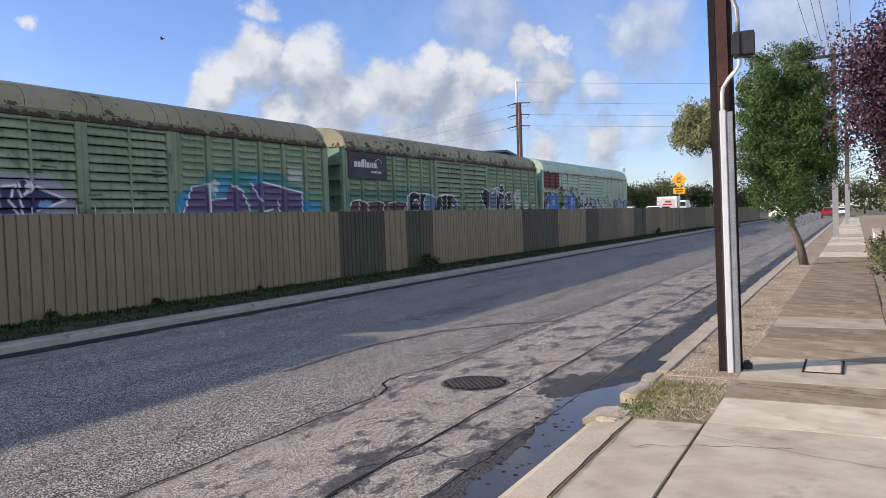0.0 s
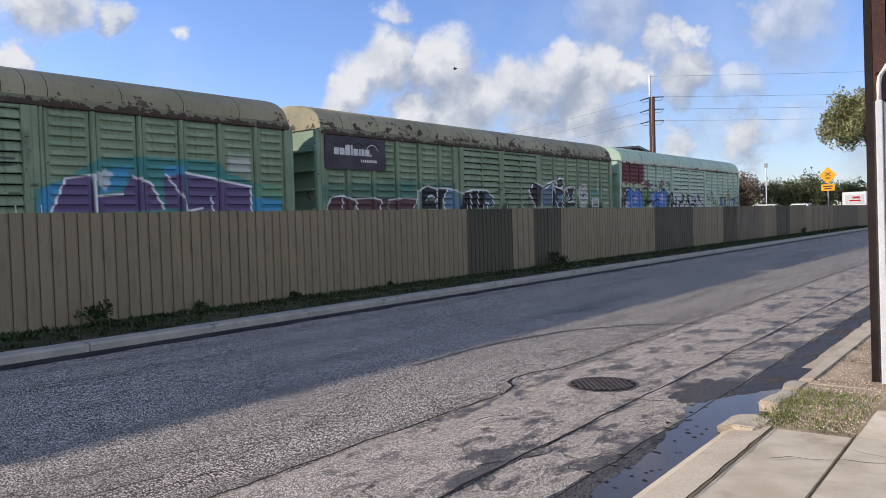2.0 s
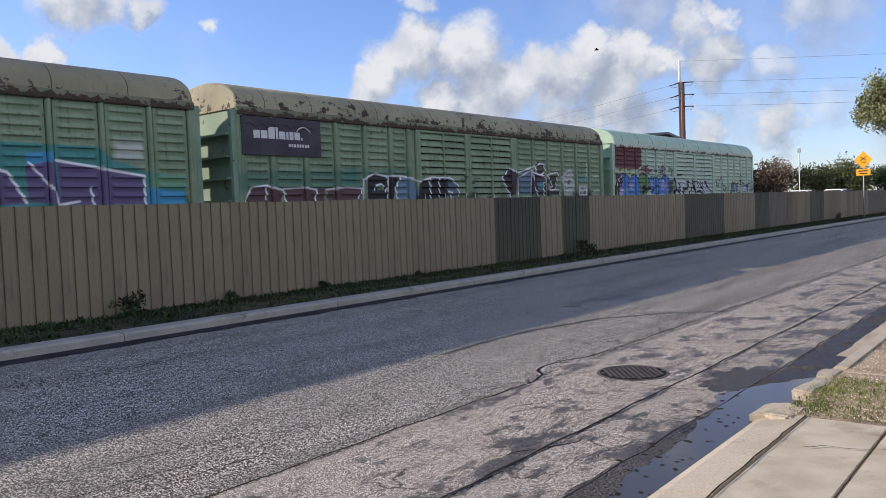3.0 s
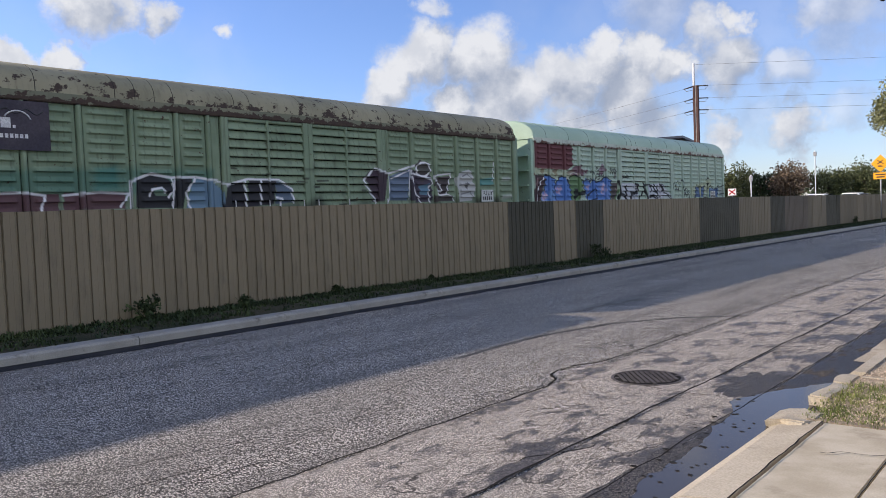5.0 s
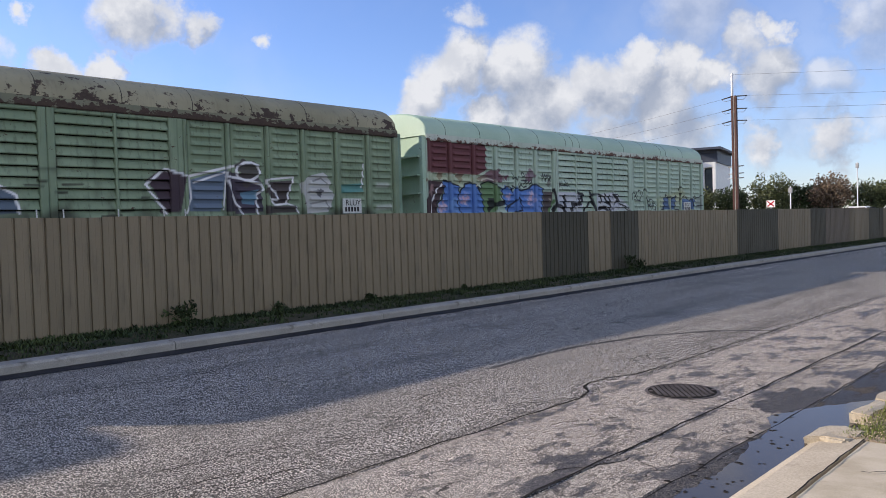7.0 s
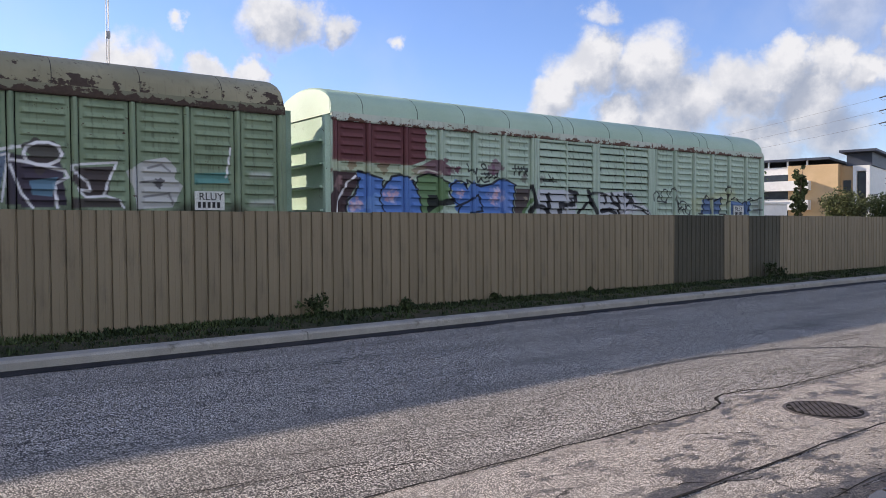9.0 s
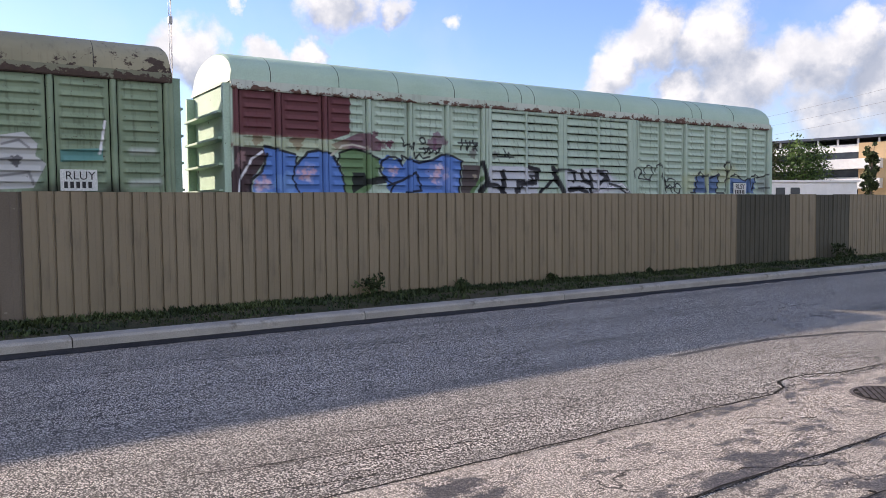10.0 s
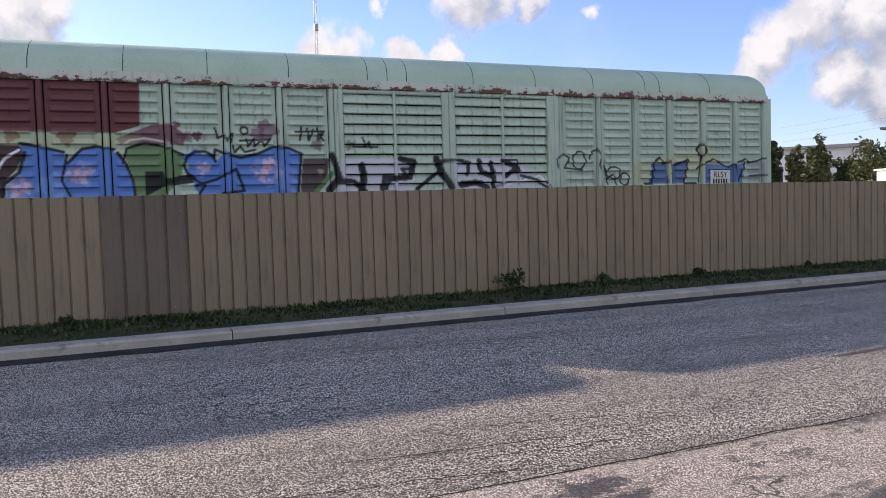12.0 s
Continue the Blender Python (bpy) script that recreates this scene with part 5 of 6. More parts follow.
def build_fence():
    fence = tagged(new("fence"), "tall ribbed steel fence of tan and dark panels", "fence")
    fence.location = (-11.73, 0, 0)
    kinds = {k: sheet_mesh("fence_sheet", m) for k, m in SHEETS.items()}
    bays = [(-14.5, -0.22, "tan"), (-0.22, 0.93, "brown"), (0.93, 16.25, "tan"), (16.25, 18.45, "olive"), (18.45, 19.65, "tan"), (19.65, 21.25, "olive"), (21.25, 28.75, "tan"), (28.75, 33.0, "olive"),
            (33.0, 37.0, "drab"), (37.0, 39.2, "olive"), (39.2, 43.0, "brown"), (43.0, 46.5, "drab"), (46.5, 49.5, "olive"), (49.5, 62, "drab"), (62, 72, "brown"), (72, 118, "drab")]
    rng = random.Random(2)
    for a, b, kind in bays:
        n = max(1, round((b - a) / (4 * PITCH)))
        for k in range(n):
            s = part("fence_sheet", kinds[kind], fence)
            s.matrix_basis = pose(rng.uniform(-0.004, 0.004), a + (b - a) * k / n, rng.uniform(-0.008, 0.008), 0, rng.uniform(-0.4, 0.4), 0) @ Matrix.Diagonal((1, (b - a) / n / (4 * PITCH), 1, 1))
    rail = [((-0.09, -14.5, z), (-0.034, 118, z + 0.05)) for z in (0.35, 1.6)]
    boxes("rail", rail[:1], GALV, fence)
    boxes("rail", rail[1:], GALV, fence)
    post = mesh_of("post", *box_data((-0.15, 0, 0), (-0.092, 0.06, 1.8)), GALV)
    for k in range(55):
        part("post", post, fence).location = (0, -14.3 + 2.4 * k, 0.02)


build_fence()

# ---- the train ----
def cover(ops, u, z):
    """Colour and cover of the sprayed paint at points along (u) and up (z) the side."""
    rgb, alpha = np.zeros((len(u), 3)), np.zeros(len(u))
    p = np.stack([u, z], 1)

    def to_line(pts):
        best = np.full(len(u), 9.0)
        for a, b in zip(pts, pts[1:]):
            a, b = np.array(a), np.array(b)
            d = b - a
            k = np.clip(((p - a) @ d) / max(d @ d, 1e-9), 0, 1)
            best = np.minimum(best, np.hypot(*(p - a - k[:, None] * d).T))
        return best

    lo, hi = p.min(0) - 0.4, p.max(0) + 0.4
    for kind, col, much, pts, size in ops:
        q = np.array(pts)
        if (q.min(0) - size > hi).any() or (q.max(0) + size < lo).any():
            continue
        if kind == "blob":
            off = p - np.array(pts[0])
            way = np.arctan2(off[:, 1], off[:, 0])
            turn = 40 * pts[0][0] + 23 * pts[0][1]
            dist = np.hypot(*off.T) - size * (1 + 0.2 * np.sin(3 * way + turn) + 0.13 * np.sin(7 * way + 2 * turn))
        elif kind == "line":
            dist = to_line(pts) - size / 2
        else:
            dist = to_line(list(pts) + [pts[0]])
            inside = np.zeros(len(u), bool)
            for (x0, y0), (x1, y1) in zip(pts, list(pts[1:]) + [pts[0]]):
                if y0 != y1:
                    inside ^= ((y0 > z) != (y1 > z)) & (u < (x1 - x0) * (z - y0) / (y1 - y0) + x0)
            dist = np.where(inside, -dist, dist)
        if kind == "line":
            dist = dist - max(0.0, 0.046 - size) / 2
        soft = 0.018 if much > 0.7 else 0.04 if kind == "blob" else 0.16
        a = much * np.clip(0.5 - dist / soft, 0, 1)
        rgb += (np.array(col) - rgb) * np.where(alpha + a > 0, a / np.maximum(a + alpha * (1 - a), 1e-6), 0)[:, None]
        alpha = a + alpha * (1 - a)
    return np.c_[rgb, alpha]


def relief(name, u0, u1, z0, z1, du, dz, depth, mat, ops, parent, label="", back=-0.07):
    """A pressed sheet in the wagon's side: a fine grid whose depth follows depth(u, z), closed round its edge."""
    us, zs = np.linspace(u0, u1, max(3, int((u1 - u0) / du) + 1)), np.linspace(z0, z1, max(3, int((z1 - z0) / dz) + 1))
    us, zs = np.r_[u0, us, u1], np.r_[z0, zs, z1]
    U, Z = np.meshgrid(us, zs)
    D = depth(U, Z)
    D[0, :], D[-1, :], D[:, 0], D[:, -1] = back, back, back, back
    v = np.stack([D, U, Z], -1).reshape(-1, 3)
    n, m = len(us), len(zs)
    i = np.arange((m - 1) * n).reshape(m - 1, n)[:, :-1].ravel()
    quads = np.stack([i, i + 1, i + n + 1, i + n], 1)
    me = bpy.data.meshes.new(name)
    me.vertices.add(len(v))
    me.vertices.foreach_set("co", v.astype(np.float32).ravel())
    me.loops.add(quads.size)
    me.loops.foreach_set("vertex_index", quads.ravel().astype(np.int32))
    me.polygons.add(len(quads))
    me.polygons.foreach_set("loop_start", np.arange(0, quads.size, 4, dtype=np.int32))
    me.update(calc_edges=True)
    me.materials.append(mat)
    att = me.attributes.new("paint", "FLOAT_COLOR", "POINT")
    att.data.foreach_set("color", cover(ops, v[:, 1], v[:, 2]).astype(np.float32).ravel())
    return part(name, me, parent, label)


BOT, EAVE, LONG, WIDE = 1.92, 4.18, 18.77, 2.9
BAYS = [0.13, 1.07, 2.17, 3.28, 4.4, 5.48, 6.57]
LOUVRES = [(6.83, 7.95), (8.01, 9.1), (9.43, 10.6), (10.66, 11.805)]
BAYS_B = [12.2, 13.3, 14.38, 15.45, 16.54, 17.64, 18.64]


def pressed(u0, u1, z0):
    def depth(U, Z):
        ph = np.mod(Z - z0, 0.203) / 0.203
        ridge = np.where(ph < 0.27, 0, np.where(ph < 0.34, (ph - 0.27) / 0.07, np.clip(1 - (ph - 0.34) / 0.5, 0, 1)))
        side = np.clip((np.minimum(U - u0, u1 - U) - 0.07) / 0.05, 0, 1)
        ends = np.clip((np.minimum(Z - z0, EAVE - Z) - 0.02) / 0.05, 0, 1)
        return -0.02 + 0.075 * ridge * side * ends
    return depth


def arch(n=14, rise=0.78, half=1.47):
    return [(-WIDE / 2 + half * math.cos(math.pi * k / n), EAVE + 0.16 + rise * math.sin(math.pi * k / n) ** 0.75) for k in range(n + 1)]


def wagon(label, green, plain, roof_mat, cornice, ops, hooks=True, bays=BAYS):
    w = tagged(new("louvre_wagon"), label, "wagon", "wagons of the goods train")
    # the body's near-black colour paints the gaps as deep shade
    boxes("body", [((-WIDE + 0.06, 0.1, BOT - 0.05), (-0.06, LONG - 0.1, EAVE + 0.14))], RECESS_SHADE, w)
    for rows in (bays, BAYS_B):
        for a, b in zip(rows, rows[1:]):
            relief("side_panel", a + 0.08, b - 0.08, BOT, EAVE, 0.024, 0.0136, pressed(a + 0.08, b - 0.08, BOT), green, ops, w)
        for a in rows:
            relief("side_post", a - 0.058, a + 0.058, BOT, EAVE, 0.0145, 0.05, lambda U, Z, a=a: 0.05 * np.clip((0.05 - np.abs(U - a)) / 0.016, 0, 1), green, ops, w)
    if bays is not BAYS:
        relief("blank_panel", bays[-1] + 0.07, 6.59, BOT, EAVE, 0.04, 0.05, lambda U, Z: -0.01 + 0 * U, green, ops, w)
    for a in (0.0, LONG - 0.1):
        relief("corner_post", a, a + 0.1, BOT - 0.1, EAVE + 0.1, 0.03, 0.05, lambda U, Z: 0.03 + 0 * U, green, ops, w)
    for a, b in ((6.63, 6.82), (9.11, 9.26), (9.275, 9.42), (11.815, 12.0), (12.005, 12.135)):
        relief("door_post", a, b, BOT, EAVE, 0.03, 0.05, lambda U, Z: 0.05 + 0 * U, green, ops, w)
    for k, (a, b) in enumerate(LOUVRES):
        n = 10
        h = (EAVE - 0.1 - BOT) / n
        for j in range(n):
            z0 = BOT + 0.03 + j * h
            relief("slat", a, b, z0, z0 + h * 0.9, 0.028, 0.025, lambda U, Z, z0=z0, h=h: 0.05 - 0.085 * np.clip((Z - z0) / (h * 0.9), 0, 1), green, ops, w)
        relief("door_rail", a, b, EAVE - 0.08, EAVE, 0.06, 0.03, lambda U, Z: 0.035 + 0 * U, green, ops, w)
        if k % 2 == 0:
            relief("door_post", b + 0.0, b + 0.06, BOT, EAVE, 0.03, 0.05, lambda U, Z: 0.045 + 0 * U, green, ops, w)
    # cornice, roof, far side
    boxes("cornice", [((-0.05, 0.02, EAVE), (0.07, LONG - 0.02, EAVE + 0.2))], cornice, w, bevel=0.02)
    prof = arch()
    # the arch is closed by a steep plate at each end
    rings = [(0.0, 0.0), (0.05, 0.94), (0.1, 1.0), (LONG - 0.1, 1.0), (LONG - 0.05, 0.94), (LONG, 0.0)]
    v, f, n, foot = [], [], len(prof), EAVE + 0.16
    for y, k in rings:
        v += [(x, y, foot + (z - foot) * k) for x, z in prof]
    for i in range(len(rings) - 1):
        for k in range(n - 1):
            f.append((i * n + k, i * n + k + 1, (i + 1) * n + k + 1, (i + 1) * n + k))
    me = mesh_of("roof", v, f, roof_mat)
    for poly in me.polygons[2 * (n - 1): 3 * (n - 1)]:
        poly.use_smooth = True
    part("roof", me, w, "arched sheet-steel roof")
    seam = mesh_of("roof_seam", *join(*[tube_data([(x, 0.012 * k, z) for k, (x, z) in enumerate(prof[:6])], [0.008, 0.008, 0.007, 0.006, 0.004, 0.001], 4)]), UNDER)
    rng = random.Random(len(label))
    y = 0.9
    while y < LONG - 0.8:
        part("roof_seam", seam, w).location = (0, y, 0)
        y += rng.choice((1.55, 1.62, 0.45, 1.7))
    boxes("far_side", [((-WIDE, 0.05, BOT - 0.05), (-WIDE + 0.07, LONG - 0.05, EAVE + 0.16))], plain, w)
    # ends: recessed wall behind deep shelves and corner posts
    for y, s in ((0.0, -1), (LONG, 1)):
        def at(y0, y1):
            return (min(y + s * y0, y + s * y1), max(y + s * y0, y + s * y1))
        a, b = at(-0.12, -0.04)
        boxes("end_wall", [((-WIDE + 0.03, a, BOT - 0.1), (-0.03, b, EAVE + 0.16))], plain, w)
        for k in range(4):
            z = BOT + 0.12 + k * 0.55
            a, b = at(-0.05, 0.22)
            boxes("end_shelf", [((-WIDE + 0.12, a, z), (-0.14, b, z + 0.05))], plain, w)
        for x in (-0.12, -WIDE):
            a, b = at(-0.05, 0.14)
            boxes("end_post", [((x, a, BOT - 0.1), (x + 0.12, b, EAVE + 0.12))], plain, w)
    # underframe and running gear
    boxes("underframe", [((-WIDE + 0.12, 0.0, BOT - 0.34), (-0.08, LONG, BOT - 0.06))], UNDER, w)
    for y in (0, LONG):
        s = -1 if y == 0 else 1
        boxes("coupler", [((-WIDE / 2 - 0.12, min(y, y + s * 0.575), 1.55), (-WIDE / 2 + 0.12, max(y, y + s * 0.575), 1.8))], UNDER, w)
    for yc in (2.6, LONG - 2.6):
        bogie = part("bogie", mesh_of("bogie", *join(*[box_data((x - 0.06, yc - 1.15, 1.2), (x + 0.06, yc + 1.15, 1.5)) for x in (-WIDE / 2 - 1.0, -WIDE / 2 + 1.0)], box_data((-WIDE / 2 - 1.0, yc - 0.2, 1.25), (-WIDE / 2 + 1.0, yc + 0.2, 1.6))), UNDER), w)
        for dy in (-0.88, 0.88):
            for x in (-0.8, 0.72):
                part("wheel", mesh_of("wheel", *join(tube_data([(-WIDE / 2 + x, yc + dy, 1.265), (-WIDE / 2 + x + 0.1, yc + dy, 1.265)], 0.46, 20)), STEEL), bogie)
    if hooks:
        pin = mesh_of("door_hook", *tube_data([(0.08, 0, BOT), (0.1, 0, BOT + 0.1), (0.09, 0, BOT + 0.25)], 0.014, 6), LETTER)
        for u in (6.9, 7.9, 9.0, 9.5, 10.6, 11.6, 12.1):
            part("door_hook", pin, w, "pale bent hook").location = (0, u, 0)
    return w


def letters(text, u, z, height, parent, out=0.075):
    """Stencilled letters facing the street."""
    cu = bpy.data.curves.new("lettering", "FONT")
    cu.body, cu.size, cu.extrude = text, height, 0.002
    ob = bpy.data.objects.new("lettering", cu)
    scene.collection.objects.link(ob)
    me = bpy.data.meshes.new_from_object(ob.evaluated_get(bpy.context.evaluated_depsgraph_get()))
    bpy.data.objects.remove(ob)
    me.materials.clear()
    me.materials.append(INK)
    p = part("lettering", me, parent)
    p.matrix_basis = pose(out, u, z, 90, 0, 90)
    return p


def number_panel(w, u0, u1, z0, z1, text, bars):
    plate = boxes("number_panel", [((0.03, u0, z0), (0.066, u1, z1))], PLATE, w, "white stencilled number panel")
    letters(text, u0 + 0.08, z0 + 0.53 * (z1 - z0), 0.2 * (z1 - z0) / 0.4 * 1.1, plate, 0.07)
    step = (u1 - u0 - 0.12) / bars
    boxes("number_bar", [((0.068, u0 + 0.06 + k * step, z0 + 0.05), (0.071, u0 + 0.06 + k * step + step * 0.6, z0 + 0.43 * (z1 - z0))) for k in range(bars)], INK, plate)


def grime(seed):
    """Soot and dirt along the foot of the side and round the doors."""
    rng = random.Random(seed)
    ops = []
    for k in range(16):
        u, h = rng.uniform(0.3, 18.4), rng.uniform(0.1, 0.35)
        ops.append(("poly", (0.035, 0.034, 0.026), 0.55, [(u - rng.uniform(0.2, 0.8), BOT), (u + rng.uniform(0.2, 0.8), BOT), (u + 0.1, BOT + h), (u - 0.1, BOT + h * 0.8)], 0))
    for k in range(26):
        u, z = rng.uniform(6.8, 12.0), rng.uniform(2.1, 4.0)
        ops.append(("line", (0.05, 0.045, 0.035), 0.5, [(u, z), (u + rng.uniform(-0.05, 0.05), z - rng.uniform(0.1, 0.5))], rng.uniform(0.02, 0.07)))
    for k in range(18):
        u, z = rng.uniform(6.8, 12.0), rng.uniform(2.0, 3.4)
        ops.append(("line", (0.03, 0.027, 0.022), 0.85, [(u, z), (u + rng.uniform(0.1, 0.4), z + rng.uniform(-0.02, 0.02))], rng.uniform(0.02, 0.05)))
    return ops


def build_train():
    lead = wagon("green steel louvre wagon at the front of the train", GREEN_OLD, GREEN_OLD_PLAIN, ROOF_OLD, CORNICE_OLD, [], False)
    first = wagon("dark green louvre wagon with purple and teal spray paint", GREEN_OLD, GREEN_OLD_PLAIN, ROOF_CLEAN, CORNICE_OLD, grime(1) + PAINT_A)
    second = wagon("green louvre wagon with rusty roof, dark signboard and black spray paint", GREEN_OLD, GREEN_OLD_PLAIN, ROOF_OLD, CORNICE_OLD, grime(2) + PAINT_B, True, BAYS[:-1] + [6.29])
    third = wagon("mint green louvre wagon with maroon patch and blue spray paint", GREEN_MINT, GREEN_MINT_PLAIN, ROOF_MINT, CORNICE_MINT, PAINT_C, False)
    number_panel(third, 16.74, 17.38, 1.97, 2.37, "RLSY", 6)
    number_panel(second, 16.66, 17.3, 2.03, 2.43, "RLUY", 5)
    board = boxes("sign_board", [((0.05, 0.1, 3.2), (0.085, 2.66, 4.16))], BOARD, second, "dark purple company signboard")
    z = 3.62
    spans, u = [], 0.45
    for wd, h in ((0.19, 0.2), (0.2, 0.2), (0.2, 0.3), (0.07, 0.3), (0.2, 0.2), (0.07, 0.2), (0.13, 0.2), (0.18, 0.2), (0.05, 0.06)):
        spans.append(((0.086, u, z), (0.09, u + wd, z + h)))
        u += wd + 0.035
    boxes("logo_bar", spans, LETTER, board, "pale bars of the company mark")
    boxes("logo_bar", [((0.086, 1.55 + 0.09 * k, 3.43), (0.09, 1.55 + 0.09 * k + 0.06, 3.51)) for k in range(8)], LETTER, board)
    arc = [(0.088, 2.06 - 0.26 * math.cos(0.5 + 2.3 * k / 10), 3.72 + 0.24 * math.sin(0.5 + 2.3 * k / 10)) for k in range(11)]
    tube("logo_arc", arc, 0.016, LETTER, board, 4)
    wave = [(0.087, 0.25 + 0.045 * k, 3.95 + 0.05 * math.sin(k * 0.75)) for k in range(52)]
    tube("spray_line", wave, 0.012, DARK_BOX, board, 4)
    return [lead, first, second, third]


WAGONS = build_train()


def build_track():
    bed = structure(part("ballast", mesh_of("ballast", [(-20.4, -120, -0.03), (-19.0, -120, 0.52), (-15.9, -120, 0.52), (-14.4, -120, -0.03), (-20.4, 200, -0.03), (-19.0, 200, 0.52), (-15.9, 200, 0.52), (-14.4, 200, -0.03)], [(0, 4, 5, 1), (1, 5, 6, 2), (2, 6, 7, 3)], GROUND)), "raised ballast bed of the railway")
    for x in (-18.2, -16.7):
        part("rail", mesh_of("rail", *join(box_data((x - 0.035, -120, 0.6), (x + 0.035, 200, 0.805)), box_data((x - 0.07, -120, 0.58), (x + 0.07, 200, 0.605))), STEEL), bed)
    sl = mesh_of("sleeper", *box_data((-18.75, 0, 0.45), (-16.15, 0.24, 0.58)), KERB)
    for k in range(150):
        part("sleeper", sl, bed).location = (0, -40 + 0.68 * k, 0)


build_track()

# ---- poles, signs, covers ----
def build_near_pole():
    p = tagged(new("utility_pole"), "tall steel and concrete utility pole beside the kerb", "utility pole")
    p.matrix_world = pose(-1.035, 7.62, 0.0, 0, -0.7, 8)
    boxes("steel_channel", [((-0.105, -0.09, 0.0), (-0.06, 0.09, 9.5)), ((-0.06, -0.09, 0.0), (-0.045, -0.075, 9.5))], POLE_SHADE, p, "brown steel channel, coloured near-black for its shade")
    boxes("steel_channel", [((0.06, -0.09, 0.0), (0.105, 0.09, 9.5)), ((0.045, -0.09, 0.0), (0.06, -0.075, 9.5))], POLE_SHADE, p)
    boxes("concrete_core", [((-0.058, -0.07, 0.0), (0.058, 0.07, 9.5))], POLE_GREY, p, "grey concrete core")
    boxes("steel_plate", [((-0.04, -0.105, 2.52), (0.058, -0.092, 9.4))], POLE_RED, p)
    boxes("cable_guard", [((-0.03, -0.145, 0.06), (0.025, -0.092, 2.52))], CONDUIT, p, "white cable guard", 0.008)
    boxes("cable_guard", [((0.028, -0.135, 0.06), (0.085, -0.092, 2.5))], GALV, p, "grey cable guard", 0.006)
    tube("conduit", [(0.0, -0.12, 2.45), (0.0, -0.12, 2.66), (0.01, -0.12, 2.72), (0.06, -0.13, 2.8), (0.12, -0.14, 2.86), (0.155, -0.14, 2.9), (0.16, -0.14, 2.98), (0.16, -0.14, 3.0)], 0.018, CONDUIT, p, 10)
    boxes("fuse_box", [((0.09, -0.22, 2.98), (0.29, -0.06, 3.2))], DARK_BOX, p, "dark grey fuse box", 0.02)
    boxes("fuse_box_lid", [((0.13, -0.232, 2.99), (0.16, -0.222, 3.19)), ((0.19, -0.236, 2.985), (0.285, -0.222, 3.195))], DARK_BOX, p, "", 0.004)
    tube("conduit", [(0.15, -0.14, 3.2), (0.15, -0.14, 3.32), (0.145, -0.14, 3.42), (0.1, -0.13, 3.55), (0.09, -0.12, 3.7), (0.09, -0.12, 9.0)], 0.02, GALV, p, 10)
    boxes("base_stub", [((0.1, -0.02, 0.05), (0.19, 0.1, 0.17))], DARK_BOX, p, "", 0.02)
    for z in (2.75, 5.0, 6.5):
        tube("bolt", [(-0.02, -0.112, z), (-0.02, -0.125, z)], 0.014, POLE_RED, p, 6)


build_near_pole()


def build_manhole():
    m = tagged(new("manhole_cover"), "round cast-iron manhole cover with a chequer pattern in the road", "manhole cover")
    m.matrix_world = pose(-3.25, 6.63, 0.0, 0, 0, 40)
    part("ring", mesh_of("ring", *tube_data([(0, 0, 0.0), (0, 0, 0.011)], 0.335, 40), IRON), m)
    part("lid", mesh_of("lid", *tube_data([(0, 0, 0.005), (0, 0, 0.0135)], 0.305, 40), CRACK), m)
    stud = box_data((-0.016, -0.016, 0.013), (0.016, 0.016, 0.02))
    me = mesh_of("stud", *stud, IRON)
    for i in range(-6, 7):
        for j in range(-6, 7):
            if math.hypot(i, j) * 0.047 < 0.285:
                part("stud", me, m).location = (i * 0.047, j * 0.047, 0)
    c = tagged(new("service_cover"), "rectangular concrete service cover in a dark frame in the pavement", "service cover")
    c.location = (-0.26, 7.95, 0.1)
    boxes("frame", [((-0.172, -0.317, -0.02), (0.172, -0.3, 0.009)), ((-0.172, 0.3, -0.02), (0.172, 0.317, 0.009)), ((-0.172, -0.3, -0.02), (-0.155, 0.3, 0.009)), ((0.155, -0.3, -0.02), (0.172, 0.3, 0.009))], CRACK, c, "dark open joint")
    boxes("lid", [((-0.153, -0.298, -0.02), (0.153, 0.298, 0.013))], SLAB, c, "", 0.01)


build_manhole()


def build_warning_sign():
    s = tagged(new("warning_sign"), "yellow diamond level-crossing sign on a steel post by the fence", "road sign")
    s.matrix_world = pose(-10.75, 55.5, 0.12, 0, 0, -8)
    tube("post", [(0, 0, 0), (0, 0, 3.9)], 0.035, GALV, s)
    k = 0.56
    part("diamond", mesh_of("diamond", [(0, -0.045, 3.72 + k), (-k, -0.045, 3.72), (0, -0.045, 3.72 - k), (k, -0.045, 3.72), (0, -0.04, 3.72 + k), (-k, -0.04, 3.72), (0, -0.04, 3.72 - k), (k, -0.04, 3.72)],
         [(0, 1, 2, 3), (7, 6, 5, 4), (0, 4, 5, 1), (1, 5, 6, 2), (2, 6, 7, 3), (3, 7, 4, 0)], YELLOW), s, "yellow diamond plate")
    for a in (35, -35):
        b = boxes("symbol", [((-0.22, -0.05, -0.028), (0.22, -0.046, 0.028))], INK, s, "black crossed bars")
        b.matrix_basis = pose(0, 0, 3.8, 0, a, 0)
    boxes("symbol", [((-0.16, -0.05, 3.5), (0.16, -0.046, 3.54)), ((-0.12, -0.05, 3.57), (0.12, -0.046, 3.6))], INK, s)
    plate = boxes("sub_plate", [((-0.42, -0.045, 2.72), (0.42, -0.04, 3.14))], YELLOW, s, "yellow plate below the diamond")
    boxes("text_bar", [((-0.3, -0.05, 2.97), (0.3, -0.046, 3.05)), ((-0.24, -0.05, 2.81), (0.24, -0.046, 2.89))], INK, plate)


build_warning_sign()


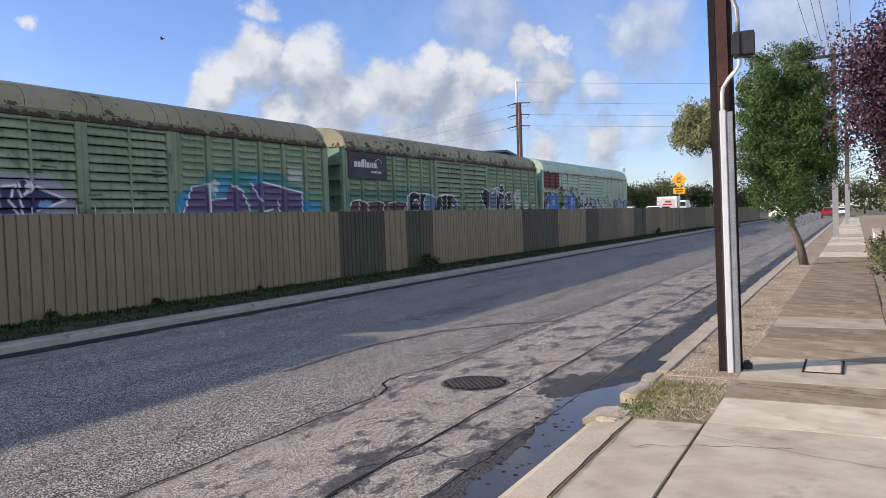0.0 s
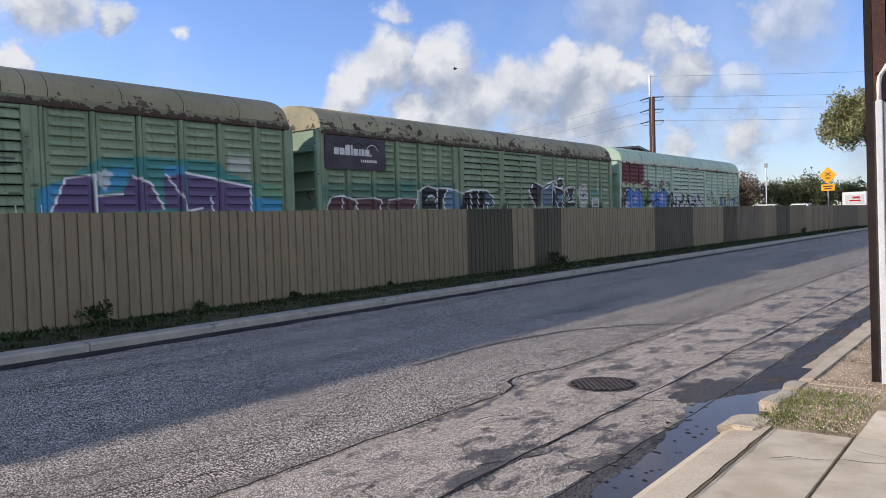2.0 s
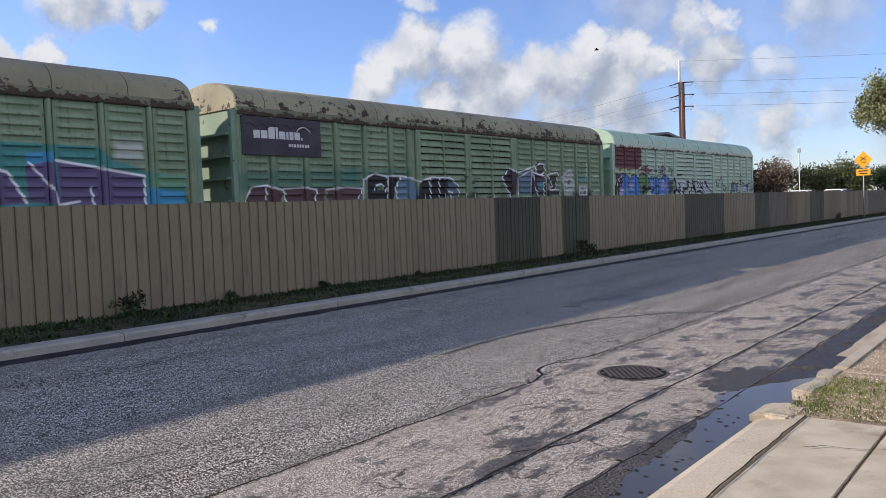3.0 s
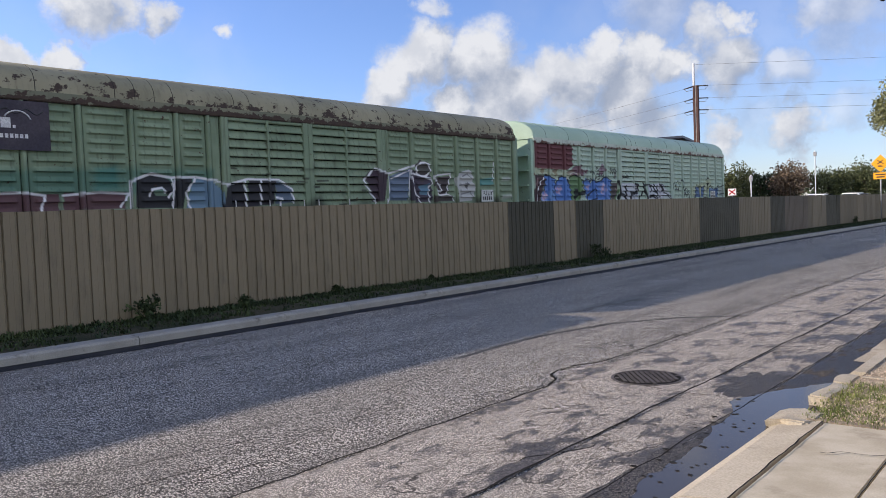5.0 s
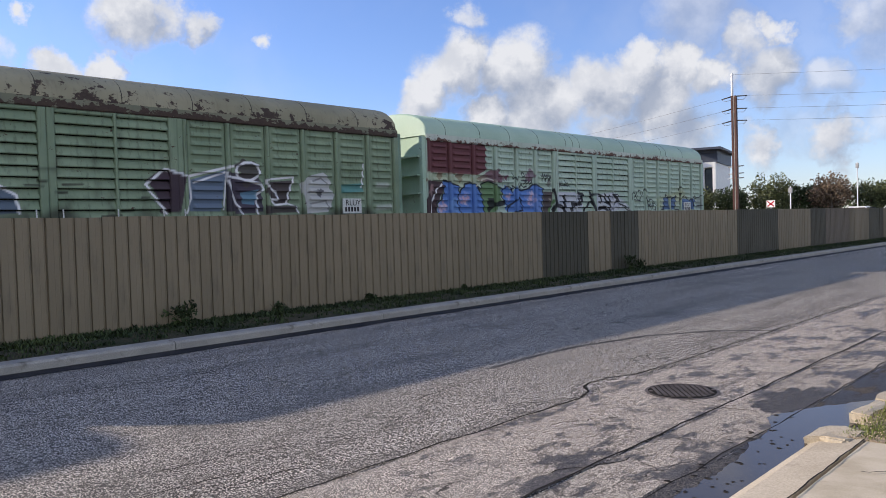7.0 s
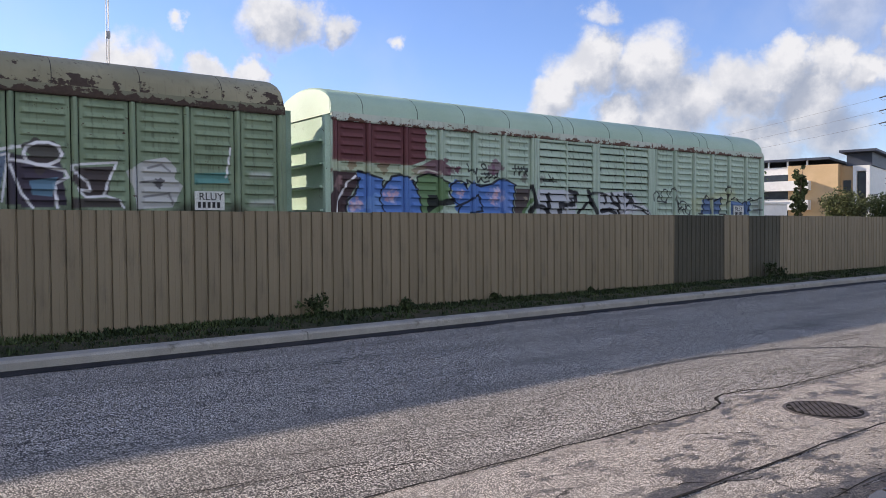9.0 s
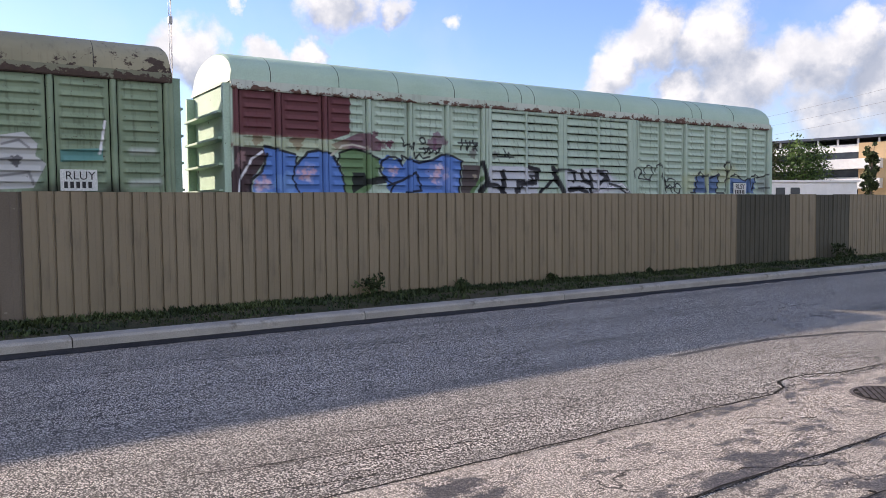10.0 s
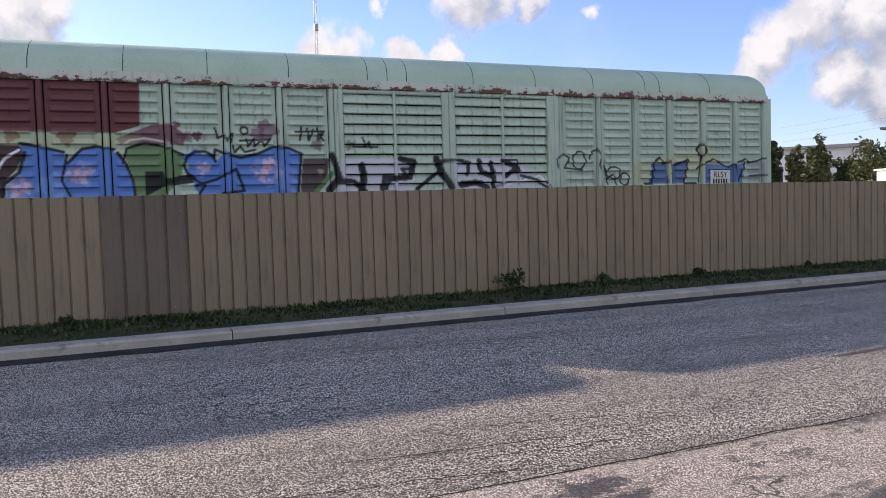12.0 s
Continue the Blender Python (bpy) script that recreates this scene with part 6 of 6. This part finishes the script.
def wires(name, label, pairs, sag, r=0.012, parent=None):
    for a, b in pairs:
        a, b = Vector(a), Vector(b)
        pts = [a.lerp(b, k / 12) - Vector((0, 0, sag * 4 * (k / 12) * (1 - k / 12))) for k in range(13)]
        t = tube(name, pts, r, WIRE, parent, 5)
        if parent is None:
            tagged(t, label, "cable", "overhead cables")


def build_far_poles():
    p = tagged(new("power_pole"), "tall red-brown power pole with insulators and lines", "power pole")
    p.location = (-26.5, 64.8, 0)
    boxes("steel_channel", [((-0.21, -0.16, 0), (-0.05, 0.16, 11.9))], POLE_RED, p)
    boxes("steel_channel", [((0.05, -0.16, 0), (0.21, 0.16, 11.9))], POLE_RED, p)
    boxes("concrete_core", [((-0.045, -0.13, 0), (0.045, 0.13, 11.9))], POLE_GREY, p)
    tube("top_mast", [(-0.15, 0, 11.0), (-0.15, 0, 13.8)], 0.11, CONDUIT, p, label="pale top mast")
    for z in (11.85, 10.8, 9.8):
        for s in (-1, 1):
            tube("insulator", [(s * 0.25, 0, z), (s * 1.15, -s * 0.2, z - 0.1)], [0.06, 0.045], DARK_BOX, p, 6)
            tube("jumper", [(s * 1.15, -s * 0.2, z - 0.1), (s * 0.8, 0, z - 0.35), (s * 0.3, 0, z - 0.3)], 0.02, WIRE, p, 5)
    for z in (5.3, 4.9, 5.9):
        tube("cross_arm", [(-0.6, 0, z), (0.7, 0, z + 0.05)], 0.05, GALV, p, 5)
    pairs = []
    for z in (11.75, 10.7, 9.7):
        pairs += [((-25.3, 64.6, z), (40, 110, z)), ((-27.7, 65.0, z), (-85, 90, z))]
    pairs.append(((-26.6, 64.8, 13.7), (40, 110, 14.0)))
    wires("cable", "thin overhead power line", pairs, 0.6, 0.01)
    q = tagged(new("power_pole"), "grey street power pole with a cross arm", "power pole")
    q.location = (-0.75, 41.6, 0.05)
    boxes("shaft", [((-0.11, -0.1, 0), (0.11, 0.1, 9.1))], TIMBER, q)
    boxes("shaft_guard", [((-0.13, -0.125, 0), (0.13, -0.1, 3.3))], GALV, q)
    boxes("cross_arm", [((-0.9, -0.14, 8.65), (0.9, -0.1, 8.8))], DARK_BOX, q)
    for x in (-0.8, -0.4, 0.4, 0.8):
        tube("insulator", [(x, -0.12, 8.8), (x, -0.12, 9.05)], 0.05, DARK_BOX, q, 6)
    for y in (70, 100):
        r = copy_thing(q, pose(-0.45, y, 0.05))
    pairs = [((-0.75 + x, 41.5, 9.0), (-1.0 + x, 7.6, 9.2)) for x in (-0.8, -0.4, 0.4, 0.8)]
    pairs += [((-0.75, 41.5, 8.3), (-1.0, 7.6, 8.2)), ((-0.9, 7.6, 7.6), (6, 24, 6.5))]
    wires("cable", "dark overhead cable along the street", pairs, 0.25, 0.01)
    m = tagged(new("radio_mast"), "slender lattice radio mast far behind the yard", "radio mast")
    m.location = (-145.5, 36.4, 0)
    legs = [tube_data([(0.28 * math.cos(a), 0.28 * math.sin(a), 0), (0.28 * math.cos(a), 0.28 * math.sin(a), 60)], 0.06, 5) for a in (0, 2.1, 4.2)]
    for k, d in enumerate(legs):
        part("leg", mesh_of("leg", *d, GALV), m)
    rungs = []
    for k in range(60):
        a, b = 2.1 * (k % 3), 2.1 * ((k + 1) % 3)
        rungs.append(tube_data([(0.28 * math.cos(a), 0.28 * math.sin(a), k), (0.28 * math.cos(b), 0.28 * math.sin(b), k + 1)], 0.03, 4))
    part("bracing", mesh_of("bracing", *join(*rungs), GALV), m)
    boxes("antenna", [((-0.35, -0.35, 36.0), (0.35, 0.35, 37.2))], GALV, m)
    # signal gear behind the fence
    for x, y, h in ((-20.4, 60.0, 3.8), (-20.4, 77.4, 6.3)):
        g = tagged(new("rail_signal"), "pale railway signal post with a small head", "rail signal")
        g.location = (x, y, 0)
        tube("post", [(0, 0, 0), (0, 0, h)], 0.045, CONDUIT, g)
        boxes("head", [((-0.12, -0.1, h - 0.5), (0.12, 0.1, h - 0.1))], GALV, g)
    g = tagged(new("rail_sign"), "small white sign with a red cross by the track", "sign")
    g.location = (-20.6, 56.6, 0)
    tube("post", [(0, 0, 0), (0, 0, 2.6)], 0.04, GALV, g)
    boxes("plate", [((-0.3, -0.06, 2.25), (0.3, -0.03, 2.75))], WHITE, g)
    for a in (38, -38):
        b = boxes("cross_bar", [((-0.3, -0.075, -0.04), (0.3, -0.062, 0.04))], RED_CAR, g)
        b.matrix_basis = pose(0, 0, 2.5, 0, a, 0)


build_far_poles()


# ---- vehicles ----
def car(label, x, y, z, turn, paint, tall=1.0):
    kind = "van" if tall > 1 else "car"
    c = tagged(new(kind), label, kind)
    c.matrix_world = pose(x, y, z, 0, 0, turn) @ Matrix.Diagonal((1.2 if tall > 1 else 1.0, 1.2 if tall > 1 else 1.0, tall, 1))
    prof = [(-2.1, 0.35), (-2.15, 0.75), (-1.3, 0.95), (-0.6, 1.42), (0.9, 1.45), (1.6, 1.0), (2.1, 0.9), (2.15, 0.35)]
    v = [(s * (0.86 if z < 1.1 else 0.68), y, z) for s in (-1, 1) for y, z in prof]
    n = len(prof)
    f = [tuple(range(n)), tuple(range(2 * n - 1, n - 1, -1))] + [(k, n + k, n + (k + 1) % n, (k + 1) % n) for k in range(n)]
    part("body", mesh_of("body", v, f, paint), c)
    boxes("rear_window", [((-0.58, -1.2, 1.02), (0.58, -0.72, 1.36))], GLASS, c)
    for s in (-1, 1):
        boxes("side_window", [((min(s * 0.7, s * 0.79), -0.6, 1.0), (max(s * 0.7, s * 0.79), 1.0, 1.36))], GLASS, c)
        boxes("tail_light", [((s * 0.7 - 0.12, -2.17, 0.68), (s * 0.7 + 0.12, -2.12, 0.82))], RED_CAR, c)
        for yy in (-1.35, 1.35):
            wheel = part("wheel", mesh_of("wheel", *tube_data([(s * 0.72, yy, 0.32), (s * 0.88, yy, 0.32)], 0.32, 16), DARK_BOX), c)
            part("rim", mesh_of("rim", *tube_data([(s * 0.87, yy, 0.32), (s * 0.89, yy, 0.32)], 0.19, 12), GALV), wheel)
    boxes("bumper", [((-0.85, -2.2, 0.36), (0.85, -2.1, 0.55))], DARK_BOX, c)


car("red hatchback far along the street", -2.95, 118, 0, 0, RED_CAR)
car("white car parked far along the street", -1.4, 128, 0, 0, WHITE)
car("white van parked in the yard behind the fence", -23.9, 108, 0.0, 80, WHITE, 1.72)
car("white van parked behind the fence near the crossing", -27.8, 107, 0.0, 85, WHITE, 1.75)
car("white car parked at the end of the fence", -9.6, 132, 0.0, 60, WHITE)


def build_truck():
    """The truck drives slowly along the crossing road."""
    t = tagged(new("truck"), "white box truck with a faded pink panel behind the fence", "truck")
    boxes("cargo_box", [((-1.4, -1, 0.6), (0.95, 1.1, 2.6))], WHITE, t, "white cargo box", 0.04)
    boxes("side_panel", [((-1.1, -1.03, 1.3), (0.7, -1.005, 2.3))], LETTER, t, "pink printed panel")
    boxes("print_bar", [((-0.7, -1.05, 1.6), (0.4, -1.035, 1.75)), ((-0.4, -1.05, 1.9), (0.3, -1.035, 2.1))], RED_CAR, t)
    boxes("cab", [((1.0, -0.95, 0.6), (2.1, 1.0, 2.1))], WHITE, t, "white cab", 0.15)
    boxes("cab_window", [((1.3, -0.97, 1.4), (1.9, -0.955, 1.9))], GLASS, t)
    for x in (-0.8, 1.5):
        part("wheel", mesh_of("wheel", *tube_data([(x, -0.98, 0.0), (x, -0.7, 0.0)], 0.45, 16), DARK_BOX), t)
    for p in t.children:
        for v in p.data.vertices:
            v.co *= 1.3
    return t


TRUCK = build_truck()


# ---- buildings behind the yard ----
def build_office():
    o = tagged(new("office_building"), "three-storey cream office with white balcony bands and dark roof", "building")
    o.matrix_world = pose(-47.3, 99.9, 0, 0, 0, 14)
    boxes("wall", [((-24, 0, 0), (-6, 14, 9.4))], WHITE, o, "white rendered wing")
    boxes("wall", [((-6, -0.4, 0), (0, 14, 9.5))], CREAM, o, "cream rendered block")
    boxes("wall", [((0, 1.2, 0), (1.5, 14, 9.3))], CREAM, o)
    boxes("portal", [((1.5, 0.6, 0), (1.9, 13, 9.2)), ((3.0, 0.6, 0), (3.4, 13, 9.2)), ((1.9, 0.6, 8.5), (3.0, 13, 9.2))], WHITE, o, "white portal frame")
    boxes("window", [((1.92, 1.2, 1), (2.98, 1.6, 8.4))], GLASS, o, "tall dark stair window")
    boxes("roof", [((-25, -0.8, 10.1), (-1, 15, 10.4))], NAVY, o, "thin dark roof")
    boxes("roof", [((0.1, -0.6, 10.85), (4.3, 14, 11.15))], NAVY, o)
    boxes("roof_storey", [((0.7, 1, 9.2), (3.6, 13, 10.85))], NAVY, o)
    for k in range(9):
        boxes("roof_post", [((-23 + 2.4 * k, -0.3, 9.4), (-22.8 + 2.4 * k, -0.1, 10.1))], WHITE, o)
    for z in (2.6, 5.2, 7.4):
        boxes("window", [((-22, -0.08, z), (-3.6, 0.3, z + 1.0))], GLASS, o, "dark window band")
    for z in (1.0, 3.7, 6.2):
        boxes("balcony", [((-23, -2.0, z), (-3.2, -0.1, z + 1.25))], WHITE, o, "white balcony band")
    boxes("window", [((0.3, 1.12, 5.8), (1.2, 1.3, 7.4))], GLASS, o)
    boxes("window", [((0.3, 1.12, 3.0), (1.2, 1.3, 4.4))], GLASS, o)


build_office()


def plain_building(label, x, y, turn, w, d, h, wall, roof):
    b = tagged(new("shed"), label, "building")
    b.matrix_world = pose(x, y, 0, 0, 0, turn)
    boxes("wall", [((0, 0, 0), (w, d, h))], wall, b)
    boxes("roof", [((-0.4, -0.4, h), (w + 0.4, d + 0.4, h + 0.3))], roof, b)
    for k in range(int(w / 4)):
        boxes("window", [((1.0 + 4 * k, -0.05, h * 0.45), (3.0 + 4 * k, 0.1, h * 0.75))], GLASS, b)


plain_building("long pale shed with a grey roof behind trees", -63, 51, 40, 18, 14, 6.0, WHITE, GALV)
plain_building("dark blue storage building behind the yard", -53, 2.5, 88, 5.5, 8, 6.9, NAVY, NAVY)
for k, (x, y, a, label) in enumerate(((-25.2, 37.6, 75, "white site cabin beside the track"), (-46, 9, 80, "white storage container in the yard"), (-42.5, 72, 70, "white site cabin before the office"))):
    c = tagged(new("site_cabin"), label, "cabin")
    c.matrix_world = pose(x, y, 0, 0, 0, a)
    wide = 6.2 if k == 0 else 2.6
    boxes("wall", [((0, 0, 0.2), (wide, 5.0, 2.9))], WHITE, c, bevel=0.03)
    boxes("roof", [((-0.1, -0.1, 2.9), (wide + 0.1, 5.1, 3.0))], WHITE, c)
    boxes("window", [((0.5, -0.04, 2.2), (1.1, 0.05, 2.6))], GLASS, c)
    boxes("window", [((1.5, -0.04, 2.2), (2.1, 0.05, 2.6))], GLASS, c)
    boxes("skid", [((0, 0, -0.03), (wide, 5.0, 0.2))], UNDER, c)

# ---- trees ----
tree("bushy green street tree with a bare leaning trunk by the kerb", -1.15, 22.35, 6.15, 1.5, LEAF_GREEN, 5, 1.0, 760, 230, 0.03, (-0.42, 0.05), 0.1, 0.08, clump=0.19, square=0.8)
plum = tree("purple-leaved plum tree with bare twigs beside the pavement", 1.75, 13.2, 4.9, 1.95, LEAF_PLUM, 7, 1.75, 620, 120, 0.03, (-0.45, 0.0), 0.12, 0.08, clump=0.2)
rng = random.Random(12)
for k in range(46):
    a = Vector((-0.6 + rng.uniform(-0.3, 0.4), rng.uniform(-0.6, 0.6), 2.6 + rng.uniform(-0.5, 0.4)))
    e = a + Vector((rng.uniform(-1.3, -0.5), rng.uniform(-0.4, 0.4), rng.uniform(-0.4, 0.35)))
    part("twig", mesh_of("twig", *tube_data([a, a.lerp(e, 0.5) + Vector((0, 0, 0.06)), e], [0.012, 0.007, 0.003], 4), BARK), plum)
tree("brownish purple street tree over the pavement", 1.9, 26, 4.4, 1.6, LEAF_PLUM, 17, 1.5, 90, 40, 0.06, (-0.3, 0), 0.11, 0.08)
tree("tall olive gum tree beyond the end of the yard", -9.0, 72, 11.8, 3.0, LEAF_GUM, 9, 6.4, 150, 110, 0.11, (-2.9, 0), 0.2, 0.0, clump=0.28)
for k, (x, y, top, half, leaf, label) in enumerate((
        (-41.6, 43.2, 6.3, 0.8, LEAF_DARK, "dark green tree behind the railway"), (-41.8, 45.8, 5.7, 0.85, LEAF_OLIVE, "olive young tree behind the railway"),
        (-36.1, 41.5, 6.1, 0.95, LEAF_OLIVE, "olive gum tree behind the railway"), (-38.0, 46.4, 4.3, 1.3, LEAF_DARK, "dark green tree behind the railway"), (-35.5, 45.9, 5.7, 1.9, LEAF_OLIVE, "olive tree behind the railway"), (-34.0, 49.0, 7.2, 2.4, LEAF_OLIVE, "olive tree behind the railway"), (-31.6, 51.0, 7.0, 2.4, LEAF_GREEN, "green gum tree behind the railway"),
        (-51.9, -3.3, 5.6, 3.0, LEAF_OLIVE, "olive scrubby tree across the yard"), (-54.7, -7.3, 5.3, 3.0, LEAF_OLIVE, "olive scrubby tree across the yard"), (-55, 2.0, 4.6, 2.6, LEAF_DARK, "dark scrubby tree across the yard"),
        (-44.3, 95, 6.3, 3.2, LEAF_OLIVE, "olive tree before the office"), (-41.5, 100, 5.9, 3.0, LEAF_DARK, "dark tree before the office"), (-38.0, 103.6, 7.4, 3.4, LEAF_OLIVE, "rounded olive tree beyond the tracks"),
        (-36.1, 110, 6.3, 3.0, LEAF_DARK, "dark tree beyond the tracks"), (-31.5, 107.8, 7.4, 3.2, LEAF_RUST, "sparse autumn tree beyond the tracks"), (-33.6, 112, 6.4, 2.6, LEAF_DARK, "dark tree beyond the tracks"), (-27.6, 111.6, 6.0, 3.4, LEAF_OLIVE, "olive tree beyond the tracks"), (-27.9, 132, 7.6, 4.2, LEAF_OLIVE, "olive tree beyond the tracks"),
        (-30.1, 126.5, 6.2, 4.0, LEAF_DARK, "dark tree at the crossing"), (-26.6, 127.3, 7.2, 4.2, LEAF_OLIVE, "olive tree at the crossing"), (-22.5, 135, 6.6, 3.6, LEAF_DARK, "dark tree at the crossing"), (-18.8, 134, 5.4, 3.0, LEAF_OLIVE, "olive tree at the crossing"), (-15.5, 134, 5.8, 3.0, LEAF_DARK, "dark tree at the crossing"),
        (-8.5, 140, 7.0, 3.6, LEAF_OLIVE, "olive tree at the end of the street"), (-4, 165, 8.0, 5.0, LEAF_DARK, "dark tree at the end of the street"), (2, 170, 7.5, 5.0, LEAF_OLIVE, "olive tree at the end of the street"), (5.0, 60, 6.0, 3.0, LEAF_RUST, "brownish street tree beside the pavement"), (4.5, 90, 6.0, 3.0, LEAF_OLIVE, "olive street tree beside the pavement"),
        (-32.5, 62, 7.0, 0.75, LEAF_DARK, "slender sparse dark tree before the office"))):
    tree(label, x, y, top, half, leaf, 100 + k, top * 0.2, 70, 60, 0.16 if half > 2.5 else 0.11, (0, 0), 0.14, -0.02, clump=0.34)
backdrop = []
brng = np.random.default_rng(21)
for k in range(260):
    a = radians(-25 + 150 * k / 260)
    d = brng.uniform(185, 235)
    backdrop.append((-d * math.sin(a), d * math.cos(a), brng.uniform(0.5, 4.5)))
tagged(part("far_woods", leaf_mesh("far_woods", brng, backdrop, np.full((260, 3), 4.2), 70, 0.7, LEAF_DARK)), "dark line of far trees round the yard", kind="stuff")


def build_hedge():
    r = np.random.default_rng(31)
    h = tagged(new("hedge"), "low ragged green hedge beside the pavement", "hedge")
    h.location = (0.75, 18, 0.09)
    c = np.c_[r.normal(0, 0.16, 90), r.uniform(-6.5, 6.5, 90), r.uniform(0.1, 0.62, 90)]
    part("foliage", leaf_mesh("foliage", r, c, np.full((90, 3), 0.24), 90, 0.03, LEAF_OLIVE), h)
    part("stems", mesh_of("stems", *join(*[tube_data([(0.0, y, -0.05), (0.05, y + 0.1, 0.5)], [0.02, 0.008], 5) for y in np.linspace(-6, 6, 14)]), BARK), h)
    w = tagged(new("garden_wall"), "low white garden wall beside the pavement", "wall")
    w.location = (0.62, 29, 0.05)
    boxes("wall", [((0, 0, 0), (0.2, 3.2, 0.62))], WHITE, w, bevel=0.02)
    boxes("coping", [((-0.03, -0.03, 0.622), (0.23, 3.23, 0.7))], KERB, w, bevel=0.01)


build_hedge()


def build_bird():
    b = tagged(new("bird"), "small dark bird flying before the clouds", "bird")
    part("body", mesh_of("body", *tube_data([(0, -0.16, 0), (0, -0.08, 0.01), (0, 0.05, 0.01), (0, 0.14, 0.03), (0, 0.19, 0.02)], [0.02, 0.05, 0.06, 0.035, 0.008], 8), DARK_BOX, True), b)
    for s in (-1, 1):
        part("wing", mesh_of("wing", [(0, 0.07, 0.03), (s * 0.2, 0.05, 0.1), (s * 0.36, -0.06, 0.08), (s * 0.18, -0.07, 0.08), (0, -0.06, 0.03), (0, 0.06, 0.02), (0, -0.05, 0.02)], [(0, 1, 3, 4), (1, 2, 3), (5, 6, 3, 1)], DARK_BOX), b)
    return b


BIRD = build_bird()


def motions():
    for n, w in enumerate(WAGONS):
        front = 42.58 - 19.92 * (3 - n)
        walk(w, [(t / 2, pose(-16.0, front - 3.741 * t / 2, 0)) for t in range(25)])
    flight = [(0, -43.2, 39.4, 15.1), (1.5, -37.8, 45.0, 13.5), (2.5, -31.5, 49.8, 13.0), (5.0, -10.9, 57.6, 14.5), (7.5, 8, 60, 15.5), (12.0, 45, 52, 18)]
    walk(BIRD, [(t, pose(x, y, z, 0, 0, -58)) for t, x, y, z in flight])
    drive = [(0, -25.0), (1.0, -22.2), (1.5, -20.9), (2.5, -18.7), (3.5, -16.5), (5.0, -13.4), (8.0, -9.2), (12.0, -8.0)]
    walk(TRUCK, [(t, pose(x, 122.0, 0.585)) for t, x in drive])


motions()
